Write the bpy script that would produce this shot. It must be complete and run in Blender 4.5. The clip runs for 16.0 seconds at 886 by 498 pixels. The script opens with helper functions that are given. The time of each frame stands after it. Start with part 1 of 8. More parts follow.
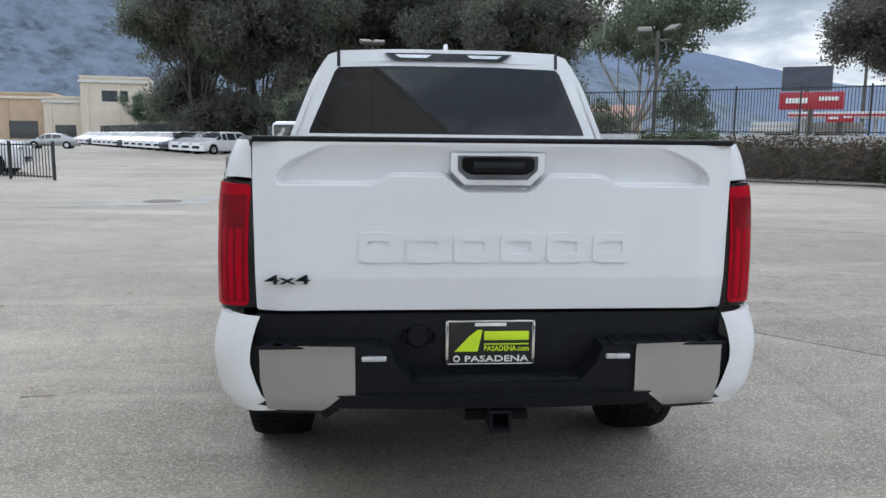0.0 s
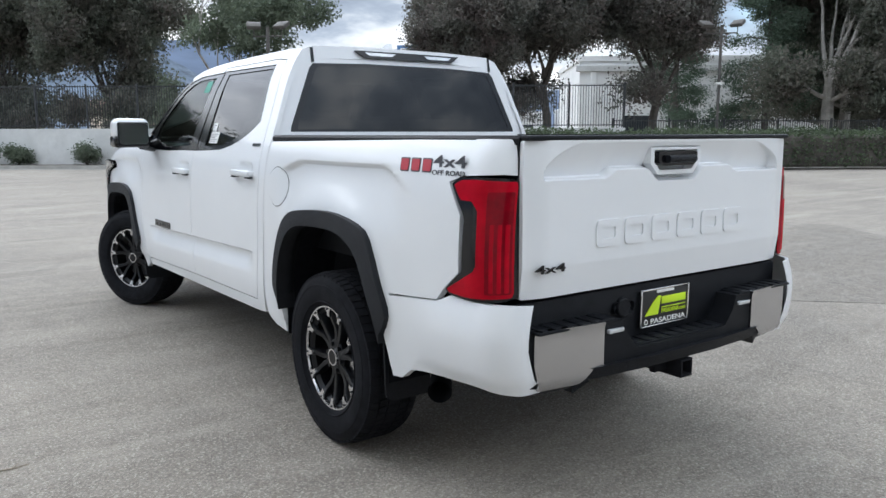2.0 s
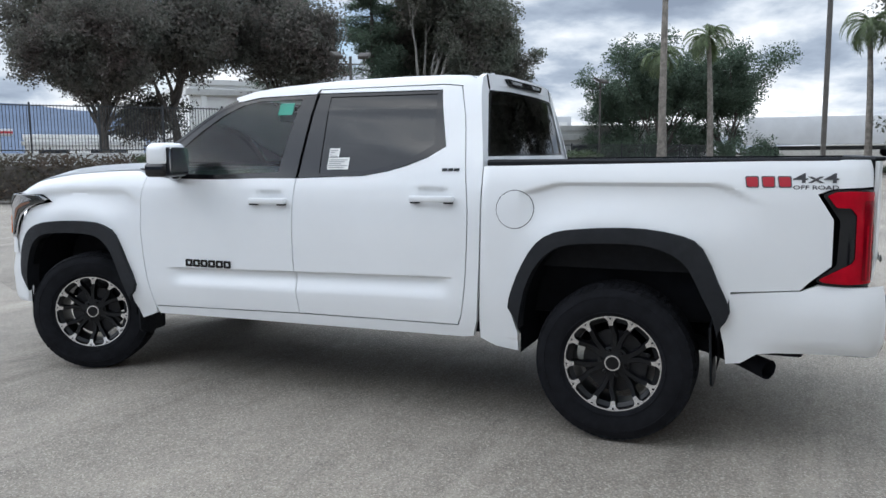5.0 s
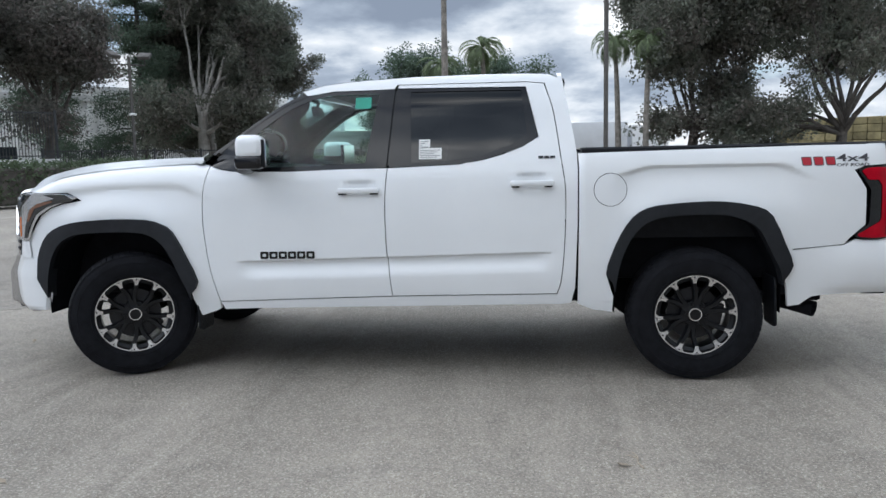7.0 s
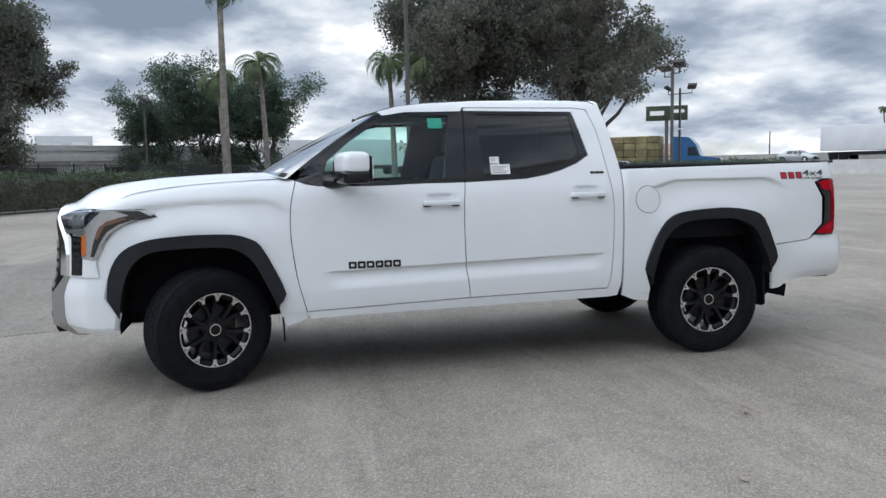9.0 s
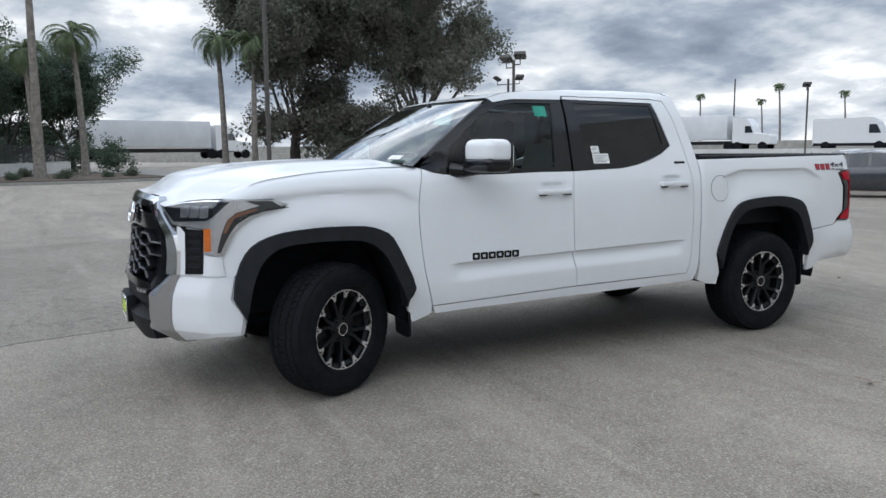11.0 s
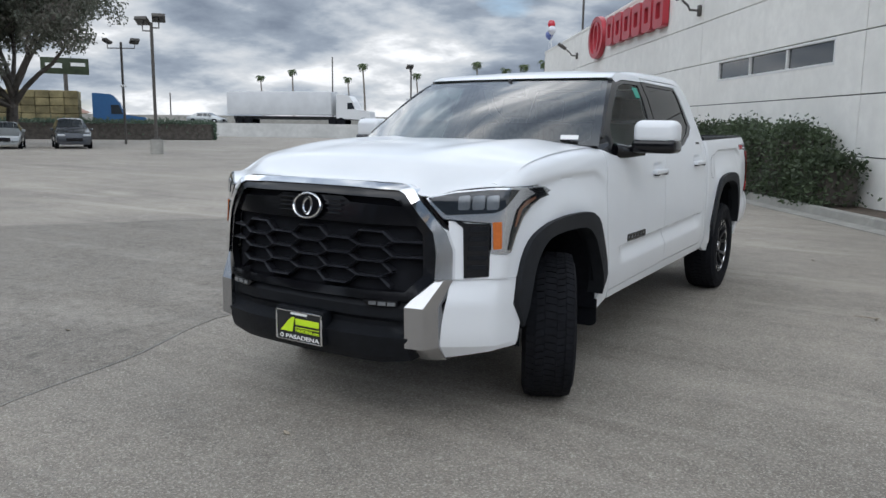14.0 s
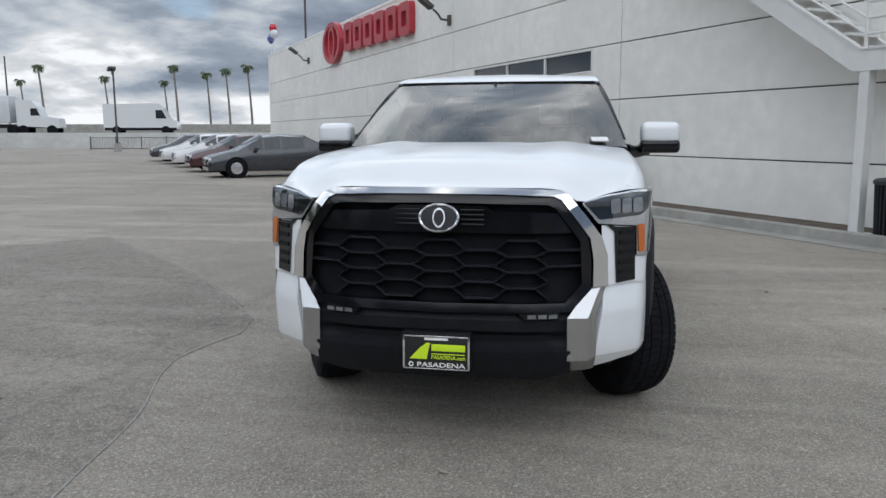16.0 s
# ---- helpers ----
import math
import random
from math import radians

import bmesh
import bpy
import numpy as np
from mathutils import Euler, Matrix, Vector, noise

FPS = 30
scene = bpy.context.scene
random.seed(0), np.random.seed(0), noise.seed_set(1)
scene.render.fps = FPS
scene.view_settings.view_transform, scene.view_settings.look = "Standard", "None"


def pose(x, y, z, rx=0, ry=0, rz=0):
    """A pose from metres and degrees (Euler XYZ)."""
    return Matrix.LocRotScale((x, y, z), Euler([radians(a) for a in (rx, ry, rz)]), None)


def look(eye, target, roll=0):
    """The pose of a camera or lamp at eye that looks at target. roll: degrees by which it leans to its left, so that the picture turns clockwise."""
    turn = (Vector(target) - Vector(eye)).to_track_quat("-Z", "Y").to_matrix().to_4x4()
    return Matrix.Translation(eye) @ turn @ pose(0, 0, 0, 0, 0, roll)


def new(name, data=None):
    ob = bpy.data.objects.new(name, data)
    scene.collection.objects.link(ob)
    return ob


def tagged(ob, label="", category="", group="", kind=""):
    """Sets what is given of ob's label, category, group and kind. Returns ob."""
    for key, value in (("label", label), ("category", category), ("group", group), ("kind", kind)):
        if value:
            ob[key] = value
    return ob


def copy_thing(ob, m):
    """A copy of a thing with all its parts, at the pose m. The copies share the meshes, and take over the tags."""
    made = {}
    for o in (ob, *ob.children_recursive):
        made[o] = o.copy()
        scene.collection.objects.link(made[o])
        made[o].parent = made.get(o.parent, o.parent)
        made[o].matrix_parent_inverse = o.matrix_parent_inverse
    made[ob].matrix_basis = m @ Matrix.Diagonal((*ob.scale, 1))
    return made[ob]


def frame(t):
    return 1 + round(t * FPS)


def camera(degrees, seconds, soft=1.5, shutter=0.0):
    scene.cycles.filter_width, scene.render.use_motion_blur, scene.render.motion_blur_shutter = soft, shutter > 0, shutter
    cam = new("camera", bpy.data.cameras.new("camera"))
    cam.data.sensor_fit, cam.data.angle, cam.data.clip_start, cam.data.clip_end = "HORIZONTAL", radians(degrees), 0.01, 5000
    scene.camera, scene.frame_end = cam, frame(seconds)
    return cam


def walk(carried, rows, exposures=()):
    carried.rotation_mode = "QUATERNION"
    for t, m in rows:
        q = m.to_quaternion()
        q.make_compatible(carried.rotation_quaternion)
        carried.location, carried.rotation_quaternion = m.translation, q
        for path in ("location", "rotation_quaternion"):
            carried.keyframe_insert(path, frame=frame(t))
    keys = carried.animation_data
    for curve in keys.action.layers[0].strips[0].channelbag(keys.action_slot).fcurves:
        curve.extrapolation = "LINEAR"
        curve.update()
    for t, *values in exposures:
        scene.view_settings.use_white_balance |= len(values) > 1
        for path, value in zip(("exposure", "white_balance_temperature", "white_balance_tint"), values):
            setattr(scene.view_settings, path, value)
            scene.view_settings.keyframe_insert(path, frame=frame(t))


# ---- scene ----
cam = camera(60.0, 16.0)
EXPOSURES = [(0, 1.09, 6140, 10), (2, 1.17, 6110, 10), (4, 1.05, 6060, 10), (8, 0.86, 6040, 10), (10.5, 0.70, 6060, 10), (13, 0.59, 6130, 10), (16, 0.46, 6190, 10)]
PATH = [
    (0, (-0.393, -3.749, 1.458), (-0.231, -1.777, 1.17), 0.6),
    (0.5, (-0.96, -3.701, 1.448), (-0.5, -1.775, 1.164), 0.2),
    (1, (-1.539, -3.62, 1.452), (-0.811, -1.779, 1.168), 0.0),
    (1.5, (-2.078, -3.4, 1.466), (-1.12, -1.669, 1.173), -0.2),
    (2, (-2.608, -3.171, 1.466), (-1.448, -1.569, 1.167), -0.1),
    (2.5, (-3.081, -2.797, 1.45), (-1.758, -1.328, 1.144), 0.0),
    (3, (-3.541, -2.412, 1.451), (-2.084, -1.076, 1.144), 0.0),
    (3.5, (-3.887, -1.954, 1.452), (-2.314, -0.754, 1.159), -0.0),
    (4, (-4.229, -1.522, 1.472), (-2.564, -0.45, 1.191), -0.4),
    (4.2, (-4.357, -1.357, 1.488), (-2.655, -0.343, 1.216), -0.4),
    (6.3, (-5.494, 0.32, 1.442), (-3.557, 0.759, 1.205), -0.9),
    (6.5, (-5.577, 0.525, 1.414), (-3.627, 0.899, 1.175), -0.9),
    (7, (-5.781, 1.068, 1.414), (-3.805, 1.273, 1.177), -1.2),
    (7.5, (-6.014, 1.617, 1.419), (-4.028, 1.655, 1.185), -1.4),
    (8, (-6.166, 2.136, 1.43), (-4.183, 2.01, 1.2), -1.3),
    (8.2, (-6.261, 2.368, 1.45), (-4.283, 2.175, 1.227), -1.3),
    (10.3, (-5.819, 4.528, 1.454), (-3.978, 3.781, 1.224), -0.5),
    (10.5, (-5.713, 4.707, 1.477), (-3.89, 3.917, 1.24), -0.4),
    (11, (-5.38, 5.205, 1.498), (-3.611, 4.307, 1.246), -0.4),
    (11.5, (-5.095, 5.719, 1.505), (-3.392, 4.705, 1.239), -0.5),
    (12, (-4.696, 6.215, 1.507), (-3.079, 5.071, 1.229), -0.4),
    (12.5, (-4.284, 6.692, 1.513), (-2.772, 5.416, 1.217), -0.3),
    (13, (-3.75, 7.039, 1.516), (-2.37, 5.625, 1.205), 0.2),
    (13.5, (-3.227, 7.378, 1.507), (-1.997, 5.833, 1.191), 0.6),
    (14, (-2.648, 7.637, 1.523), (-1.589, 5.97, 1.206), 0.7),
    (14.5, (-2.117, 7.884, 1.521), (-1.243, 6.111, 1.214), 0.6),
    (15, (-1.6, 8.04, 1.521), (-0.909, 6.186, 1.224), 0.1),
    (15.5, (-1.136, 8.207, 1.525), (-0.62, 6.297, 1.231), -0.0),
    (16, (-0.653, 8.175, 1.504), (-0.293, 6.231, 1.204), -0.1),
]
walk(cam, [(t, look(eye, target, roll)) for t, eye, target, roll in PATH], EXPOSURES)

# ---- world and light ----
world = bpy.data.worlds.new("overcast_sky")
scene.world = world
world.use_nodes = True
wn, wl = world.node_tree.nodes, world.node_tree.links
wn.clear()


def wnode(kind, **inputs):
    n = wn.new(kind)
    for k, v in inputs.items():
        n.inputs[k.replace("_", " ")].default_value = v
    return n


SUN_ELEV, SUN_AZ = 42.0, 345.0
w_out = wnode("ShaderNodeOutputWorld")
w_bg = wnode("ShaderNodeBackground", Strength=1.0)
sky = wn.new("ShaderNodeTexSky")
sky.sky_type, sky.sun_disc = "NISHITA", False
sky.sun_elevation, sky.sun_rotation = radians(SUN_ELEV), radians(SUN_AZ)
sky_scale = wn.new("ShaderNodeVectorMath")
sky_scale.operation = "SCALE"
sky_scale.inputs["Scale"].default_value = 0.085
wl.new(sky.outputs["Color"], sky_scale.inputs[0])
coord = wn.new("ShaderNodeTexCoord")
sep = wn.new("ShaderNodeSeparateXYZ")
wl.new(coord.outputs["Generated"], sep.inputs[0])


def wmath(op, a, b=None, c=None):
    n = wn.new("ShaderNodeMath")
    n.operation = op
    for i, v in enumerate((a, b, c)):
        if isinstance(v, (int, float)):
            n.inputs[i].default_value = v
        elif v is not None:
            wl.new(v, n.inputs[i])
    return n.outputs[0]


def wramp(fac, lo, hi, a=0.0, c=1.0):
    n = wn.new("ShaderNodeMapRange")
    for k, v in (("From Min", lo), ("From Max", hi), ("To Min", a), ("To Max", c)):
        n.inputs[k].default_value = v
    wl.new(fac, n.inputs["Value"])
    return n.outputs["Result"]


up = wmath("MAXIMUM", sep.outputs["Z"], 0.0)
depth = wmath("ADD", up, 0.30)
layer = wn.new("ShaderNodeCombineXYZ")
wl.new(wmath("DIVIDE", sep.outputs["X"], depth), layer.inputs["X"])
wl.new(wmath("DIVIDE", sep.outputs["Y"], depth), layer.inputs["Y"])
wl.new(wmath("MULTIPLY", up, 3.2), layer.inputs["Z"])
n1 = wnode("ShaderNodeTexNoise", Scale=1.1, Detail=3.0, Roughness=0.5)
n2 = wnode("ShaderNodeTexNoise", Scale=2.6, Detail=9.0, Roughness=0.55, Distortion=0.08)
n3 = wnode("ShaderNodeTexNoise", Scale=1.5, Detail=6.0, Roughness=0.5)
for n in (n1, n2, n3):
    wl.new(layer.outputs[0], n.inputs["Vector"])
thick = wmath("ADD", wmath("MULTIPLY", n2.outputs["Fac"], 0.75), wmath("MULTIPLY", n1.outputs["Fac"], 0.25))
thick = wmath("ADD", thick, wmath("ADD", wramp(up, 0.04, 0.22, -0.065, 0.02), wramp(up, 0.40, 0.75, 0.0, -0.035)))
n4 = wnode("ShaderNodeTexNoise", Scale=4.2, Detail=6.0, Roughness=0.55)
wl.new(layer.outputs[0], n4.inputs["Vector"])
thick = wmath("ADD", thick, wmath("MULTIPLY", wmath("SUBTRACT", n4.outputs["Fac"], 0.5), wramp(up, 0.35, 0.65, 0.0, 0.55)))
shade = wn.new("ShaderNodeValToRGB")
ramp_stops = ((0.36, (1.25, 1.24, 1.22)), (0.41, (0.88, 0.89, 0.89)), (0.47, (0.66, 0.70, 0.74)), (0.53, (0.42, 0.475, 0.545)), (0.62, (0.27, 0.315, 0.385)))
shade.color_ramp.elements[0].position, shade.color_ramp.elements[1].position = ramp_stops[0][0], ramp_stops[-1][0]
for pos, colour in ramp_stops[1:-1]:
    shade.color_ramp.elements.new(pos)
for e, (pos, colour) in zip(shade.color_ramp.elements, ramp_stops):
    e.color = (*colour, 1)
wl.new(thick, shade.inputs["Fac"])
cover = wramp(n3.outputs["Fac"], 0.30, 0.40)
w_mix = wn.new("ShaderNodeMix")
w_mix.data_type = "RGBA"
wl.new(cover, w_mix.inputs["Factor"])
wl.new(sky_scale.outputs[0], w_mix.inputs["A"])
lift = wmath("MULTIPLY", wramp(up, 0.20, 0.42, 0.57, 1.46), wramp(up, 0.48, 0.92, 1.0, 0.54))
domed = wn.new("ShaderNodeVectorMath")
domed.operation = "SCALE"
wl.new(shade.outputs["Color"], domed.inputs[0])
wl.new(lift, domed.inputs["Scale"])
wl.new(domed.outputs[0], w_mix.inputs["B"])
wl.new(w_mix.outputs["Result"], w_bg.inputs["Color"])
wl.new(w_bg.outputs[0], w_out.inputs["Surface"])

sun = new("sun", bpy.data.lights.new("sun", "SUN"))
sun.data.energy, sun.data.angle, sun.data.color = 0.6, radians(75), (1.0, 0.985, 0.97)
sun.matrix_world = look((0, 0, 0), (-math.sin(radians(SUN_AZ)) * math.cos(radians(SUN_ELEV)), -math.cos(radians(SUN_AZ)) * math.cos(radians(SUN_ELEV)), -math.sin(radians(SUN_ELEV))))

# ---- materials ----
def mat(name, base, rough=0.5, metal=0.0, coat=0.0, var=0.0, vscale=8.0, rvar=0.0, bump=0.0, bscale=60.0, base2=None, stain=0.0, sscale=0.7, spec=0.5, island=0.0, piece=0.0, thin=0.0):
    """Principled surface with colour variation at two scales, roughness variation and fine relief."""
    m = bpy.data.materials.new(name)
    m.use_nodes = True
    nt = m.node_tree
    b = nt.nodes["Principled BSDF"]
    b.inputs["Base Color"].default_value = (*base, 1)
    b.inputs["Roughness"].default_value, b.inputs["Metallic"].default_value = rough, metal
    b.inputs["Coat Weight"].default_value, b.inputs["Coat Roughness"].default_value = coat, 0.04
    b.inputs["Specular IOR Level"].default_value = spec
    tc = nt.nodes.new("ShaderNodeTexCoord")

    def tex(scale, detail=5.0, rg=0.6):
        n = nt.nodes.new("ShaderNodeTexNoise")
        n.inputs["Scale"].default_value, n.inputs["Detail"].default_value, n.inputs["Roughness"].default_value = scale, detail, rg
        nt.links.new(tc.outputs["Object"], n.inputs["Vector"])
        return n.outputs["Fac"]

    def mixc(fac, a, b_):
        n = nt.nodes.new("ShaderNodeMix")
        n.data_type = "RGBA"
        nt.links.new(fac, n.inputs["Factor"])
        for slot, v in (("A", a), ("B", b_)):
            if isinstance(v, tuple):
                n.inputs[slot].default_value = (*v, 1)
            else:
                nt.links.new(v, n.inputs[slot])
        return n.outputs["Result"]

    def ramp(fac, lo, hi):
        n = nt.nodes.new("ShaderNodeMapRange")
        n.inputs["From Min"].default_value, n.inputs["From Max"].default_value = lo, hi
        nt.links.new(fac, n.inputs["Value"])
        return n.outputs["Result"]

    col = None
    if var:
        lo = base2 or tuple(c * (1 - var) for c in base)
        hi = base if base2 else tuple(min(1, c * (1 + var)) for c in base)
        col = mixc(ramp(tex(vscale), 0.35, 0.65), lo, hi)
    if stain:
        src = col if col is not None else base
        col = mixc(ramp(tex(sscale, 7.0), 0.42, 0.72), src, tuple(c * (1 - stain) for c in base))
    if island or piece:
        if island:
            g = nt.nodes.new("ShaderNodeNewGeometry").outputs["Random Per Island"]
            amt = island
        else:
            g = nt.nodes.new("ShaderNodeObjectInfo").outputs["Random"]
            amt = piece
        v = nt.nodes.new("ShaderNodeMapRange")
        v.inputs["To Min"].default_value, v.inputs["To Max"].default_value = 1 - amt, 1 + amt
        nt.links.new(g, v.inputs["Value"])
        h = nt.nodes.new("ShaderNodeHueSaturation")
        nt.links.new(v.outputs["Result"], h.inputs["Value"])
        if col is None:
            h.inputs["Color"].default_value = (*base, 1)
        else:
            nt.links.new(col, h.inputs["Color"])
        col = h.outputs["Color"]
    if col is not None:
        nt.links.new(col, b.inputs["Base Color"])
    if rvar:
        n = nt.nodes.new("ShaderNodeMapRange")
        n.inputs["To Min"].default_value, n.inputs["To Max"].default_value = max(0.02, rough - rvar), min(1, rough + rvar)
        nt.links.new(tex(vscale * 0.6), n.inputs["Value"])
        nt.links.new(n.outputs["Result"], b.inputs["Roughness"])
    if bump:
        bn = nt.nodes.new("ShaderNodeBump")
        bn.inputs["Strength"].default_value, bn.inputs["Distance"].default_value = min(1, bump), 0.01
        nt.links.new(tex(bscale, 4.0), bn.inputs["Height"])
        nt.links.new(bn.outputs["Normal"], b.inputs["Normal"])
    if thin:
        ts, mx = nt.nodes.new("ShaderNodeBsdfTranslucent"), nt.nodes.new("ShaderNodeMixShader")
        ts.inputs["Color"].default_value = (*(min(1, c * 1.6) for c in base), 1)
        mx.inputs["Fac"].default_value = thin
        nt.links.new(b.outputs[0], mx.inputs[1])
        nt.links.new(ts.outputs[0], mx.inputs[2])
        nt.links.new(mx.outputs[0], nt.nodes["Material Output"].inputs["Surface"])
    return m


def glass(name, tint, gloss=0.02, ior=1.48, gain=1.0):
    """A thin pane: tinted see-through and a mirror gloss by Fresnel."""
    m = bpy.data.materials.new(name)
    m.use_nodes = True
    nt = m.node_tree
    nt.nodes.clear()
    out, mix = nt.nodes.new("ShaderNodeOutputMaterial"), nt.nodes.new("ShaderNodeMixShader")
    tr, gl, fr = nt.nodes.new("ShaderNodeBsdfTransparent"), nt.nodes.new("ShaderNodeBsdfGlossy"), nt.nodes.new("ShaderNodeFresnel")
    tr.inputs["Color"].default_value = (*tint, 1)
    gl.inputs["Roughness"].default_value = gloss
    fr.inputs["IOR"].default_value = ior
    coated = nt.nodes.new("ShaderNodeMath")
    coated.operation, coated.use_clamp = "MULTIPLY", True
    coated.inputs[1].default_value = gain
    nt.links.new(fr.outputs[0], coated.inputs[0])
    nt.links.new(coated.outputs[0], mix.inputs["Fac"])
    nt.links.new(tr.outputs[0], mix.inputs[1])
    nt.links.new(gl.outputs[0], mix.inputs[2])
    nt.links.new(mix.outputs[0], out.inputs["Surface"])
    return m


M = {}
M["paint"] = mat("white_car_paint", (0.795, 0.81, 0.825), 0.35, coat=0.6, var=0.015, vscale=2.0)
M["chrome"] = mat("chrome", (0.82, 0.82, 0.83), 0.07, metal=1.0, rvar=0.03, vscale=3)
M["satin"] = mat("satin_steel", (0.52, 0.52, 0.53), 0.24, metal=1.0, rvar=0.05, vscale=4, stain=0.06)
M["black_plastic"] = mat("black_textured_plastic", (0.0065, 0.0075, 0.0100), 0.5, spec=0.2, var=0.25, vscale=20, bump=0.25, bscale=700)
M["arch_plastic"] = mat("charcoal_arch_plastic", (0.012, 0.0135, 0.017), 0.6, spec=0.3, var=0.2, vscale=14, bump=0.3, bscale=600)
M["gloss_black"] = mat("gloss_black_trim", (0.005, 0.005, 0.0065), 0.14, spec=0.4, coat=0.12, var=0.1)
M["rubber"] = mat("tyre_rubber", (0.0085, 0.009, 0.0115), 0.85, spec=0.18, var=0.3, vscale=18, rvar=0.1, bump=0.2, bscale=300)
M["wheel_black"] = mat("wheel_black_paint", (0.005, 0.0055, 0.007), 0.33, var=0.2, spec=0.3)
M["machined"] = mat("machined_alloy", (0.70, 0.70, 0.71), 0.25, metal=1.0, rvar=0.08, vscale=30)
M["under"] = mat("underbody_dark", (0.007, 0.0075, 0.010), 0.85, spec=0.2, var=0.3, vscale=10)
M["liner"] = mat("wheel_liner_felt", (0.007, 0.0075, 0.010), 0.95, spec=0.1, var=0.3, vscale=30)
M["glass_clear"] = glass("windscreen_glass", (0.56, 0.70, 0.68), 0.008, 2.0, 1.7)
M["glass_front"] = glass("front_door_glass", (0.74, 0.93, 0.88), 0.015, 1.5, 0.8)
M["glass_tint"] = glass("privacy_glass", (0.020, 0.022, 0.026), 0.02, 1.55, 1.15)
M["brake"] = mat("dark_brake_iron", (0.032, 0.032, 0.035), 0.5, metal=0.7, var=0.2)
M["red_lens"] = mat("red_lens", (0.42, 0.002, 0.014), 0.2, spec=0.12, var=0.15, vscale=14)
M["deep_red"] = mat("deep_red_lens", (0.20, 0.001, 0.008), 0.15, spec=0.2, var=0.2, vscale=20)
M["smoke_lens"] = mat("smoked_lens", (0.012, 0.014, 0.016), 0.06, coat=1.0, var=0.2)
M["amber"] = mat("amber_reflector", (0.55, 0.13, 0.012), 0.25, coat=0.8, var=0.1, vscale=80)
M["clear_lens"] = mat("clear_lamp_lens", (0.62, 0.64, 0.66), 0.12, metal=0.4, coat=1.0, var=0.2, vscale=50)
M["silver"] = mat("silver_lamp_trim", (0.62, 0.63, 0.65), 0.18, metal=0.9, coat=0.5, var=0.05)
M["seat"] = mat("grey_seat_cloth", (0.24, 0.235, 0.23), 0.9, var=0.2, vscale=30, bump=0.3, bscale=400)
M["dash"] = mat("dark_dashboard", (0.03, 0.03, 0.032), 0.6, var=0.2, vscale=12)
M["headliner"] = mat("pale_grey_headliner", (0.42, 0.41, 0.39), 0.95, var=0.08, vscale=20, bump=0.2, bscale=300)
M["paper"] = mat("white_paper", (0.82, 0.82, 0.80), 0.8, var=0.04)
M["ink"] = mat("grey_ink", (0.25, 0.25, 0.26), 0.8, var=0.1)
M["green"] = mat("green_sticker", (0.02, 0.27, 0.19), 0.5, var=0.1)
M["lime"] = mat("lime_print", (0.62, 0.85, 0.02), 0.5, var=0.05)
M["plate_black"] = mat("plate_black", (0.015, 0.015, 0.015), 0.4, var=0.1)
M["decal_red"] = mat("decal_red", (0.42, 0.012, 0.028), 0.4, var=0.05)
M["decal_grey"] = mat("decal_dark_grey", (0.07, 0.07, 0.08), 0.4, var=0.05)
M["bronze"] = mat("bronze_side_marker", (0.16, 0.075, 0.045), 0.15, coat=0.8, var=0.2)
M["fog_glass"] = mat("grey_fog_lens", (0.20, 0.21, 0.22), 0.15, metal=0.5, coat=1.0, var=0.2)
M["grille_bar"] = mat("satin_black_grille", (0.016, 0.0165, 0.020), 0.28, spec=0.5, var=0.15)


# ---- building tools ----
def finish(bm, name, material, parent=None, label="", smooth=True, crease=34):
    me = bpy.data.meshes.new(name)
    for f in bm.faces:
        f.smooth = smooth
    bm.to_mesh(me)
    bm.free()
    if smooth:
        me.set_sharp_from_angle(angle=radians(crease))
    me.materials.append(material)
    ob = new(name, me)
    if parent is not None:
        ob.parent = parent
    if label:
        ob["label"] = label
    return ob


def part(name, bm, material, parent, label="", smooth=True, crease=34):
    """One mesh object under a thing or under a part."""
    return finish(bm, name, material, parent, label, smooth, crease)


def thing(name, label, category, group="", at=None):
    ob = tagged(new(name), label, category, group)
    ob.empty_display_size = 0.3
    if at is not None:
        ob.matrix_basis = at
    return ob


def setting(name, bm, material, label="", smooth=False, kind="structure"):
    ob = finish(bm, name, material, None, "", smooth)
    return tagged(ob, label, "", "", kind)


def lerp(a, b, t):
    return a + (b - a) * t


def sstep(a, b, x):
    t = min(1.0, max(0.0, (x - a) / (b - a)))
    return t * t * (3 - 2 * t)


def curve1(xs, ys):
    """A smooth curve through points (monotone cubic), flat-ended outside."""
    xs, ys = list(xs), list(ys)
    n = len(xs)
    d = [(ys[i + 1] - ys[i]) / (xs[i + 1] - xs[i]) for i in range(n - 1)]
    m = [d[0]] + [0 if d[i - 1] * d[i] <= 0 else 2 * d[i - 1] * d[i] / (d[i - 1] + d[i]) for i in range(1, n - 1)] + [d[-1]]

    def f(x):
        if x <= xs[0]:
            return ys[0]
        if x >= xs[-1]:
            return ys[-1]
        i = max(k for k in range(n - 1) if xs[k] <= x)
        h = xs[i + 1] - xs[i]
        t = (x - xs[i]) / h
        return (2 * t**3 - 3 * t**2 + 1) * ys[i] + (t**3 - 2 * t**2 + t) * h * m[i] + (-2 * t**3 + 3 * t**2) * ys[i + 1] + (t**3 - t**2) * h * m[i + 1]

    return f


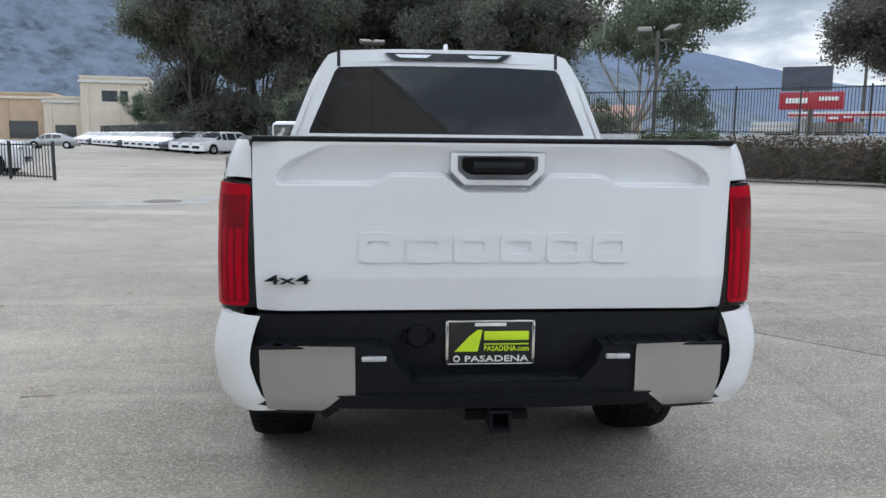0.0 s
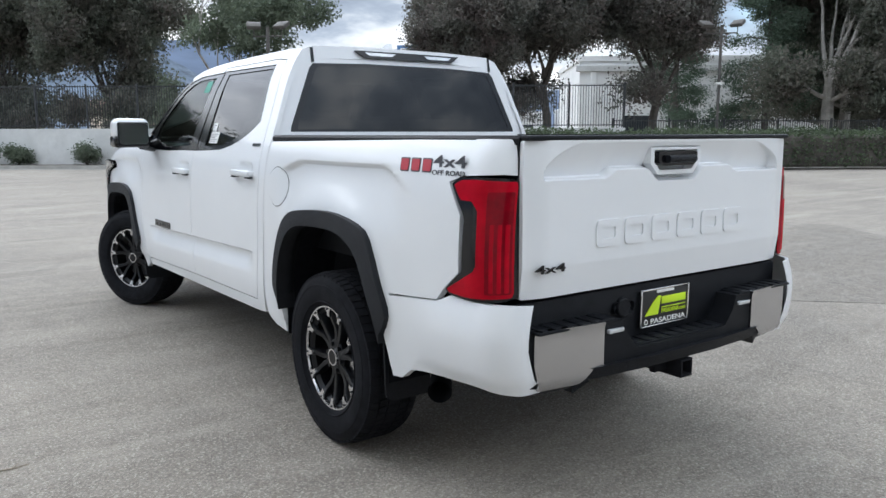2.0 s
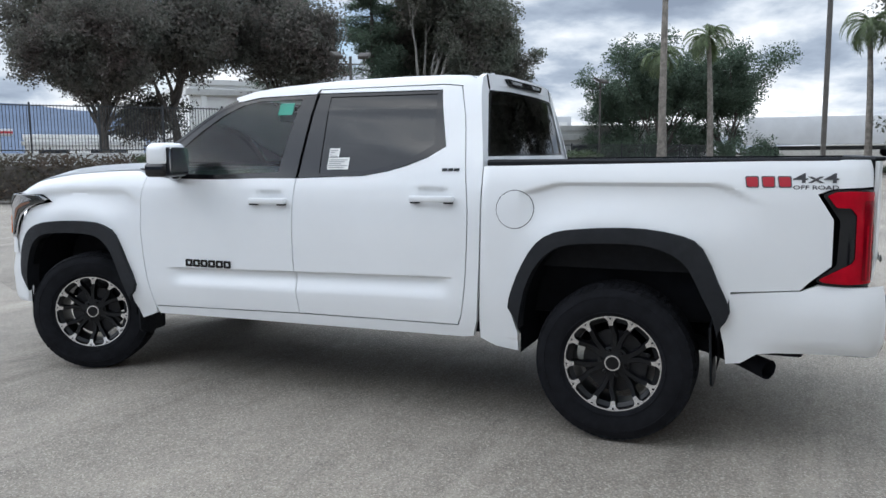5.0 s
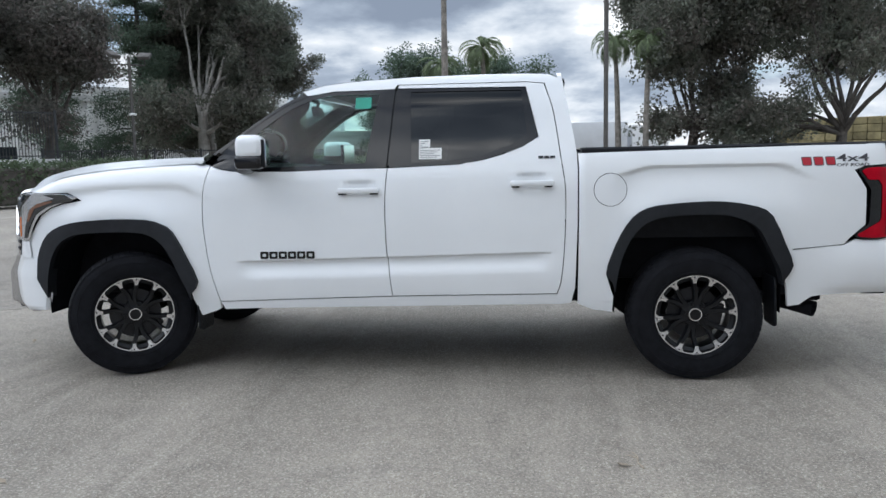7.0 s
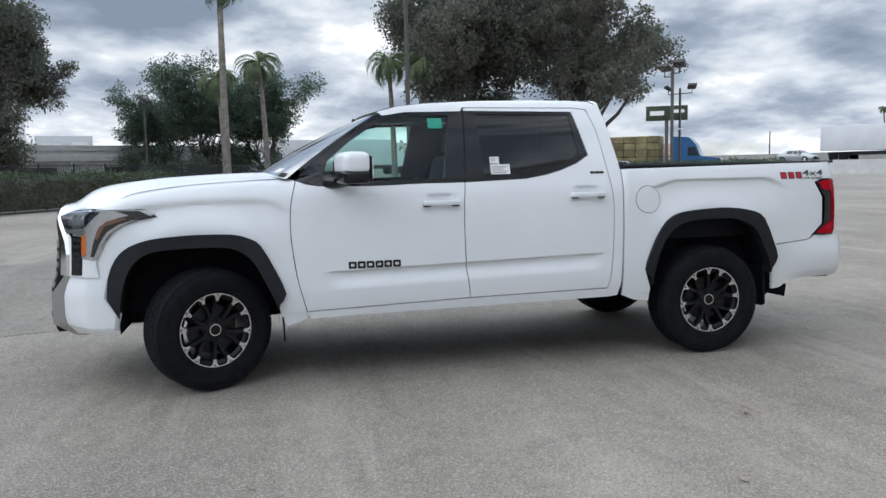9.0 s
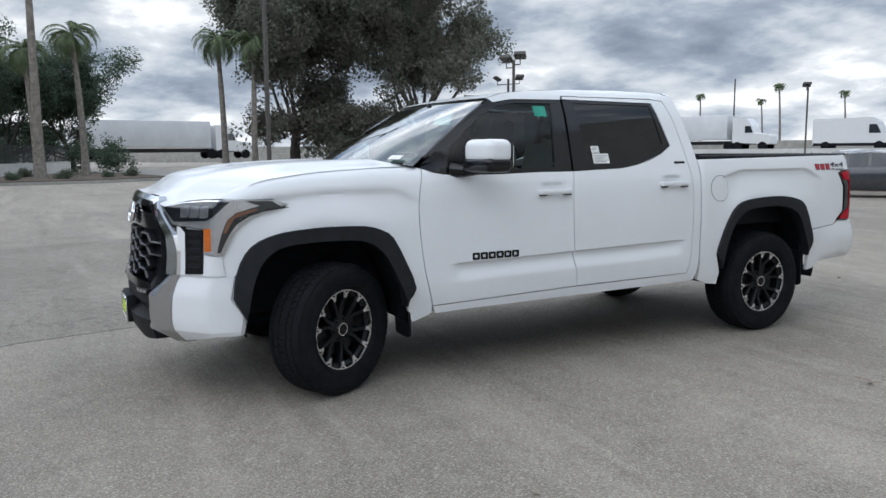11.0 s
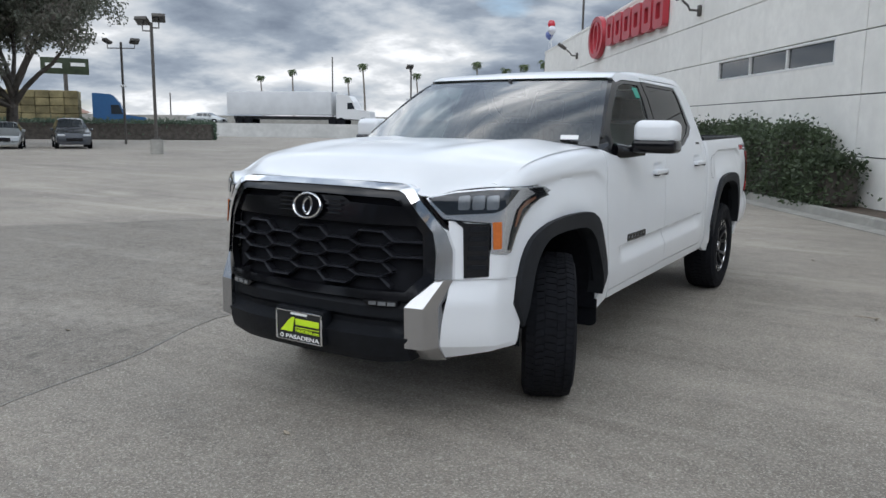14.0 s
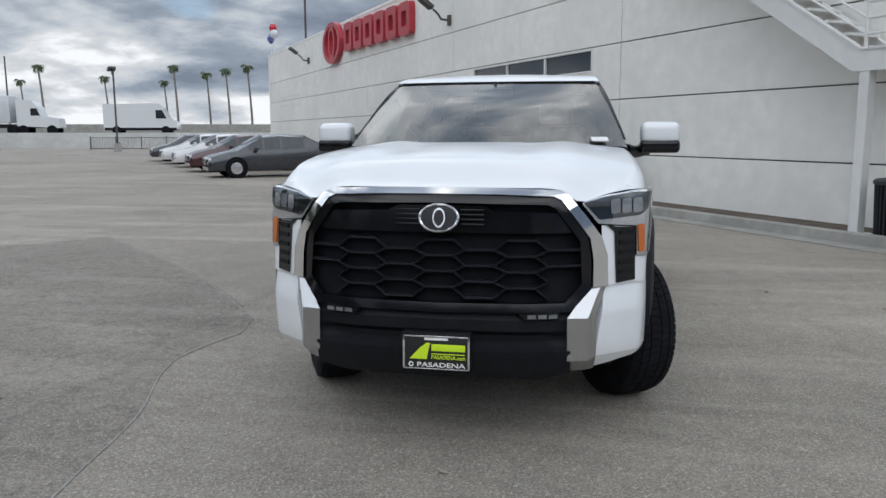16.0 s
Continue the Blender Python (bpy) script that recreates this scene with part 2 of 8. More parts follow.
def rounded(pts, r=0.03, n=4):
    """A closed 2D outline with its corners rounded."""
    out = []
    k = len(pts)
    for i in range(k):
        p, a, b = Vector(pts[i]), Vector(pts[i - 1]), Vector(pts[(i + 1) % k])
        da, db = a - p, b - p
        rr = min(r, da.length * 0.45, db.length * 0.45)
        if rr < 1e-4:
            out.append(tuple(p))
            continue
        s, e = p + da.normalized() * rr, p + db.normalized() * rr
        for j in range(n + 1):
            t = j / n
            q = s * (1 - t) ** 2 + p * 2 * t * (1 - t) + e * t**2
            out.append((q.x, q.y))
    return out


def smooth_line(pts, n=4):
    """An open 2D line through the points, Catmull-Rom."""
    P = [Vector(p) for p in pts]
    P = [P[0] * 2 - P[1]] + P + [P[-1] * 2 - P[-2]]
    out = []
    for i in range(1, len(P) - 2):
        for j in range(n):
            t = j / n
            q = 0.5 * (2 * P[i] + (P[i + 1] - P[i - 1]) * t + (2 * P[i - 1] - 5 * P[i] + 4 * P[i + 1] - P[i + 2]) * t**2 + (3 * P[i] - P[i - 1] - 3 * P[i + 1] + P[i + 2]) * t**3)
            out.append((q.x, q.y))
    out.append((P[-2].x, P[-2].y))
    return out


def sheet(outline, fmap, cu=0.03, cv=0.03, inward=None, outward=None):
    """A panel: the 2D outline cut into cells and laid on a surface; inward turns its rim in by that vector."""
    bm = bmesh.new()
    pts = []
    for p in outline:
        if not pts or (abs(p[0] - pts[-1][0]) + abs(p[1] - pts[-1][1])) > 1e-4:
            pts.append(p)
    if abs(pts[0][0] - pts[-1][0]) + abs(pts[0][1] - pts[-1][1]) < 1e-4:
        pts.pop()
    bm.faces.new([bm.verts.new((u, v, 0)) for u, v in pts])
    us, vs = [p[0] for p in pts], [p[1] for p in pts]
    for lo, hi, c, nrm in ((min(us), max(us), cu, (1, 0, 0)), (min(vs), max(vs), cv, (0, 1, 0))):
        if not c:
            continue
        k = max(1, round((hi - lo) / c))
        for i in range(1, k):
            x = lo + (hi - lo) * (i + 0.013) / k
            bmesh.ops.bisect_plane(bm, geom=bm.verts[:] + bm.edges[:] + bm.faces[:], dist=1e-6, plane_co=(x * nrm[0], x * nrm[1], 0), plane_no=nrm)
    for v in bm.verts:
        v.co = Vector(fmap(v.co.x, v.co.y))
    bm.normal_update()
    if outward is not None:
        s = sum((f.normal.dot(Vector(outward)) * f.calc_area() for f in bm.faces), 0.0)
        if s < 0:
            bmesh.ops.reverse_faces(bm, faces=bm.faces[:])
    if inward is not None:
        rim = [e for e in bm.edges if e.is_boundary]
        for e in rim:
            e.smooth = False
        g = bmesh.ops.extrude_edge_only(bm, edges=rim)
        bmesh.ops.translate(bm, verts=[v for v in g["geom"] if isinstance(v, bmesh.types.BMVert)], vec=inward)
    return bm


def band(A, B, fmap, k=4, inward=None, closed=False, outward=None):
    """A strip between two 2D lines with as many points, laid on a surface."""
    bm = bmesh.new()
    if closed:
        A, B = list(A) + [A[0]], list(B) + [B[0]]
    rows = []
    for i in range(len(A) - 1):
        for j in range(k + (1 if i == len(A) - 2 else 0)):
            t = j / k
            a = (lerp(A[i][0], A[i + 1][0], t), lerp(A[i][1], A[i + 1][1], t))
            b = (lerp(B[i][0], B[i + 1][0], t), lerp(B[i][1], B[i + 1][1], t))
            rows.append([bm.verts.new(fmap(lerp(a[0], b[0], s), lerp(a[1], b[1], s))) for s in (0, 0.5, 1)])
    for r, q in zip(rows, rows[1:]):
        for j in range(2):
            bm.faces.new((r[j], q[j], q[j + 1], r[j + 1]))
    bmesh.ops.remove_doubles(bm, verts=bm.verts, dist=1e-5)
    bm.normal_update()
    if outward is not None and sum((f.normal.dot(Vector(outward)) for f in bm.faces), 0.0) < 0:
        bmesh.ops.reverse_faces(bm, faces=bm.faces[:])
    if inward is not None:
        rim = [e for e in bm.edges if e.is_boundary]
        for e in rim:
            e.smooth = False
        g = bmesh.ops.extrude_edge_only(bm, edges=rim)
        bmesh.ops.translate(bm, verts=[v for v in g["geom"] if isinstance(v, bmesh.types.BMVert)], vec=inward)
    return bm


def box(bm, x0, x1, y0, y1, z0, z1, bevel=0.0, m=None, seg=2):
    g = bmesh.ops.create_cube(bm, size=1.0)
    vs = g["verts"]
    for v in vs:
        v.co = Vector((lerp(x0, x1, v.co.x + 0.5), lerp(y0, y1, v.co.y + 0.5), lerp(z0, z1, v.co.z + 0.5)))
    if bevel:
        es = list({e for v in vs for e in v.link_edges})
        r = bmesh.ops.bevel(bm, geom=es, offset=bevel, segments=seg, affect="EDGES", profile=0.5)
        vs = list({v for f in r["faces"] for v in f.verts} | {v for v in vs if v.is_valid})
    if m is not None:
        bmesh.ops.transform(bm, matrix=m, verts=[v for v in vs if v.is_valid])
    return bm


def lathe(bm, profile, segs=32, m=None, closed=False):
    """Turns a profile of (radius, height) about z, then moves it by m."""
    m = m or Matrix.Identity(4)
    rings = []
    for r, z in profile:
        if r < 1e-5:
            rings.append([bm.verts.new(m @ Vector((0, 0, z)))])
        else:
            rings.append([bm.verts.new(m @ Vector((r * math.cos(2 * math.pi * i / segs), r * math.sin(2 * math.pi * i / segs), z))) for i in range(segs)])
    pairs = list(zip(rings, rings[1:])) + ([(rings[-1], rings[0])] if closed else [])
    for a, b in pairs:
        for i in range(segs):
            j = (i + 1) % segs
            if len(a) == 1 and len(b) == 1:
                continue
            if len(a) == 1:
                bm.faces.new((a[0], b[j], b[i]))
            elif len(b) == 1:
                bm.faces.new((a[i], a[j], b[0]))
            else:
                bm.faces.new((a[i], a[j], b[j], b[i]))
    return bm


def tube(bm, pts, radii, segs=8, cap=True):
    """A tapered tube along 3D points."""
    pts = [Vector(p) for p in pts]
    if not isinstance(radii, (list, tuple)):
        radii = [radii] * len(pts)
    rings = []
    side = None
    for i, p in enumerate(pts):
        d = (pts[min(i + 1, len(pts) - 1)] - pts[max(i - 1, 0)]).normalized()
        if side is None:
            side = d.orthogonal().normalized()
        side = (side - d * side.dot(d)).normalized()
        up_ = d.cross(side)
        rings.append([bm.verts.new(p + (side * math.cos(2 * math.pi * k / segs) + up_ * math.sin(2 * math.pi * k / segs)) * radii[i]) for k in range(segs)])
    for a, b in zip(rings, rings[1:]):
        for k in range(segs):
            bm.faces.new((a[k], a[(k + 1) % segs], b[(k + 1) % segs], b[k]))
    if cap:
        bm.faces.new(rings[0][::-1])
        bm.faces.new(rings[-1])
    return bm


def mirrored(bm):
    """The same mesh on the other side of the x = 0 plane."""
    out = bm.copy()
    for v in out.verts:
        v.co.x = -v.co.x
    bmesh.ops.reverse_faces(out, faces=out.faces[:])
    return out


def prism(bm, outline, fmap, d):
    """A solid from a 2D outline: fmap(u, v, w) with w from 0 to d."""
    a = [bm.verts.new(fmap(u, v, 0)) for u, v in outline]
    b = [bm.verts.new(fmap(u, v, d)) for u, v in outline]
    n = len(a)
    bm.faces.new(a[::-1])
    bm.faces.new(b)
    for i in range(n):
        bm.faces.new((a[i], a[(i + 1) % n], b[(i + 1) % n], b[i]))
    return bm

# ---- ground ----
def ground_material(name="worn_asphalt", albedo=1.0, coarse=0.0):
    m = bpy.data.materials.new(name)
    m.use_nodes = True
    nt = m.node_tree
    b = nt.nodes["Principled BSDF"]
    tc = nt.nodes.new("ShaderNodeTexCoord")

    def tex(scale, detail=6.0, rg=0.6, kind="ShaderNodeTexNoise", dist=0.0):
        n = nt.nodes.new(kind)
        n.inputs["Scale"].default_value = scale
        if kind == "ShaderNodeTexNoise":
            n.inputs["Detail"].default_value, n.inputs["Roughness"].default_value, n.inputs["Distortion"].default_value = detail, rg, dist
        nt.links.new(tc.outputs["Object"], n.inputs["Vector"])
        return n.outputs[0]

    def ramp(fac, lo, hi, a=0.0, c=1.0):
        n = nt.nodes.new("ShaderNodeMapRange")
        for k, v in (("From Min", lo), ("From Max", hi), ("To Min", a), ("To Max", c)):
            n.inputs[k].default_value = v
        nt.links.new(fac, n.inputs["Value"])
        return n.outputs[0]

    def mix(fac, a, c):
        n = nt.nodes.new("ShaderNodeMix")
        n.data_type = "RGBA"
        if isinstance(fac, float):
            n.inputs["Factor"].default_value = fac
        else:
            nt.links.new(fac, n.inputs["Factor"])
        for slot, v in (("A", a), ("B", c)):
            if isinstance(v, tuple):
                n.inputs[slot].default_value = (*v, 1)
            else:
                nt.links.new(v, n.inputs[slot])
        return n.outputs["Result"]

    big = ramp(tex(0.16, 7, 0.6, dist=0.6), 0.38, 0.66)
    col = mix(big, (0.195, 0.179, 0.154), (0.325, 0.300, 0.260))
    col = mix(ramp(tex(0.9, 7, 0.7), 0.5, 0.75, 0, 0.55), col, (0.37, 0.345, 0.300))
    col = mix(ramp(tex(0.5, 6, 0.65, dist=0.8), 0.60, 0.72, 0, 0.45), col, (0.115, 0.110, 0.101))
    col = mix(ramp(tex(2.6, 7, 0.72, dist=0.5), 0.56, 0.72, 0, 0.7), col, (0.110, 0.104, 0.094))
    grain = tex(75.0, 4, 0.75)
    col = mix(ramp(tex(6.0, 6, 0.7), 0.35, 0.7, 0, 0.45), col, (0.125, 0.119, 0.108))
    col = mix(ramp(grain, 0.50, 0.66, 0, 0.62), col, (0.54, 0.515, 0.47))
    col = mix(ramp(tex(38.0, 5, 0.8), 0.50, 0.66, 0, 0.55), col, (0.10, 0.10, 0.10))
    col = mix(ramp(tex(150.0, 2, 0.6), 0.56, 0.68, 0, 0.5), col, (0.09, 0.09, 0.09))
    col = mix(ramp(tex(17.0, 4, 0.8), 0.62, 0.70, 0, 0.5), col, (0.50, 0.475, 0.43))
    for turn, sc, lo, hi, amt, tone in ((34, 0.9, 0.53, 0.68, 0.50, (0.43, 0.405, 0.36)), (-22, 1.3, 0.54, 0.70, 0.50, (0.115, 0.107, 0.095)), (62, 0.7, 0.55, 0.68, 0.35, (0.40, 0.375, 0.335))):
        mp = nt.nodes.new("ShaderNodeMapping")
        mp.inputs["Rotation"].default_value = (0, 0, radians(turn))
        mp.inputs["Scale"].default_value = (0.16, 1.0, 1.0)
        nt.links.new(tc.outputs["Object"], mp.inputs["Vector"])
        streak = nt.nodes.new("ShaderNodeTexNoise")
        streak.inputs["Scale"].default_value, streak.inputs["Detail"].default_value, streak.inputs["Roughness"].default_value, streak.inputs["Distortion"].default_value = sc, 8.0, 0.68, 0.9
        nt.links.new(mp.outputs[0], streak.inputs["Vector"])
        col = mix(ramp(streak.outputs[0], lo, hi, 0.0, amt), col, tone)
    stones = nt.nodes.new("ShaderNodeTexVoronoi")
    stones.inputs["Scale"].default_value = 125.0
    nt.links.new(tc.outputs["Object"], stones.inputs["Vector"])
    pick = nt.nodes.new("ShaderNodeSeparateXYZ")
    nt.links.new(stones.outputs["Color"], pick.inputs[0])
    col = mix(ramp(pick.outputs["X"], 0.0, 0.42, 0.45, 0.0), col, (0.095, 0.080, 0.073))
    col = mix(ramp(pick.outputs["Y"], 0.76, 1.0, 0.0, 0.45), col, (0.58, 0.565, 0.505))
    if coarse:
        col = mix(ramp(tex(9.0, 8, 0.8, dist=0.6), 0.50, 0.64, 0, coarse), col, (0.085, 0.080, 0.073))
        col = mix(ramp(tex(21.0, 6, 0.8), 0.56, 0.68, 0, coarse), col, (0.46, 0.435, 0.39))
    warp = nt.nodes.new("ShaderNodeTexVoronoi")
    warp.feature = "DISTANCE_TO_EDGE"
    warp.inputs["Scale"].default_value = 0.085
    wv = nt.nodes.new("ShaderNodeVectorMath")
    wv.operation = "ADD"
    nz = nt.nodes.new("ShaderNodeTexNoise")
    nz.inputs["Scale"].default_value, nz.inputs["Detail"].default_value = 0.6, 5.0
    nt.links.new(tc.outputs["Object"], nz.inputs["Vector"])
    nt.links.new(tc.outputs["Object"], wv.inputs[0])
    nt.links.new(nz.outputs["Color"], wv.inputs[1])
    nt.links.new(wv.outputs[0], warp.inputs["Vector"])
    col = mix(ramp(warp.outputs["Distance"], 0.0, 0.005, 0.22, 0.0), col, (0.09, 0.088, 0.084))
    dust = nt.nodes.new("ShaderNodeVectorMath")
    dust.operation = "MULTIPLY"
    dust.inputs[1].default_value = (1.04 * albedo, 1.0 * albedo, 0.96 * albedo)
    nt.links.new(col, dust.inputs[0])
    nt.links.new(dust.outputs[0], b.inputs["Base Color"])
    nt.links.new(ramp(tex(1.5, 5), 0.3, 0.7, 0.72, 0.9), b.inputs["Roughness"])
    bp = nt.nodes.new("ShaderNodeBump")
    bp.inputs["Strength"].default_value, bp.inputs["Distance"].default_value = 0.8, 0.010
    nt.links.new(grain, bp.inputs["Height"])
    nt.links.new(bp.outputs[0], b.inputs["Normal"])
    return m


M["asphalt"] = ground_material(albedo=1.17)
M["asphalt_rough"] = ground_material("ravelled_asphalt", 0.98, 0.5)
bm = bmesh.new()
bmesh.ops.create_grid(bm, x_segments=8, y_segments=8, size=1500)
setting("ground", bm, M["asphalt"], "worn grey asphalt of a large car lot")


# ---- the pickup truck ----
truck = thing("pickup_truck", "white crew-cab pickup truck with black wheel-arch flares, parked on asphalt", "truck")

base_w = curve1([0.38, 0.46, 0.56, 0.66, 0.82, 1.0, 1.18, 1.28, 1.36, 1.475, 1.62, 1.764, 1.86, 1.905, 1.935, 1.955], [0.945, 0.962, 0.982, 0.99, 0.987, 0.984, 0.975, 0.962, 0.94, 0.90, 0.844, 0.786, 0.733, 0.704, 0.672, 0.63])
bed_w = curve1([0.38, 0.5, 0.8, 1.0, 1.2, 1.32, 1.40, 1.46], [0.95, 0.972, 0.99, 0.992, 0.984, 0.968, 0.945, 0.915])
taper_f = curve1([3.7, 4.05, 4.25, 4.4, 4.5, 4.6], [0, -0.010, -0.026, -0.055, -0.12, -0.2])
taper_r = curve1([-1.05, -0.9, -0.5, -0.2], [-0.042, -0.026, -0.004, 0])
hood_edge = curve1([3.05, 3.2, 3.64, 3.87, 4.13, 4.25, 4.33, 4.41, 4.5], [1.412, 1.412, 1.395, 1.378, 1.342, 1.300, 1.264, 1.240, 1.20])
HANDLES = ((2.10, 1.222), (1.005, 1.25))


def half_width(y, z):
    """How far the body side stands out from the middle plane."""
    w = lerp(bed_w(z), base_w(z), sstep(0.70, 0.72, y)) + taper_f(y) + taper_r(y)
    if y < 0.71:
        win = sstep(-0.72, -0.50, y) * (1 - sstep(0.40, 0.52, y))
        top = 1.338 - 0.05 * sstep(0.25, 0.5, y) - 0.10 * sstep(-0.45, -0.72, y)
        w -= win * 0.026 * sstep(top + 0.004, top - 0.018, z) * (1 - sstep(top - 0.05, top - 0.28, z))
    elif y < 3.1:
        win = sstep(0.86, 1.0, y) * (1 - sstep(2.78, 2.94, y))
        ztop = 0.815 - (y - 0.95) * 0.022
        w -= win * 0.030 * sstep(ztop, ztop - 0.013, z) * (1 - sstep(ztop - 0.03, ztop - 0.135, z))
        for hy, hz in HANDLES:
            w -= 0.026 * math.exp(-(((y - hy) / 0.085) ** 4) - ((z - hz - 0.018) / 0.034) ** 4)
    if y > 3.0:
        win = sstep(3.05, 3.3, y) * (1 - sstep(4.0, 4.2, y))
        top = 1.275 - 0.08 * sstep(3.32, 3.1, y) - 0.03 * sstep(3.7, 4.15, y)
        w -= win * 0.018 * sstep(top + 0.004, top - 0.03, z) * (1 - sstep(top - 0.04, top - 0.22, z))
        if z < 1.45:
            w -= 0.075 * math.exp(-max(0.0, hood_edge(y) - z) / 0.022) * sstep(3.0, 3.12, y)
    for ay, az in ((0.0, 0.72), (3.735, 0.70)):
        d = math.hypot((y - ay) * 0.92, z - az)
        w += 0.016 * math.exp(-(((d - 0.42) / 0.10) ** 2)) * (1 if z > 0.5 else 0)
    return w


def side(off=0.0, start=-1.03, r=0.12):
    """The truck's left flank as a surface over (y, z); past the rear corner y goes on round it."""

    def f(u, z):
        if u >= start:
            return (-(half_width(u, z) + off), u, z)
        w = half_width(start, z) + off
        a = (start - u) / r
        if a <= math.pi / 2:
            return (-(w - r * (1 - math.cos(a))), start - (r + off * 0.5) * math.sin(a), z)
        return (-(w - r) + (a - math.pi / 2) * r, start - r - off * 0.5, z)

    return f


PLAN = [(0.0, 4.80), (0.35, 4.782), (0.593, 4.722), (0.72, 4.645), (0.85, 4.545), (0.945, 4.44), (0.972, 4.27), (0.978, 4.05), (0.98, 3.9)]
plan_len = [0.0]
for p, q in zip(PLAN, PLAN[1:]):
    plan_len.append(plan_len[-1] + math.hypot(q[0] - p[0], q[1] - p[1]))
plan_x, plan_y = curve1(plan_len, [p[0] for p in PLAN]), curve1(plan_len, [p[1] for p in PLAN])
arc_of_x = curve1([p[0] for p in PLAN], plan_len)
setback = curve1([0.36, 0.42, 0.55, 0.66, 0.8, 1.0, 1.18, 1.22, 1.26, 1.3], [-0.06, -0.025, 0, 0, -0.03, -0.05, -0.068, -0.088, -0.13, -0.16])


def front(off=0.0):
    """The truck's nose as a surface over (arc from the middle, z); negative arcs are the left side."""

    def f(u, z):
        a = abs(u)
        x, y = plan_x(a), plan_y(a)
        e = 0.01
        tx, ty = plan_x(a + e) - plan_x(max(0, a - e)), plan_y(a + e) - plan_y(max(0, a - e))
        n = math.hypot(tx, ty) or 1
        x, y = x - ty / n * off, y + tx / n * off
        y += setback(z) * (1 - sstep(0.95, 1.2, a))
        return (-x if u < 0 else x, y, z)

    return f


def fx(pts):
    """Front outlines given as (x, z) become (arc, z)."""
    return [(math.copysign(arc_of_x(abs(x)), x), z) for x, z in pts]


def both(name, bm, material, label="", parent=None, smooth=True, crease=34):
    """A part of the left side and its twin on the right."""
    twin = mirrored(bm)
    a = part(name, bm, material, parent or truck, label, smooth, crease)
    b = part(name, twin, material, parent or truck, label, smooth, crease)
    return a, b


IN = (0.03, 0, 0)
ARCH_F = [(4.312, 0.655), (4.296, 0.80), (4.245, 0.917), (4.164, 0.991), (4.028, 1.035), (3.88, 1.049), (3.743, 1.055), (3.518, 1.05), (3.407, 1.019), (3.334, 0.968), (3.250, 0.808), (3.181, 0.640), (3.231, 0.561)]
ARCH_F_IN = [(4.245, 0.53), (4.21, 0.72), (4.165, 0.84), (4.10, 0.915), (4.01, 0.955), (3.88, 0.966), (3.743, 0.97), (3.54, 0.962), (3.44, 0.915), (3.375, 0.845), (3.31, 0.715), (3.258, 0.60), (3.235, 0.52)]
ARCH_R = [(0.505, 0.622), (0.551, 0.675), (0.522, 0.79), (0.467, 0.917), (0.394, 1.026), (0.303, 1.083), (0.18, 1.104), (0.02, 1.115), (-0.154, 1.115), (-0.337, 1.084), (-0.430, 1.026), (-0.508, 0.858), (-0.560, 0.723), (-0.514, 0.641)]
ARCH_R_IN = [(0.495, 0.56), (0.487, 0.64), (0.462, 0.76), (0.412, 0.88), (0.345, 0.965), (0.265, 1.012), (0.17, 1.03), (0.02, 1.037), (-0.150, 1.034), (-0.285, 0.995), (-0.365, 0.93), (-0.43, 0.80), (-0.48, 0.70), (-0.505, 0.60)]
arch_f, arch_r = smooth_line(ARCH_F, 2), smooth_line(ARCH_R, 2)

# fender, doors, cab frame, bedside
DOOR_FRONT = smooth_line([(3.088, 1.388), (3.124, 1.236), (3.134, 1.088), (3.126, 0.938), (3.102, 0.748), (3.072, 0.615), (3.044, 0.505)], 3)
SPLIT = smooth_line([(1.912, 1.352), (1.928, 1.172), (1.928, 0.911), (1.915, 0.723), (1.894, 0.539)], 3)
DOOR_REAR = smooth_line([(0.922, 1.872), (0.868, 1.694), (0.826, 1.403), (0.799, 1.183), (0.807, 0.849), (0.830, 0.625), (0.855, 0.552)], 3)
G = 0.006
hood_rim = [(y, hood_edge(y) - 0.004) for y in (3.13, 3.3, 3.5, 3.7, 3.87, 4.0, 4.1, 4.18, 4.25, 4.31, 4.36)]
fender = [(y + G, z) for y, z in DOOR_FRONT[::-1]] + hood_rim + [(4.36, 1.235), (4.2, 1.232), (4.07, 1.232), (3.972, 1.178), (4.10, 1.158), (4.19, 1.130), (4.262, 1.085), (4.325, 1.0), (4.38, 0.915), (4.40, 0.795), (4.31, 0.787)] + arch_f[2:] + [(3.222, 0.50), (3.185, 0.405), (3.08, 0.44), (3.05, 0.455)]
both("front_fender", sheet(fender, side(), 0.03, 0.018, IN, (-1, 0, 0)), M["paint"])
door_f = DOOR_FRONT + [(u + G, z) for u, z in SPLIT[::-1]] + [(2.2, 1.352), (2.53, 1.343), (2.8, 1.345), (2.94, 1.350), (3.02, 1.363)]
fd = both("front_door", sheet(door_f, side(), 0.03, 0.006, IN, (-1, 0, 0)), M["paint"], crease=15)
door_r = SPLIT + DOOR_REAR[::-1] + [(1.03, 1.884), (1.86, 1.888), (1.864, 1.868), (1.035, 1.857), (0.957, 1.53), (1.06, 1.470), (1.18, 1.425), (1.30, 1.393), (1.46, 1.367)]
rd = both("rear_door", sheet(door_r, side(), 0.03, 0.006, IN, (-1, 0, 0)), M["paint"], crease=15)
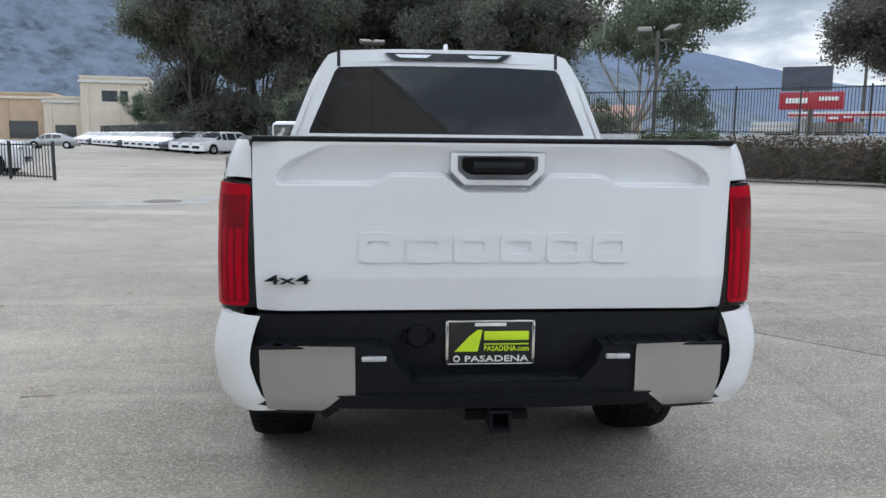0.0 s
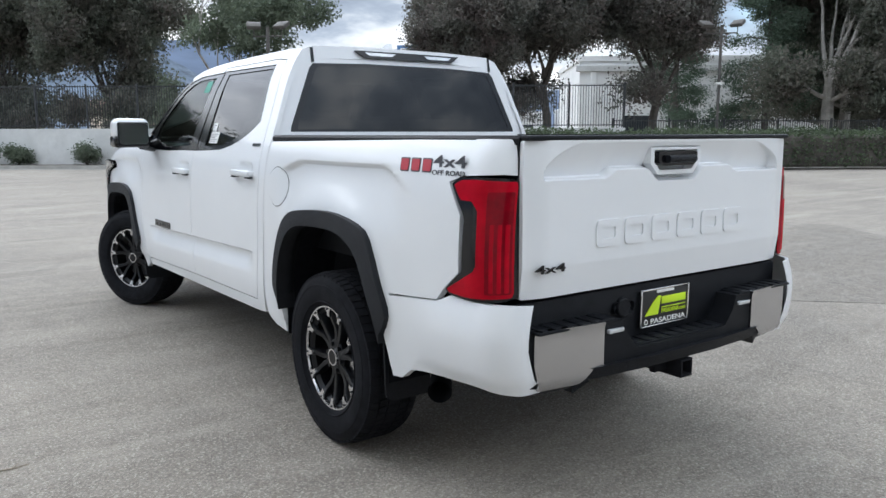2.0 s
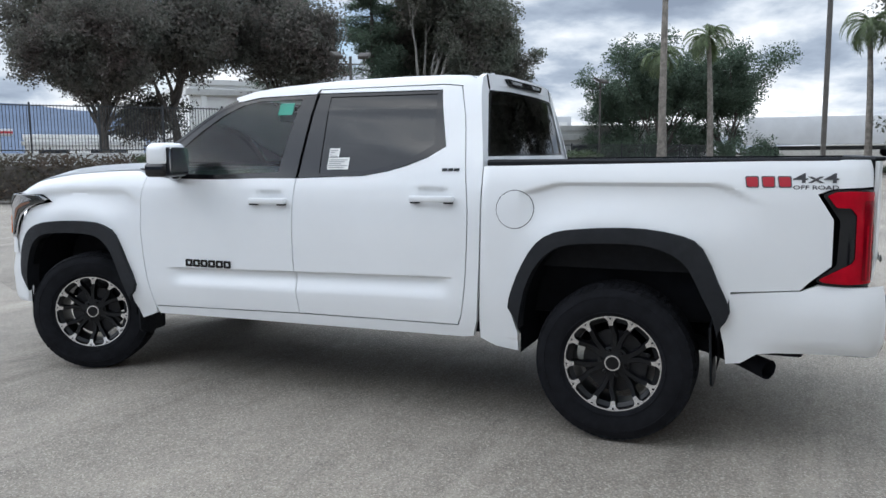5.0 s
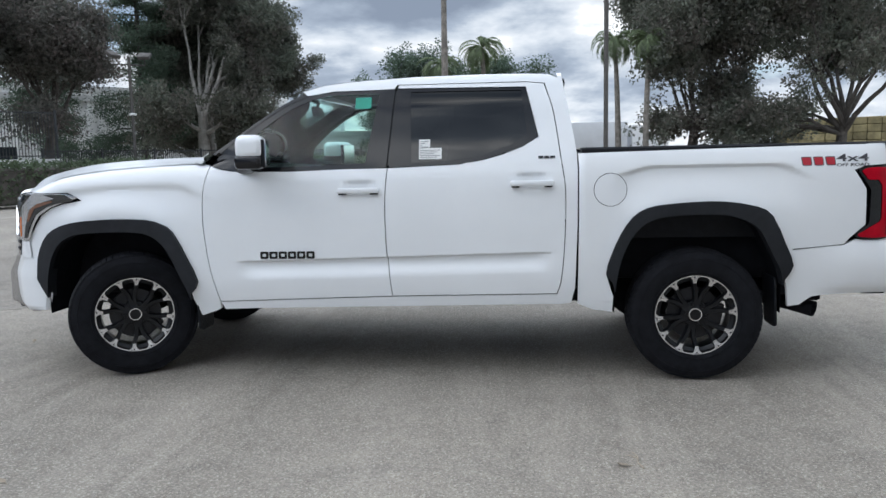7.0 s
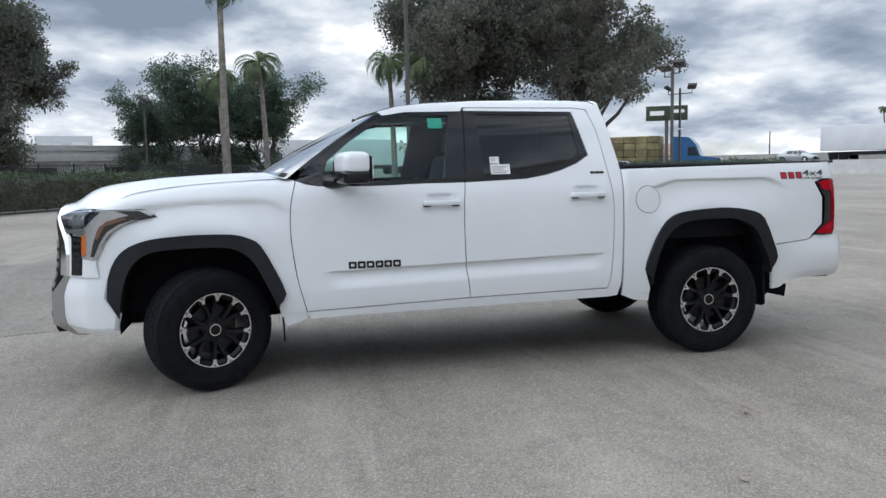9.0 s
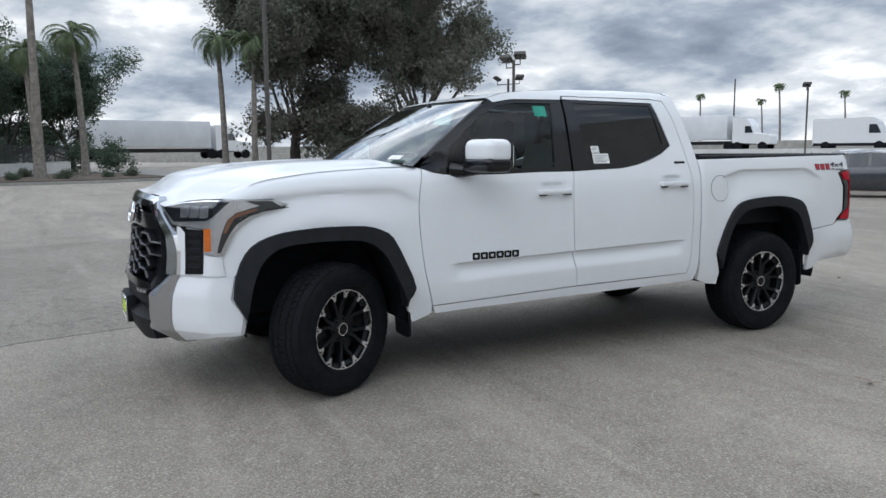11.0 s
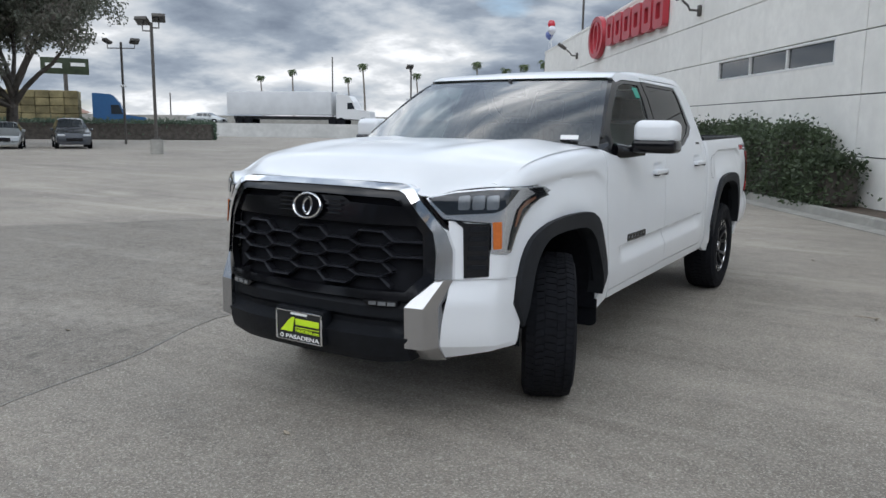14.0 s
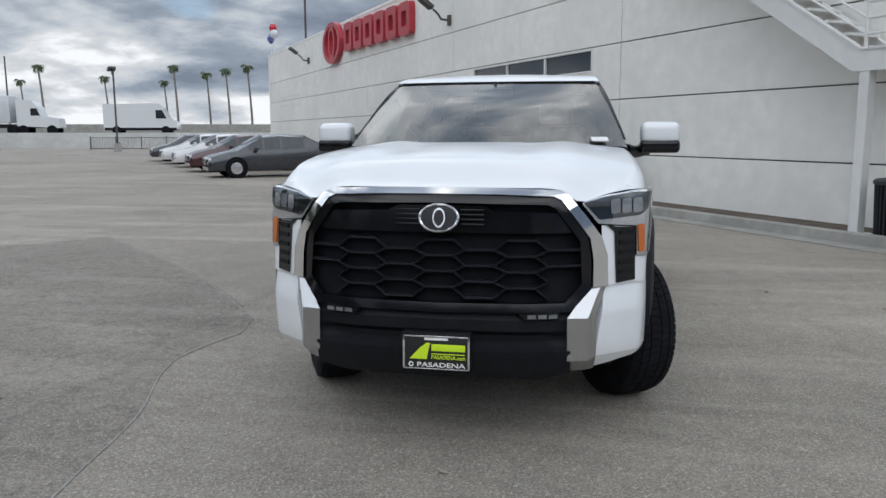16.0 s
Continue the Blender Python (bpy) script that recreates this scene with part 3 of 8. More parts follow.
cab = [(3.044, 0.499), (3.02, 0.449), (2.79, 0.456), (1.66, 0.471), (0.83, 0.482), (0.765, 0.49), (0.740, 0.585), (0.725, 0.959), (0.721, 1.328), (0.724, 1.42), (0.738, 1.52), (0.778, 1.75), (0.80, 1.86), (0.83, 1.908), (0.89, 1.935), (1.03, 1.945), (1.33, 1.95), (1.78, 1.943), (2.16, 1.922), (2.36, 1.90), (2.50, 1.862), (2.465, 1.834), (2.38, 1.848), (2.30, 1.860), (2.1, 1.862), (1.89, 1.865), (1.872, 1.893), (1.03, 1.890), (0.914, 1.876)] + [(y - G, z) for y, z in DOOR_REAR[1:-1]] + [(0.848, 0.545), (1.894, 0.532)]
both("cab_frame", sheet(cab, side(), 0.03, 0.018, IN, (-1, 0, 0)), M["paint"])
both("inner_door", sheet([(3.06, 0.52), (3.1, 1.36), (0.80, 1.36), (0.82, 0.56)], side(-0.035), 0.3, 0.1), M["under"])
pillar = smooth_line([(3.155, 1.408), (2.985, 1.530), (2.80, 1.664), (2.62, 1.782), (2.475, 1.855)], 3)
pillar_in = smooth_line([(3.105, 1.392), (2.975, 1.508), (2.80, 1.640), (2.62, 1.762), (2.45, 1.836)], 3)
both("windscreen_pillar", band(pillar, pillar_in, side(-0.002), 2, IN, outward=(-1, 0, 0)), M["gloss_black"], "gloss black pillar")
W_OUT = [(3.10, 1.39), (2.94, 1.354), (2.53, 1.347), (1.925, 1.357), (1.885, 1.862), (2.30, 1.858), (2.46, 1.832), (2.62, 1.760), (2.80, 1.638), (2.98, 1.505)]
W_IN = [(2.90, 1.43), (2.84, 1.377), (2.53, 1.372), (2.062, 1.388), (1.985, 1.835), (2.30, 1.832), (2.43, 1.808), (2.56, 1.75), (2.72, 1.645), (2.87, 1.52)]
V_OUT = [(1.905, 1.356), (1.46, 1.371), (1.30, 1.397), (1.06, 1.474), (0.962, 1.53), (1.037, 1.854), (1.865, 1.864)]
V_IN = [(1.765, 1.385), (1.45, 1.398), (1.32, 1.42), (1.13, 1.487), (1.03, 1.548), (1.065, 1.835), (1.78, 1.842)]
for doors, wo, wi, g in ((fd, W_OUT, W_IN, "glass_front"), (rd, V_OUT, V_IN, "glass_tint")):
    fr = band(wo, wi, side(-0.006), 4, (0.025, 0, 0), True, (-1, 0, 0))
    gl = sheet(wi, side(-0.012), 0.06, 0.06, None, (-1, 0, 0))
    for d, a, b in ((doors[0], fr, gl), (doors[1], mirrored(fr), mirrored(gl))):
        part("window_frame", a, M["gloss_black"], d, "gloss black window surround")
        pane = part("window_glass", b, M[g], d, "tinted side window")
both("centre_pillar", sheet([(1.99, 1.37), (1.80, 1.37), (1.80, 1.87), (1.97, 1.87)], side(-0.028), 0.06, 0.1, (0.02, 0, 0), (-1, 0, 0)), M["gloss_black"], "gloss black pillar")
bed = [(0.716, 1.422), (0.0, 1.432), (-0.6, 1.440), (-1.05, 1.445), (-1.215, 1.443), (-1.215, 1.318), (-1.15, 1.322), (-1.05, 1.318), (-0.98, 1.314), (-0.915, 1.290), (-0.985, 1.175), (-0.985, 0.963), (-0.903, 0.892), (-0.86, 0.846), (-0.70, 0.832), (-0.56, 0.822), (-0.545, 0.75)] + arch_r[::-1][3:-2] + [(0.505, 0.53), (0.51, 0.430), (0.63, 0.446), (0.722, 0.485), (0.722, 0.585), (0.715, 0.959), (0.712, 1.328)]
bedside = both("bedside", sheet(bed, side(), 0.03, 0.007, IN, (-1, 0, 0)), M["paint"], crease=34)
both("arch_flare", band(arch_f, smooth_line(ARCH_F_IN, 2), side(0.026), 1, (0.10, 0, 0), outward=(-1, 0, 0)), M["arch_plastic"], "charcoal plastic wheel-arch flare")
both("arch_flare", band(arch_r, smooth_line(ARCH_R_IN, 2), side(0.026), 1, (0.10, 0, 0), outward=(-1, 0, 0)), M["arch_plastic"], "charcoal plastic wheel-arch flare")
for line in (ARCH_F_IN, ARCH_R_IN):
    bm = bmesh.new()
    rows = [[bm.verts.new((x, u, z)) for x in (-0.96, -0.78, -0.56)] for u, z in smooth_line([(line[0][0], 0.42)] + line + [(line[-1][0], 0.42)], 2)]
    for a, b in zip(rows, rows[1:]):
        for k in range(2):
            bm.faces.new((a[k], a[k + 1], b[k + 1], b[k]))
    bm.faces.new([r[-1] for r in rows])
    both("wheel_liner", bm, M["liner"])
both("fuel_door", sheet([(0.524 + 0.099 * math.cos(a * math.pi / 18), 1.196 + 0.099 * math.sin(a * math.pi / 18)) for a in range(36)], side(0.003), 0.03, 0.018, (0.02, 0, 0), (-1, 0, 0)), M["paint"])
ring = [(0.524 + 0.1025 * math.cos(a * math.pi / 24), 1.196 + 0.1025 * math.sin(a * math.pi / 24)) for a in range(48)]
part("fuel_door_gap", band(ring, [(0.524 + (u - 0.524) * 0.96, 1.196 + (z - 1.196) * 0.96) for u, z in ring], side(0.0012), 1, None, True), M["under"], truck)

# door handles
for doors, (hy, hz) in zip((fd, rd), HANDLES):
    bm = bmesh.new()
    w = half_width(hy + 0.2, hz)
    box(bm, -w - 0.040, -w - 0.012, hy - 0.135, hy + 0.132, hz - 0.024, hz + 0.012, 0.011)
    for k in (-0.115, 0.115):
        box(bm, -w - 0.03, -w + 0.03, hy + k - 0.014, hy + k + 0.014, hz - 0.02, hz + 0.008, 0.004)
    tw = mirrored(bm)
    part("door_handle", bm, M["paint"], doors[0])
    part("door_handle", tw, M["paint"], doors[1])
    for k in (-0.103, 0.100):
        bm = bmesh.new()
        box(bm, -w - 0.036, -w + 0.01, hy + k - 0.024, hy + k + 0.024, hz - 0.031, hz - 0.0235, 0.003)
        tw = mirrored(bm)
        part("handle_foot", bm, M["black_plastic"], doors[0])
        part("handle_foot", tw, M["black_plastic"], doors[1])


def loft(fn, ni, nj):
    bm = bmesh.new()
    g = [[bm.verts.new(fn(i / ni, j / nj)) for j in range(nj + 1)] for i in range(ni + 1)]
    for i in range(ni):
        for j in range(nj):
            bm.faces.new((g[i][j], g[i + 1][j], g[i + 1][j + 1], g[i][j + 1]))
    bm.normal_update()
    return bm


# roof, windscreen, bonnet
roof_edge = curve1([0.80, 0.83, 0.89, 1.03, 1.33, 1.78, 2.16, 2.36, 2.50], [1.86, 1.906, 1.934, 1.945, 1.95, 1.943, 1.922, 1.90, 1.862])


def roof_at(i, j):
    s = 2 * i - 1
    y1 = 2.50 + 0.06 * (1 - s * s)
    y = lerp(0.805 - 0.035 * (1 - s * s), y1, j)
    ye = lerp(0.81, 2.49, j)
    z = roof_edge(ye)
    return (s * half_width(2.0, z), y, z + (1 - s * s) * (0.001 + 0.020 * sstep(0, 0.42, 1 - j)) * (0.55 + 0.45 * sstep(0, 0.12, j)))


part("roof", loft(roof_at, 24, 40), M["paint"], truck)
wind = curve1([0, 0.25, 0.5, 0.75, 1], [0, 0.262, 0.515, 0.76, 1])


def wind_at(i, j):
    s = 2 * i - 1
    c = 1 - s * s
    lo = Vector((s * 0.912, 3.150 + 0.24 * c, 1.405 + 0.018 * c))
    hi = Vector((s * 0.705, 2.490 + 0.06 * c, 1.858 + 0.001 * c))
    p = lo.lerp(hi, j)
    p.z += 0.02 * math.sin(math.pi * j)
    return p


ws = loft(wind_at, 20, 12)
if sum(f.normal.y for f in ws.faces) < 0:
    bmesh.ops.reverse_faces(ws, faces=ws.faces[:])
part("windscreen", ws, M["glass_clear"], truck, "windscreen reflecting the cloudy sky")
part("windscreen_border", band([(0, 0), (1, 0), (1, 1), (0, 1)], [(0.03, 0.05), (0.97, 0.05), (0.97, 0.955), (0.03, 0.955)], lambda a, b: wind_at(a, b) + Vector((0, -0.004, -0.004)), 10, None, True), M["gloss_black"], truck)
bonnet_mid = curve1([3.1, 3.4, 3.8, 4.2, 4.45, 4.6, 4.70, 4.73], [1.44, 1.445, 1.435, 1.408, 1.37, 1.325, 1.275, 1.25])


nose_line = curve1([0, 0.45, 0.54, 0.60, 0.64, 0.70, 0.76, 0.88, 0.95], [1.254, 1.252, 1.244, 1.204, 1.190, 1.204, 1.224, 1.238, 1.24])


def bonnet_at(i, j):
    s = 2 * i - 1
    c = 1 - s * s
    w = lerp(0.885, 0.905, sstep(0.25, 1, j))
    x = s * w
    y0 = 3.13 + 0.25 * c
    zf = nose_line(abs(x))
    y1 = front(0.0)(arc_of_x(abs(x)), zf)[1] + 0.004
    y = lerp(y0, y1, j)
    ze = hood_edge(min(y + 0.02, 4.40)) - 0.006
    z = lerp(bonnet_mid(y), ze, abs(s) ** 3.2)
    z += 0.014 * math.exp(-(((abs(s) - 0.60) / 0.13) ** 2)) * sstep(0.98, 0.5, j) - 0.010 * math.exp(-(((abs(s) - 0.36) / 0.12) ** 2)) * sstep(0.98, 0.4, j) * sstep(-0.1, 0.3, j)
    z = lerp(z, zf, sstep(0.80, 1.0, j) ** 1.4)
    return (x, y, z)


part("bonnet", loft(bonnet_at, 44, 40), M["paint"], truck)
part("cowl", loft(lambda i, j: wind_at(i, 0) + Vector((0, lerp(-0.02, 0.035, j), lerp(-0.012, 0.008, j))), 20, 1), M["black_plastic"], truck)

# cab back
def back(off=0.0):
    return lambda x, z: (x, 0.735 + (z - 1.42) * 0.17 - 0.035 * (1 - (x / 0.9) ** 2) - off, z)


B_OUT = [(-0.93, 1.40), (0.93, 1.40), (0.905, 1.46), (0.786, 1.764), (0.733, 1.86), (0.69, 1.921), (0.62, 1.946), (0.3, 1.958), (-0.3, 1.958), (-0.62, 1.946), (-0.69, 1.921), (-0.733, 1.86), (-0.786, 1.764), (-0.905, 1.46)]
B_IN = [(-0.80, 1.474), (0.80, 1.474), (0.795, 1.50), (0.70, 1.72), (0.672, 1.785), (0.655, 1.825), (0.63, 1.852), (0.3, 1.862), (-0.3, 1.862), (-0.63, 1.852), (-0.655, 1.825), (-0.672, 1.785), (-0.70, 1.72), (-0.795, 1.50)]
part("cab_back", band(B_OUT, B_IN, back(), 4, (0, 0.03, 0), True, (0, -1, 0)), M["paint"], truck)
inner = [(x * 0.945, 1.66 + (z - 1.66) * 0.93) for x, z in B_IN]
part("rear_window", sheet(inner, back(-0.004), 0.08, 0.08, None, (0, -1, 0)), M["glass_tint"], truck, "dark tinted rear window")
for sx in (-1, 1):
    part("roof_seam", sheet([(sx * 0.622, 1.858), (sx * 0.640, 1.855), (sx * 0.640, 1.938), (sx * 0.622, 1.942)], back(0.003), 0.1, 0.1, (0, 0.01, 0), (0, -1, 0)), M["gloss_black"], truck)
part("rear_window_seal", band(B_IN, inner, back(-0.002), 3, None, True, (0, -1, 0)), M["gloss_black"], truck)
brake = part("high_brake_lamp", sheet(rounded([(-0.37, 1.935), (0.37, 1.935), (0.31, 1.895), (-0.31, 1.895)], 0.012), back(0.02), 0.1, 0.1, (0, 0.05, 0), (0, -1, 0)), M["gloss_black"], truck, "black high-level brake lamp")
for a, b in ((-0.31, -0.10), (0.10, 0.31)):
    part("lens", sheet(rounded([(a, 1.926), (b, 1.926), (b - 0.03, 1.908), (a + 0.03, 1.908)], 0.006), back(0.024), 0.1, 0.1, (0, 0.02, 0)), M["clear_lens"], brake)
bm = bmesh.new()
prism(bm, [(0.98, 0), (1.14, 0), (1.13, 0.012), (1.03, 0.050), (0.99, 0.055)], lambda u, v, w: (w - 0.012, u, 1.958 + v), 0.024)
part("roof_antenna", bm, M["paint"], truck)

# tailgate
def gate(off=0.0):
    def f(x, z):
        a = abs(x)
        zc = 1.308 + 0.030 * (1 - sstep(0.35, 0.43, a)) - 0.052 * (1 - sstep(0.10, 0.185, a))
        win = 1 - sstep(0.716, 0.732, a + max(0.0, z - 1.315) ** 2 * 13.0)
        y = -1.192
        y += 0.050 * win * max(0.0, min(1.0, (1.432 - z) / (1.432 - zc))) * sstep(zc - 0.010, zc - 0.001, z)
        y += 0.016 * max(0.0, (0.985 - z) / 0.113)
        y += 0.025 * sstep(0.70, 0.84, a)
        pocket = sstep(0.165, 0.145, a + max(0.0, 1.335 - z) * 0.6) * sstep(1.290, 1.304, z) * sstep(1.414, 1.404, z)
        return (x, y + 0.02 * pocket - off, z)

    return f


GATE = rounded([(-0.812, 1.44), (0.812, 1.44), (0.815, 1.30), (0.812, 0.872), (-0.812, 0.872), (-0.815, 1.30)], 0.012)
tailgate = part("tailgate", sheet(GATE, gate(), 0.009, 0.005, (0, 0.03, 0), (0, -1, 0)), M["paint"], truck, crease=16)
def frame_pts(x0, x1, z0, z1, w, r, slant=0.0):
    """Outer and inner outlines of a hollow rounded bar."""
    outer = rounded([(x0, z0), (x1, z0), (x1 + slant, z1), (x0 + slant, z1)], r, 3)
    q = w * (1 if x1 > x0 else -1)
    inner = rounded([(x0 + q, z0 + w), (x1 - q, z0 + w), (x1 - q + slant, z1 - w), (x0 + q + slant, z1 - w)], r * 0.5, 3)
    return outer, inner


for k in range(6):
    x0 = -0.466 + k * 0.1595
    po, pi_ = frame_pts(x0, x0 + 0.134, 1.038, 1.142, 0.030, 0.022)
    part("raised_emblem_bar", band(po, pi_, gate(0.006), 1, (0, 0.010, 0), True, (0, -1, 0)), M["paint"], tailgate, "raised hollow white emblem bar")
bm = sheet(rounded([(-0.122, 1.392), (0.122, 1.392), (0.122, 1.352), (0.095, 1.336), (-0.095, 1.336), (-0.122, 1.352)], 0.012), lambda x, z: (x, -1.192 - 0.014 * math.cos(x * 9), z), 0.03, 0.02, (0, 0.04, 0), (0, -1, 0))
part("tailgate_handle", bm, M["gloss_black"], tailgate, "black tailgate handle")
BZ = [(-0.158, 1.408), (0.158, 1.408), (0.158, 1.345), (0.112, 1.300), (-0.112, 1.300), (-0.158, 1.345)]
BI = [(-0.136, 1.398), (0.136, 1.398), (0.136, 1.350), (0.100, 1.318), (-0.100, 1.318), (-0.136, 1.350)]
part("handle_bezel", band(BZ, BI, lambda x, z: (x, -1.186, z), 1, (0, 0.045, 0), True, (0, -1, 0)), M["paint"], tailgate)
bm = bmesh.new()
tube(bm, [(-0.085, -1.212, 1.362), (0.085, -1.212, 1.362)], 0.016, 10)
part("handle_grip", bm, M["black_plastic"], tailgate)
bm = bmesh.new()
box(bm, -0.812, 0.812, -1.195, -1.12, 1.438, 1.458, 0.008)
part("tailgate_cap", bm, M["black_plastic"], tailgate)

# bed rails, floor
bm = bmesh.new()
rows = []
for k in range(25):
    y = lerp(-1.15, 0.695, k / 24)
    w = half_width(max(y, -1.03), 1.43) - 0.006 - max(0.0, -1.03 - y) * 0.55
    rows.append([bm.verts.new((x, y, z)) for x, z in ((-w, 1.424), (-w, 1.446), (-w + 0.012, 1.457), (-0.80, 1.457), (-0.80, 1.424))])
for a, b in zip(rows, rows[1:]):
    for i in range(5):
        bm.faces.new((a[i], a[(i + 1) % 5], b[(i + 1) % 5], b[i]))
bm.faces.new(rows[0])
bm.faces.new(rows[-1][::-1])
both("bed_rail_cap", bm, M["black_plastic"])
bm = bmesh.new()
prism(bm, [(-0.82, 1.43), (-0.80, 1.43), (-0.80, 0.91)] + [q for k in range(9) for q in ((-0.64 + k * 0.15, 0.91), (-0.63 + k * 0.15, 0.922), (-0.57 + k * 0.15, 0.922), (-0.56 + k * 0.15, 0.91))] + [(0.80, 0.91), (0.80, 1.43), (0.82, 1.43), (0.82, 0.88), (-0.82, 0.88)], lambda u, v, w: (u, -1.15 + w, v), 1.83)
part("bed_liner", bm, M["black_plastic"], truck, smooth=False)
bm = bmesh.new()
box(bm, -0.8, 0.8, 0.66, 0.685, 0.9, 1.43)
part("bed_front_wall", bm, M["black_plastic"], truck, smooth=False)

# tail lamps
TL = [(-0.935, 1.287), (-0.98, 1.308), (-1.06, 1.312), (-1.16, 1.310), (-1.221, 1.30), (-1.221, 0.882), (-1.16, 0.872), (-1.03, 0.872), (-0.945, 0.878), (-0.918, 0.896), (-1.005, 0.968), (-1.012, 1.17)]
housing = both("tail_lamp", sheet(rounded(TL, 0.012), side(0.004), 0.02, 0.03, (0.03, 0, 0), (-1, 0, 0)), M["gloss_black"], "red tail lamp with a smoked inner edge")
RED = [(-0.955, 1.283), (-0.99, 1.300), (-1.06, 1.304), (-1.206, 1.297), (-1.214, 1.28), (-1.214, 0.90), (-1.206, 0.886), (-1.10, 0.884), (-1.03, 0.882), (-0.95, 0.888), (-0.934, 0.9), (-1.066, 0.978), (-1.078, 1.0), (-1.078, 1.195), (-1.052, 1.228), (-0.995, 1.230)]
DEEP = [(-1.112, 1.262), (-1.206, 1.262), (-1.206, 0.90), (-1.112, 0.90)]
STR = [(-1.128, 1.15), (-1.140, 1.15), (-1.140, 0.905), (-1.128, 0.905)]
STR2 = [(-1.156, 1.15), (-1.168, 1.15), (-1.168, 0.905), (-1.156, 0.905)]
STR3 = [(-1.184, 1.15), (-1.196, 1.15), (-1.196, 0.905), (-1.184, 0.905)]
for nm, ol, mt in (("red_lens", RED, "red_lens"), ("deep_lens", DEEP, "deep_red"), ("inner_lens", STR, "red_lens"), ("inner_lens", STR2, "red_lens"), ("inner_lens", STR3, "red_lens")):
    bm = sheet(rounded(ol, 0.007), side({"red_lens": 0.010, "deep_lens": 0.0125}.get(nm, 0.0145)), 0.02, 0.03, (0.008, 0, 0), (-1, 0, 0))
    for h, b in ((housing[0], bm.copy()), (housing[1], mirrored(bm))):
        part(nm, b, M[mt], h, "red lamp lens")
    bm.free()

# rear bumper
BC = [(-0.552, 0.812), (-0.70, 0.826), (-0.862, 0.840), (-0.935, 0.872), (-1.03, 0.866), (-1.19, 0.866), (-1.278, 0.862), (-1.270, 0.70), (-1.295, 0.533), (-1.24, 0.53), (-1.10, 0.545), (-0.76, 0.535), (-0.683, 0.525), (-0.611, 0.474), (-0.546, 0.466), (-0.535, 0.56), (-0.518, 0.638), (-0.560, 0.723)]
bump_prof = curve1([0.46, 0.54, 0.60, 0.72, 0.80, 0.87], [-0.05, -0.02, 0.012, 0.022, 0.010, -0.012])


def bump_side(u, z):
    f = sstep(-0.62, -0.95, u)
    return side(0.003 + bump_prof(z) * f, -1.085, 0.13)(u, z)


rb = both("rear_bumper_end", sheet(BC, bump_side, 0.025, 0.025, IN, (-1, 0, 0)), M["paint"], "white painted bumper end")


def rear(off=0.0):
    return lambda x, z: (x, -1.262 + 0.055 * (abs(x) / 0.83) ** 3 - off + 0.05 * sstep(0.56, 0.50, z), z)


CORE = [(-0.838, 0.760), (-0.365, 0.760), (-0.343, 0.70), (-0.285, 0.636), (0.285, 0.636), (0.343, 0.70), (0.365, 0.760), (0.838, 0.760), (0.838, 0.64), (0.805, 0.515), (0.605, 0.515), (0.52, 0.56), (-0.52, 0.56), (-0.605, 0.515), (-0.805, 0.515), (-0.838, 0.64)]
bumper = part("rear_bumper", sheet(CORE, rear(), 0.04, 0.04, (0, 0.13, 0), (0, -1, 0)), M["black_plastic"], truck, "black step bumper with satin steel plates")
bm = bmesh.new()
box(bm, -0.82, 0.82, -1.155, -1.08, 0.56, 0.858, 0.01)
part("bumper_beam", bm, M["black_plastic"], bumper)
CH = rounded([(-0.798, 0.768), (-0.478, 0.768), (-0.478, 0.592), (-0.53, 0.590), (-0.590, 0.540), (-0.772, 0.540), (-0.797, 0.64)], 0.006)
plate_l = sheet(CH, lambda x, z: rear(0.010 + 0.006 * sstep(0.745, 0.755, z))(x, z), 0.04, 0.02, (0, 0.02, 0), (0, -1, 0))
tw = mirrored(plate_l)
part("steel_plate", plate_l, M["satin"], bumper, "satin steel bumper plate")
part("steel_plate", tw, M["satin"], bumper, "satin steel bumper plate")
for sx in (-1, 1):
    bm = bmesh.new()
    box(bm, sx * 0.60 - 0.20, sx * 0.60 + 0.20, -1.25, -1.13, 0.756, 0.768, 0.004)
    for k in range(6):
        box(bm, sx * 0.60 - 0.18 + k * 0.062, sx * 0.60 - 0.15 + k * 0.062, -1.245, -1.15, 0.766, 0.772, 0.002)
    part("step_pad", bm, M["black_plastic"], bumper)
    bm = bmesh.new()
    box(bm, sx * 0.415 - 0.042, sx * 0.415 + 0.042, -1.268, -1.25, 0.715, 0.733, 0.005)
    part("step_lamp", bm, M["clear_lens"], bumper, "clear step lamp")
bm = bmesh.new()
box(bm, -0.30, 0.30, -1.25, -1.14, 0.634, 0.642, 0.003)
for k in range(8):
    box(bm, -0.27 + k * 0.07, -0.23 + k * 0.07, -1.24, -1.16, 0.641, 0.646, 0.002)
part("step_pad", bm, M["black_plastic"], bumper)
VAL = smooth_line([(-0.605, 0.545), (-0.55, 0.588), (-0.50, 0.598), (0.50, 0.598), (0.55, 0.588), (0.605, 0.545)], 3)
part("valance", band(VAL, [(u * 0.97, z - 0.048) for u, z in VAL], lambda x, z: (x, -1.292 + 0.05 * (abs(x) / 0.6) ** 4 + (0.598 - z) * 0.35, z), 1, (0, 0.10, 0), outward=(0, -1, 0)), M["black_plastic"], bumper)
bm = bmesh.new()
for x0, x1, z0, z1 in ((-0.024, 0.050, 0.530, 0.540), (-0.024, 0.050, 0.463, 0.473), (-0.024, -0.014, 0.473, 0.53), (0.040, 0.050, 0.473, 0.53)):
    box(bm, x0, x1, -1.275, -1.05, z0, z1, 0.003)
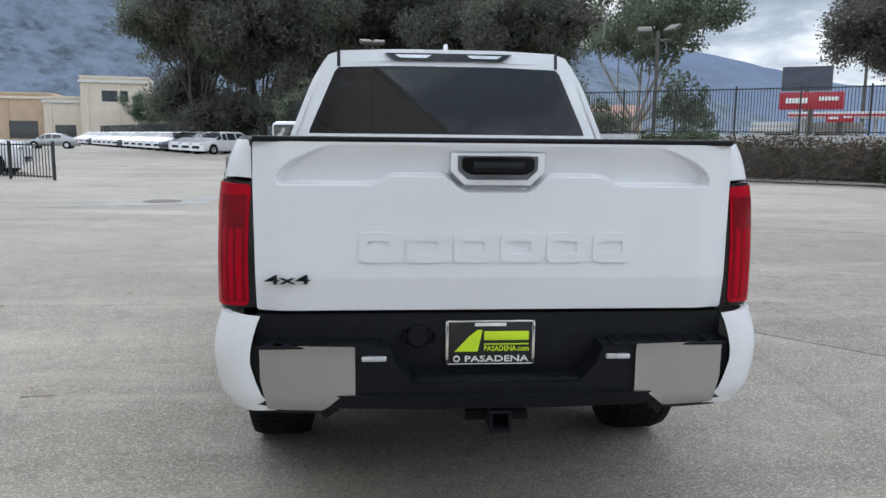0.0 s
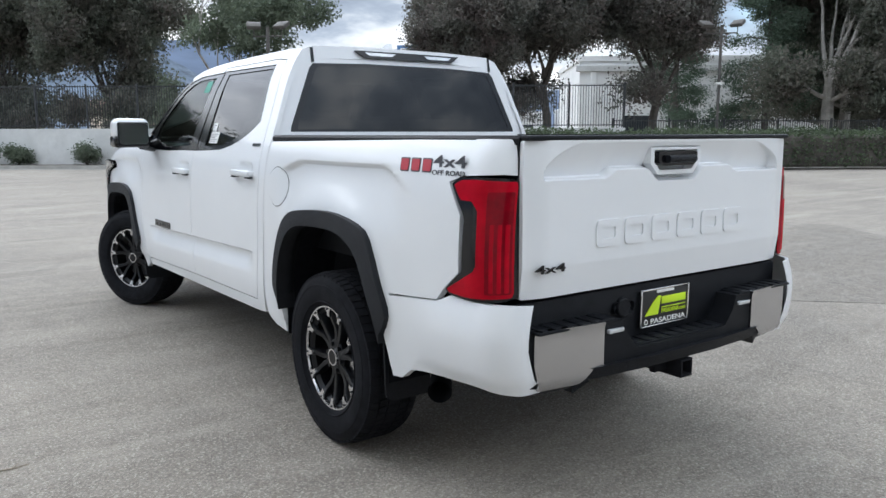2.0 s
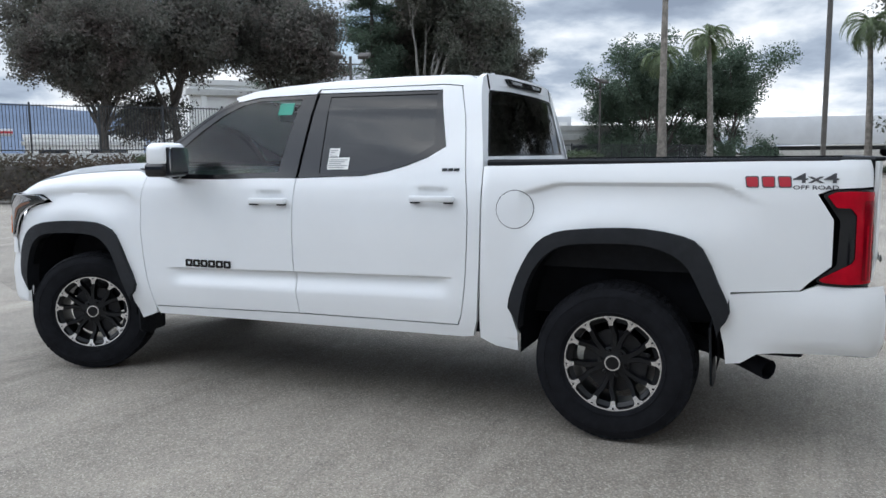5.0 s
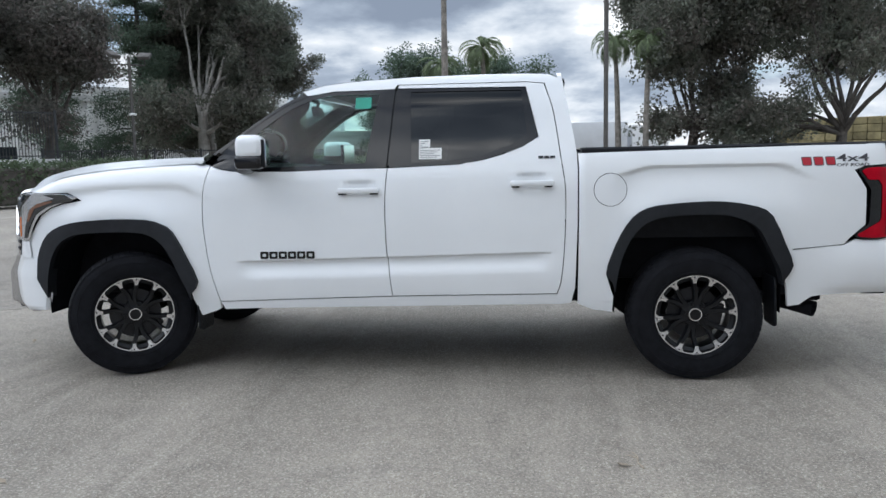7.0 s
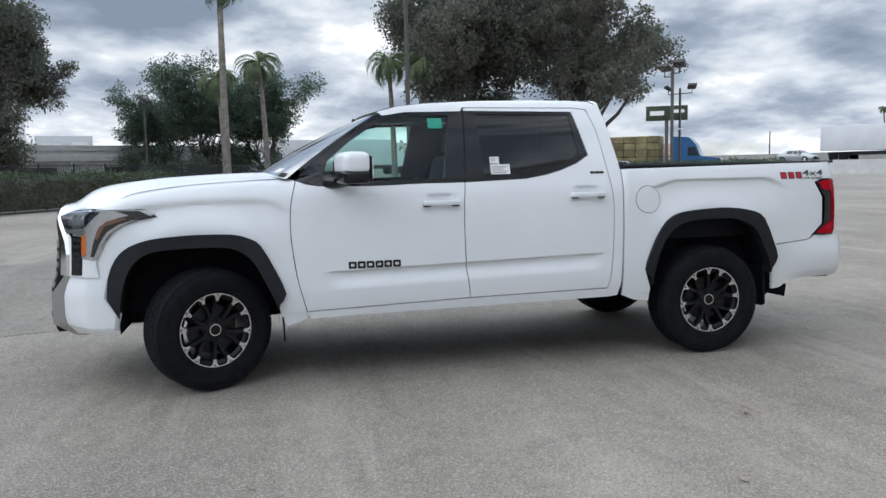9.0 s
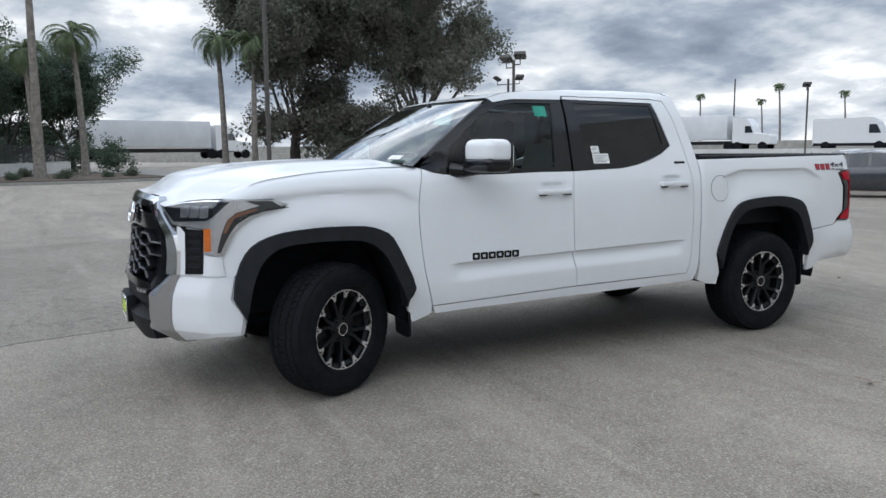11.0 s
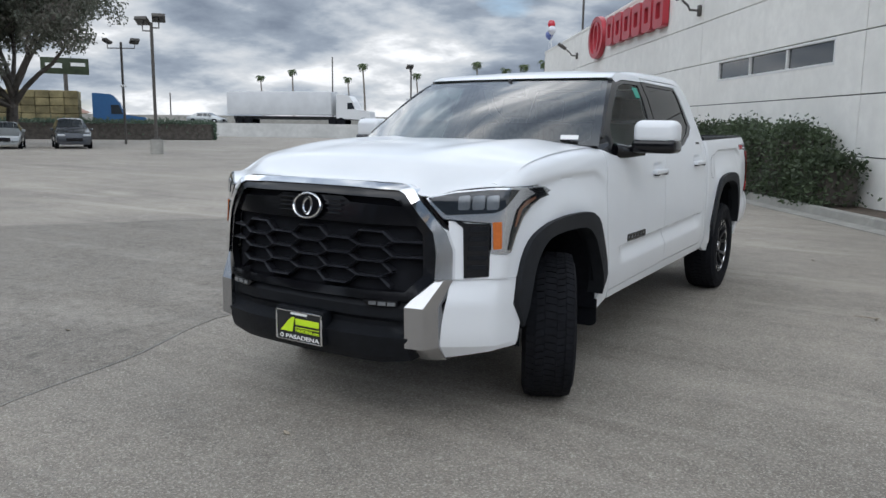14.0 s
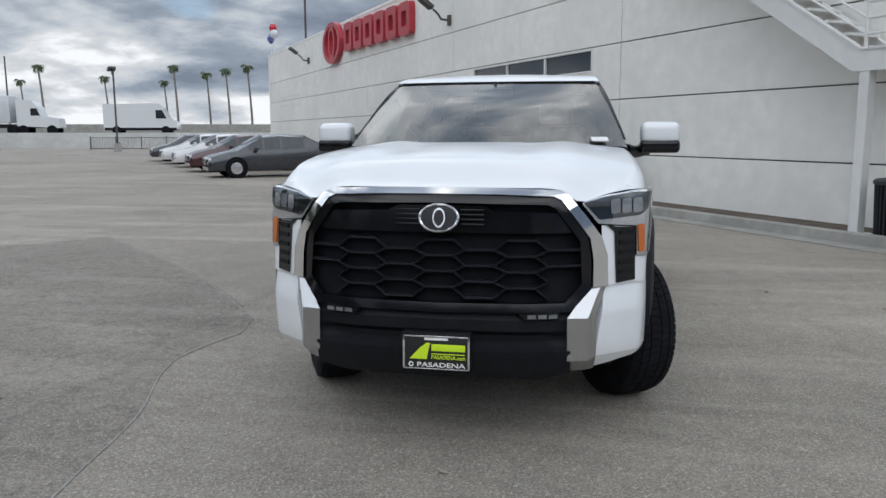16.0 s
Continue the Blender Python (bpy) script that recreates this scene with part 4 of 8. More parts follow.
box(bm, -0.10, 0.12, -1.20, -1.17, 0.48, 0.52, 0.006)
part("tow_hitch", bm, M["under"], bumper, "black square tow hitch")
bm = bmesh.new()
lathe(bm, [(0, 0.016), (0.034, 0.016), (0.040, 0.010), (0.042, 0)], 20, pose(-0.265, -1.155, 0.775, 90))
box(bm, -0.325, -0.205, -1.162, -1.15, 0.75, 0.80, 0.02)
part("tow_socket", bm, M["black_plastic"], bumper)
for sx in (-1, 1):
    bm = bmesh.new()
    lathe(bm, [(0, 0.006), (0.010, 0.006), (0.013, 0)], 14, pose(sx * 0.865, -1.175, 0.60, 90, 0, sx * 24))
    part("parking_sensor", bm, M["paint"], bumper)

# exhaust, mud flaps, chassis
bm = bmesh.new()
tube(bm, [(-0.55, -0.2, 0.50), (-0.66, -0.45, 0.475), (-0.77, -0.62, 0.45), (-0.865, -0.74, 0.428)], [0.038, 0.040, 0.044, 0.050], 18, False)
tube(bm, [(-0.865, -0.74, 0.428), (-0.79, -0.65, 0.445), (-0.76, -0.61, 0.452)], [0.045, 0.040, 0.034], 18, False)
part("exhaust_pipe", bm, M["under"], truck, "dark exhaust pipe")
for y0, z0, z1, lean in ((-0.475, 0.33, 0.64, 0.05), (3.205, 0.30, 0.58, 0.03)):
    bm = bmesh.new()
    prism(bm, rounded([(-0.965, z1), (-0.965, z0 + 0.02), (-0.93, z0), (-0.74, z0), (-0.72, z1)], 0.02), lambda u, v, w: (u, y0 + w - (z1 - v) * lean, v), 0.012)
    both("mud_flap", bm, M["black_plastic"], "black mud flap", smooth=False)
for nm, x0, x1, y0, y1, z0, z1 in (("floor_pan", -0.70, 0.70, -1.05, 3.15, 0.60, 0.88), ("engine_bay", -0.62, 0.62, 3.1, 4.55, 0.50, 1.0), ("frame_rail", -0.55, -0.45, -0.9, 4.5, 0.42, 0.58), ("frame_rail", 0.45, 0.55, -0.9, 4.5, 0.42, 0.58), ("sill_plate", -0.88, 0.88, 0.75, 3.1, 0.49, 0.58)):
    bm = bmesh.new()
    box(bm, x0, x1, y0, y1, z0, z1, 0.02)
    part(nm, bm, M["under"], truck)
bm = bmesh.new()
tube(bm, [(-0.78, 0, 0.41), (0.78, 0, 0.41)], 0.055, 12)
lathe(bm, [(0, -0.14), (0.1, -0.12), (0.15, 0), (0.1, 0.12), (0, 0.14)], 16, pose(0, 0, 0.41, 90))
part("axle", bm, M["under"], truck)
bm = bmesh.new()
tube(bm, [(-0.72, 3.70, 0.40), (0.72, 3.70, 0.40)], 0.04, 10)
part("axle", bm, M["under"], truck)

# wheels: built once about the x axis, outer face towards -x
def wheel_meshes():
    out = {}
    rot = pose(0, 0, 0, 0, -90, 0)
    bm = bmesh.new()
    lathe(bm, [(0.228, 0.10), (0.228, -0.10), (0.218, -0.10), (0.20, -0.02), (0.20, 0.085), (0.218, 0.10)], 48, rot, True)
    out["wheel"] = (bm, "wheel_black")
    bm = bmesh.new()
    prof = [(0.242, 0.105), (0.252, 0.122), (0.272, 0.131), (0.30, 0.138), (0.335, 0.1395), (0.36, 0.137), (0.384, 0.128), (0.398, 0.115), (0.403, 0.10), (0.4035, 0.0)]
    lathe(bm, prof + [(r, -z) for r, z in prof[-2::-1]], 64, rot)
    for r, w in ((0.272, 0.1345), (0.352, 0.1385)):
        lathe(bm, [(r - 0.003, w - 0.002), (r - 0.001, w + 0.002), (r + 0.001, w + 0.002), (r + 0.003, w - 0.002)], 64, rot)
    out["tyre"] = (bm, "rubber")
    bm = bmesh.new()
    n = 64
    for row, (w0, w1) in enumerate(((-0.125, -0.082), (-0.075, -0.035), (-0.028, 0.028), (0.035, 0.075), (0.082, 0.125))):
        for k in range(n):
            a0, a1 = (k + 0.07 + (row % 2) * 0.5) * 2 * math.pi / n, (k + 0.90 + (row % 2) * 0.5) * 2 * math.pi / n
            sk = 0.02 * (1 if row % 2 else -1)
            vs = []
            for r in (0.396, 0.4115):
                for a, w, s in ((a0, w0, 0), (a1, w0, 0), (a1, w1, sk), (a0, w1, sk)):
                    rr = r - (0.012 if abs(w) > 0.12 else 0)
                    vs.append(bm.verts.new((-w, rr * math.cos(a + s), rr * math.sin(a + s))))
            bm.faces.new(vs[4:])
            for i in range(4):
                j = (i + 1) % 4
                bm.faces.new((vs[i], vs[j], vs[4 + j], vs[4 + i]))
    out["tread"] = (bm, "rubber")
    bm = bmesh.new()
    for k in range(6):
        c = k * math.pi / 3 + math.pi / 6
        for s in (-1, 1):
            tip = c + s * 0.235
            pts = []
            for r, a, hw, dx in ((0.052, c + s * 0.14, 0.014, -0.086), (0.10, c + s * 0.13, 0.013, -0.083), (0.135, c + s * 0.15, 0.013, -0.086), (0.18, tip, 0.013, -0.100), (0.214, tip, 0.017, -0.106)):
                py, pz = r * math.cos(a), r * math.sin(a)
                ty, tz = -math.sin(a), math.cos(a)
                pts.append([bm.verts.new((dx + d, py + ty * hw * q, pz + tz * hw * q)) for q, d in ((-1, 0.006), (-0.75, 0), (0.75, 0), (1, 0.006), (1, 0.045), (-1, 0.045))])
            for a, b in zip(pts, pts[1:]):
                for i in range(6):
                    j = (i + 1) % 6
                    bm.faces.new((a[i], a[j], b[j], b[i]))
            bm.faces.new(pts[-1])
    lathe(bm, [(0, 0.088), (0.05, 0.088), (0.078, 0.080), (0.082, 0.03)], 32, rot)
    for k in range(6):
        a = k * math.pi / 3
        lathe(bm, [(0, 0.098), (0.008, 0.098), (0.010, 0.094), (0.010, 0.07)], 8, pose(0, 0.060 * math.cos(a), 0.060 * math.sin(a)) @ rot)
    out["spokes"] = (bm, "wheel_black")
    bm = bmesh.new()
    lathe(bm, [(0.225, 0.108), (0.2275, 0.1165), (0.236, 0.1175), (0.240, 0.112), (0.240, 0.09)], 64, rot)
    for k in range(6):
        for s in (-1, 1):
            a = k * math.pi / 3 + math.pi / 6 + s * 0.235
            m = pose(0, 0, 0, math.degrees(a), 0, 0)
            prism(bm, [(0.186, -0.009), (0.206, -0.012), (0.216, -0.018), (0.226, -0.030), (0.226, 0.030), (0.216, 0.018), (0.206, 0.012), (0.186, 0.009)], lambda u, v, w: m @ Vector((-0.1135 - (u - 0.2) * 0.15 + w, u, v)), 0.01)
    out["machined_rim"] = (bm, "machined")
    bm = bmesh.new()
    lathe(bm, [(0, 0.1215), (0.0045, 0.1215), (0.0045, 0.11)], 8, pose(0, 0.222, 0) @ rot)
    out["rivet"] = (bm, "wheel_black")
    bm = bmesh.new()
    lathe(bm, [(0, 0.096), (0.032, 0.097), (0.034, 0.102), (0.041, 0.102), (0.043, 0.094), (0.043, 0.08)], 28, rot)
    out["hub_cap"] = (bm, "machined")
    bm = bmesh.new()
    lathe(bm, [(0, 0.1025), (0.0325, 0.1025), (0.0325, 0.09)], 20, rot)
    out["hub_badge"] = (bm, "wheel_black")
    bm = bmesh.new()
    lathe(bm, [(0.06, 0.035), (0.165, 0.035), (0.165, 0.01), (0.06, 0.01)], 36, rot, True)
    box(bm, -0.055, 0.0, -0.175, -0.075, -0.07, 0.09, 0.012)
    out["brake_disc"] = (bm, "brake")
    return out


made = {}
for nm, (bm, mt) in wheel_meshes().items():
    me = bpy.data.meshes.new(nm)
    for f in bm.faces:
        f.smooth = nm not in ("tread",)
    bmesh.ops.recalc_face_normals(bm, faces=bm.faces[:])
    bm.to_mesh(me)
    bm.free()
    me.materials.append(M[mt])
    try:
        me.set_sharp_from_angle(angle=radians(38))
    except AttributeError:
        pass
    if nm in ("wheel", "spokes", "machined_rim", "rivet"):
        for v in me.vertices:
            v.co.y, v.co.z = v.co.y * 1.065, v.co.z * 1.065
    made[nm] = me
STEER = 27.0
for wx, wy, turn in ((-0.862, 0.0, 0), (0.862, 0.0, 180), (-0.862, 3.70, STEER), (0.862, 3.70, 180 + STEER)):
    root = new("wheel", made["wheel"])
    root.parent = truck
    root["label"] = "black alloy wheel with machined rim and all-terrain tyre"
    root.matrix_basis = pose(wx, wy, 0.4115, 0, 0, turn) @ pose(0, 0, 0, 11 * (wy + 1), 0, 0)
    for nm in ("tyre", "tread", "spokes", "machined_rim", "hub_cap", "hub_badge", "brake_disc"):
        o = new(nm, made[nm])
        o.parent = root
    for k in range(12):
        o = new("rivet", made["rivet"])
        o.parent = root
        o.matrix_basis = pose(0, 0, 0, 30 + (k // 2) * 60 + (13.5 if k % 2 else -13.5), 0, 0)

# nose: grille, chrome surround, headlamps, bumper
def mir(pts):
    """A closed outline from its left half, given from the top middle round to the bottom middle."""
    return pts + [(-x, z) for x, z in pts[::-1]]


GO = [(0, 1.254), (-0.30, 1.252), (-0.535, 1.245), (-0.578, 1.226), (-0.728, 1.028), (-0.757, 0.94), (-0.763, 0.80)]
GI = [(0, 1.228), (-0.28, 1.226), (-0.512, 1.218), (-0.548, 1.200), (-0.676, 1.024), (-0.692, 0.93), (-0.694, 0.80)]
surround = part("grille_surround", band(fx(GO[::-1] + [(-x, z) for x, z in GO[1:]]), fx(GI[::-1] + [(-x, z) for x, z in GI[1:]]), front(0.014), 4, (0, -0.05, 0), outward=(0, 1, 0)), M["chrome"], truck, "chrome grille surround", crease=9)
GB = fx([(-0.72, 1.03), (-0.58, 1.19), (-0.45, 1.215), (0.45, 1.215), (0.58, 1.19), (0.72, 1.03), (0.73, 0.80), (0.60, 0.66), (-0.60, 0.66), (-0.73, 0.80)])
grille = part("grille", sheet(GB, front(-0.055), 0.05, 0.05, None, (0, 1, 0)), M["under"], truck, "black honeycomb grille")
FO = [(0, 1.228), (-0.512, 1.218), (-0.548, 1.200), (-0.678, 1.022), (-0.70, 0.80), (-0.60, 0.695), (0, 0.69)]
FI = [(0, 1.188), (-0.488, 1.180), (-0.522, 1.164), (-0.636, 1.012), (-0.648, 0.82), (-0.575, 0.735), (0, 0.732)]
part("grille_frame", band(fx(FO + [(-x, z) for x, z in FO[-2:0:-1]]), fx(FI + [(-x, z) for x, z in FI[-2:0:-1]]), front(0.004), 3, (0, -0.05, 0), True, (0, 1, 0)), M["gloss_black"], grille)
part("grille_top", sheet(fx([(-0.62, 1.05), (-0.54, 1.14), (-0.25, 1.15), (-0.20, 1.175), (0.20, 1.175), (0.25, 1.15), (0.54, 1.14), (0.62, 1.05)]), front(-0.012), 0.05, 0.05, (0, -0.03, 0), (0, 1, 0)), M["gloss_black"], grille)
P_, RP, RISE = 0.378, 0.0725, 0.045
for row in range(4):
    z0 = 0.970 - row * RP
    bm = bmesh.new()
    line = []
    x = -0.66
    for k in range(-4, 5):
        c = k * P_ / 2
        dz = RISE if k % 2 == 0 else 0.0
        for e in (c - 0.066, c + 0.066):
            if -0.66 <= e <= 0.66:
                line.append((e, z0 + dz))
    line = [(-0.665, line[0][1])] + line + [(0.665, line[-1][1])]
    lim = lambda x_, z_: abs(x_) < (0.67 if 0.83 < z_ < 1.02 else 0.60)
    line = [p for p in line if lim(*p)]
    fm = front(-0.012)
    pts = [Vector(fm(*fx([p])[0])) for p in line]
    fine = []
    for a, b in zip(pts, pts[1:]):
        fine += [a, a.lerp(b, 0.5)]
    fine.append(pts[-1])
    rows = []
    for p in fine:
        rows.append([bm.verts.new(p + Vector(d)) for d in ((0, 0.0, 0.007), (0, 0.012, 0), (0, 0, -0.007), (0, -0.04, -0.006), (0, -0.04, 0.006))])
    for a, b in zip(rows, rows[1:]):
        for i in range(5):
            bm.faces.new((a[i], a[(i + 1) % 5], b[(i + 1) % 5], b[i]))
    part("grille_bar", bm, M["grille_bar"], grille, smooth=False)
for row in range(4):
    for k in (-3, -1, 1, 3):
        c, z0 = k * P_ / 2, 0.970 - row * RP
        for e in (-1, 1):
            xa, xb = c + e * 0.066, c + e * (P_ / 2 - 0.066)
            if abs(xb) > 0.63 or row == 3:
                continue
            fm = front(-0.012)
            ends = [Vector(fm(*fx([p])[0])) for p in ((xa, z0), (xb, z0 - RP + RISE))]
            bm = bmesh.new()
            rows = [[bm.verts.new(p + Vector(d)) for d in ((0, 0.0, 0.007), (0, 0.012, 0), (0, 0, -0.007), (0, -0.04, -0.006), (0, -0.04, 0.006))] for p in ends]
            for q in range(5):
                bm.faces.new((rows[0][q], rows[0][(q + 1) % 5], rows[1][(q + 1) % 5], rows[1][q]))
            part("grille_bar", bm, M["grille_bar"], grille, smooth=False)
for sx in (-1, 1):
    for k in range(4):
        bm = bmesh.new()
        box(bm, sx * 0.15 - 0.055, sx * 0.15 + 0.055, 4.715, 4.735, 1.085 + k * 0.022, 1.093 + k * 0.022, 0.003)
        part("vent_slat", bm, M["gloss_black"], grille)
bm = bmesh.new()
tilt = Matrix.Translation((0, 4.745, 1.118)) @ pose(0, 0, 0, -78) @ Matrix.Diagonal((1.0, 0.70, 1, 1))
lathe(bm, [(0.079, 0.0), (0.083, 0.012), (0.089, 0.016), (0.095, 0.012), (0.098, 0.0)], 40, tilt)
emblem = part("grille_emblem", bm, M["chrome"], grille, "chrome oval emblem ring")
bm = bmesh.new()
lathe(bm, [(0, 0.006), (0.08, 0.006), (0.08, -0.01)], 40, tilt)
part("emblem_disc", bm, M["gloss_black"], emblem)
bm = bmesh.new()
lathe(bm, [(0.024, 0.006), (0.028, 0.013), (0.034, 0.013), (0.037, 0.006)], 28, tilt @ Matrix.Diagonal((0.85, 1.9, 1, 1)))
part("emblem_ring", bm, M["chrome"], emblem)

HL = rounded([(-arc_of_x(0.638), 1.186), (-arc_of_x(0.75), 1.218), (-arc_of_x(0.88), 1.233), (-1.12, 1.235), (-1.25, 1.230), (-1.41, 1.226), (-1.49, 1.200), (-1.37, 1.166), (-1.28, 1.134), (-1.20, 1.084), (-1.14, 1.005), (-1.092, 0.918), (-arc_of_x(0.902), 0.924), (-arc_of_x(0.896), 1.068), (-arc_of_x(0.715), 1.088)], 0.010)
lamp = both("headlamp", sheet(HL, front(0.004), 0.03, 0.02, (0.0, -0.03, 0), (-0.6, 0.8, 0)), M["silver"], "headlamp with a chrome light bar and amber reflector")
A_ = arc_of_x
LENS = rounded([(-A_(0.648), 1.186), (-A_(0.75), 1.212), (-A_(0.87), 1.225), (-1.10, 1.226), (-1.17, 1.222), (-1.10, 1.180), (-A_(0.930), 1.132), (-A_(0.905), 1.116), (-A_(0.722), 1.106)], 0.008)
LITS = [rounded([(-A_(a), 1.196), (-A_(a + 0.044), 1.202), (-A_(a + 0.046), 1.134), (-A_(a + 0.002), 1.130)], 0.012) for a in (0.765, 0.818, 0.871)]
AM = rounded([(-A_(0.908), 0.942), (-A_(0.900), 1.072), (-A_(0.928), 1.074), (-A_(0.932), 0.945)], 0.006)
WEDGE = [(-1.27, 1.224), (-1.41, 1.222), (-1.482, 1.178), (-1.37, 1.164), (-1.28, 1.138), (-1.205, 1.092), (-1.145, 1.008), (-1.105, 0.935), (-1.085, 0.935), (-1.11, 1.02), (-1.15, 1.105), (-1.21, 1.158), (-1.30, 1.184), (-1.35, 1.195)]
MARK = rounded([(-1.20, 1.130), (-1.145, 1.045), (-1.132, 1.05), (-1.165, 1.125), (-1.23, 1.165), (-1.33, 1.182), (-1.33, 1.172)], 0.005)
for nm, bm, mt, lb in (("lens_cover", sheet(LENS, front(0.008), 0.03, 0.02, (0, -0.01, 0), (-0.6, 0.8, 0)), "smoke_lens", "dark clear lens"), ("amber_reflector", sheet(AM, front(0.010), 0.02, 0.02, (0, -0.01, 0), (-0.6, 0.8, 0)), "amber", "amber reflector"), *[("projector", sheet(q, front(0.012), 0.02, 0.02, (0, -0.01, 0), (-0.6, 0.8, 0)), "fog_glass", "") for q in LITS], ("side_lens", sheet(WEDGE, front(0.009), 0.03, 0.02, (0, -0.006, 0), (-1, 0.3, 0)), "smoke_lens", "dark side lens"), ("side_marker", sheet(MARK, front(0.012), 0.02, 0.02, (0, -0.004, 0), (-1, 0.3, 0)), "bronze", "")):
    for h, b in ((lamp[0], bm.copy()), (lamp[1], mirrored(bm))):
        part(nm, b, M[mt], h, lb)
    bm.free()
# white panel between grille and lamp, black duct
both("nose_panel", sheet([(-arc_of_x(0.735), 1.078), (-arc_of_x(0.89), 1.062), (-arc_of_x(0.90), 0.922), (-1.092, 0.914), (-1.115, 0.80), (-arc_of_x(0.755), 0.80)], front(-0.004), 0.03, 0.03, (0, -0.02, 0), (-0.5, 0.8, 0)), M["paint"])
duct = both("air_duct", sheet([(-arc_of_x(0.755), 1.082), (-arc_of_x(0.80), 1.068), (-arc_of_x(0.892), 1.062), (-arc_of_x(0.898), 0.812), (-arc_of_x(0.806), 0.806), (-arc_of_x(0.792), 1.045)], front(0.002), 0.03, 0.03, (0, -0.02, 0), (-0.5, 0.8, 0)), M["gloss_black"], "black slotted air duct")
for k in range(5):
    z0 = 0.845 + k * 0.046
    bm = sheet(rounded([(-arc_of_x(0.815), z0), (-arc_of_x(0.885), z0), (-arc_of_x(0.885), z0 + 0.022), (-arc_of_x(0.815), z0 + 0.022)], 0.006), front(0.006), 0.03, 0.03, (0, -0.01, 0))
    for h, b in ((duct[0], bm.copy()), (duct[1], mirrored(bm))):
        part("duct_slat", b, M["black_plastic"], h)
    bm.free()
FB = [(0.36, -0.085), (0.385, -0.06), (0.468, -0.018), (0.674, -0.010), (0.80, -0.018), (0.83, -0.03)]


def fb_prof(z):
    for (za, a), (zb, b) in zip(FB, FB[1:]):
        if z <= zb:
            return lerp(a, b, max(0.0, (z - za) / (zb - za)))
    return FB[-1][1]


def fbump(off=0.0):
    return lambda u, z: front(off + fb_prof(z) * (1 - 0.5 * sstep(1.05, 1.25, abs(u))))(u, z)


fbumper = part("front_bumper", sheet(fx([(-0.60, 0.655), (0.60, 0.655), (0.60, 0.50), (0.60, 0.40), (0.45, 0.375), (-0.45, 0.375), (-0.60, 0.40)]), lambda u, z: front(-0.012 + 0.03 * sstep(0.53, 0.515, z) - 0.035 * sstep(0.60, 0.58, z) * sstep(0.53, 0.55, z) * sstep(0.62, 0.5, abs(u)))(u, z), 0.05, 0.013, (0, -0.15, 0), (0, 1, 0)), M["black_plastic"], truck, "black centre bumper with satin and white ends")
part("bumper_shelf", band(fx([(-0.74, 0.80), (-0.60, 0.655), (0, 0.655), (0.60, 0.655), (0.74, 0.80)]), fx([(-0.69, 0.80), (-0.595, 0.712), (0, 0.706), (0.595, 0.712), (0.69, 0.80)]), lambda u, z: front(-0.010 - sstep(0.655, 0.71, z) * 0.03)(u, z), 4, (0, -0.05, 0), outward=(0, 1, 0)), M["black_plastic"], fbumper)


def steel_corner():
    """A folded steel bumper corner: front face, side return, a chamfer above and a tuck below."""
    levels = ((0.385, (-0.60, 4.60), (-0.66, 4.592), (-0.712, 4.545)), (0.468, (-0.592, 4.735), (-0.684, 4.714), (-0.721, 4.632)), (0.668, (-0.588, 4.735), (-0.682, 4.714), (-0.720, 4.638)), (0.806, (-0.692, 4.630), (-0.738, 4.606), (-0.763, 4.565)))
    b = bmesh.new()
    outer = [[b.verts.new((x, y, z)) for x, y in row] for z, *row in levels]
    inner = [[b.verts.new((x + 0.004, y - 0.06, z)) for x, y in row] for z, *row in levels]
    for i in range(3):
        for j in range(2):
            b.faces.new((outer[i][j], outer[i][j + 1], outer[i + 1][j + 1], outer[i + 1][j]))
        for j in (0, 2):
            b.faces.new((outer[i][j], outer[i + 1][j], inner[i + 1][j], inner[i][j]))
    for i in (0, 3):
        for j in range(2):
            b.faces.new((outer[i][j], outer[i][j + 1], inner[i][j + 1], inner[i][j]))
    bmesh.ops.recalc_face_normals(b, faces=b.faces[:])
    return b


WC = [(-arc_of_x(0.757), 0.806), (-0.95, 0.802), (-1.10, 0.800), (-1.19, 0.787), (-1.165, 0.66), (-1.235, 0.555), (-1.21, 0.443), (-1.06, 0.442), (-arc_of_x(0.72), 0.395), (-arc_of_x(0.739), 0.60), (-arc_of_x(0.754), 0.70)]
for nm, bm, mt, lb in (("steel_corner", steel_corner(), "satin", "satin steel bumper corner"), ("bumper_end", sheet(WC, fbump(0.003), 0.03, 0.018, (0.02, -0.03, 0), (-0.7, 0.7, 0)), "paint", "white painted bumper end")):
    tw = mirrored(bm)
    part(nm, bm, M[mt], fbumper, lb, crease=14)
    part(nm, tw, M[mt], fbumper, lb, crease=14)
for sx in (-1, 1):
    fl = sheet(rounded(fx([(sx * 0.37, 0.69), (sx * 0.55, 0.695), (sx * 0.55, 0.668), (sx * 0.40, 0.662)]), 0.005), front(0.006), 0.05, 0.05, (0, -0.03, 0))
    fog = part("fog_lamp", fl, M["gloss_black"], fbumper, "narrow fog lamp")
    for k in range(3):
        a = 0.41 + k * 0.047
        part("fog_lens", sheet(fx([(sx * a, 0.686), (sx * (a + 0.038), 0.687), (sx * (a + 0.038), 0.670), (sx * a, 0.669)]), front(0.009), 0.1, 0.1, (0, -0.01, 0)), M["fog_glass"], fog)

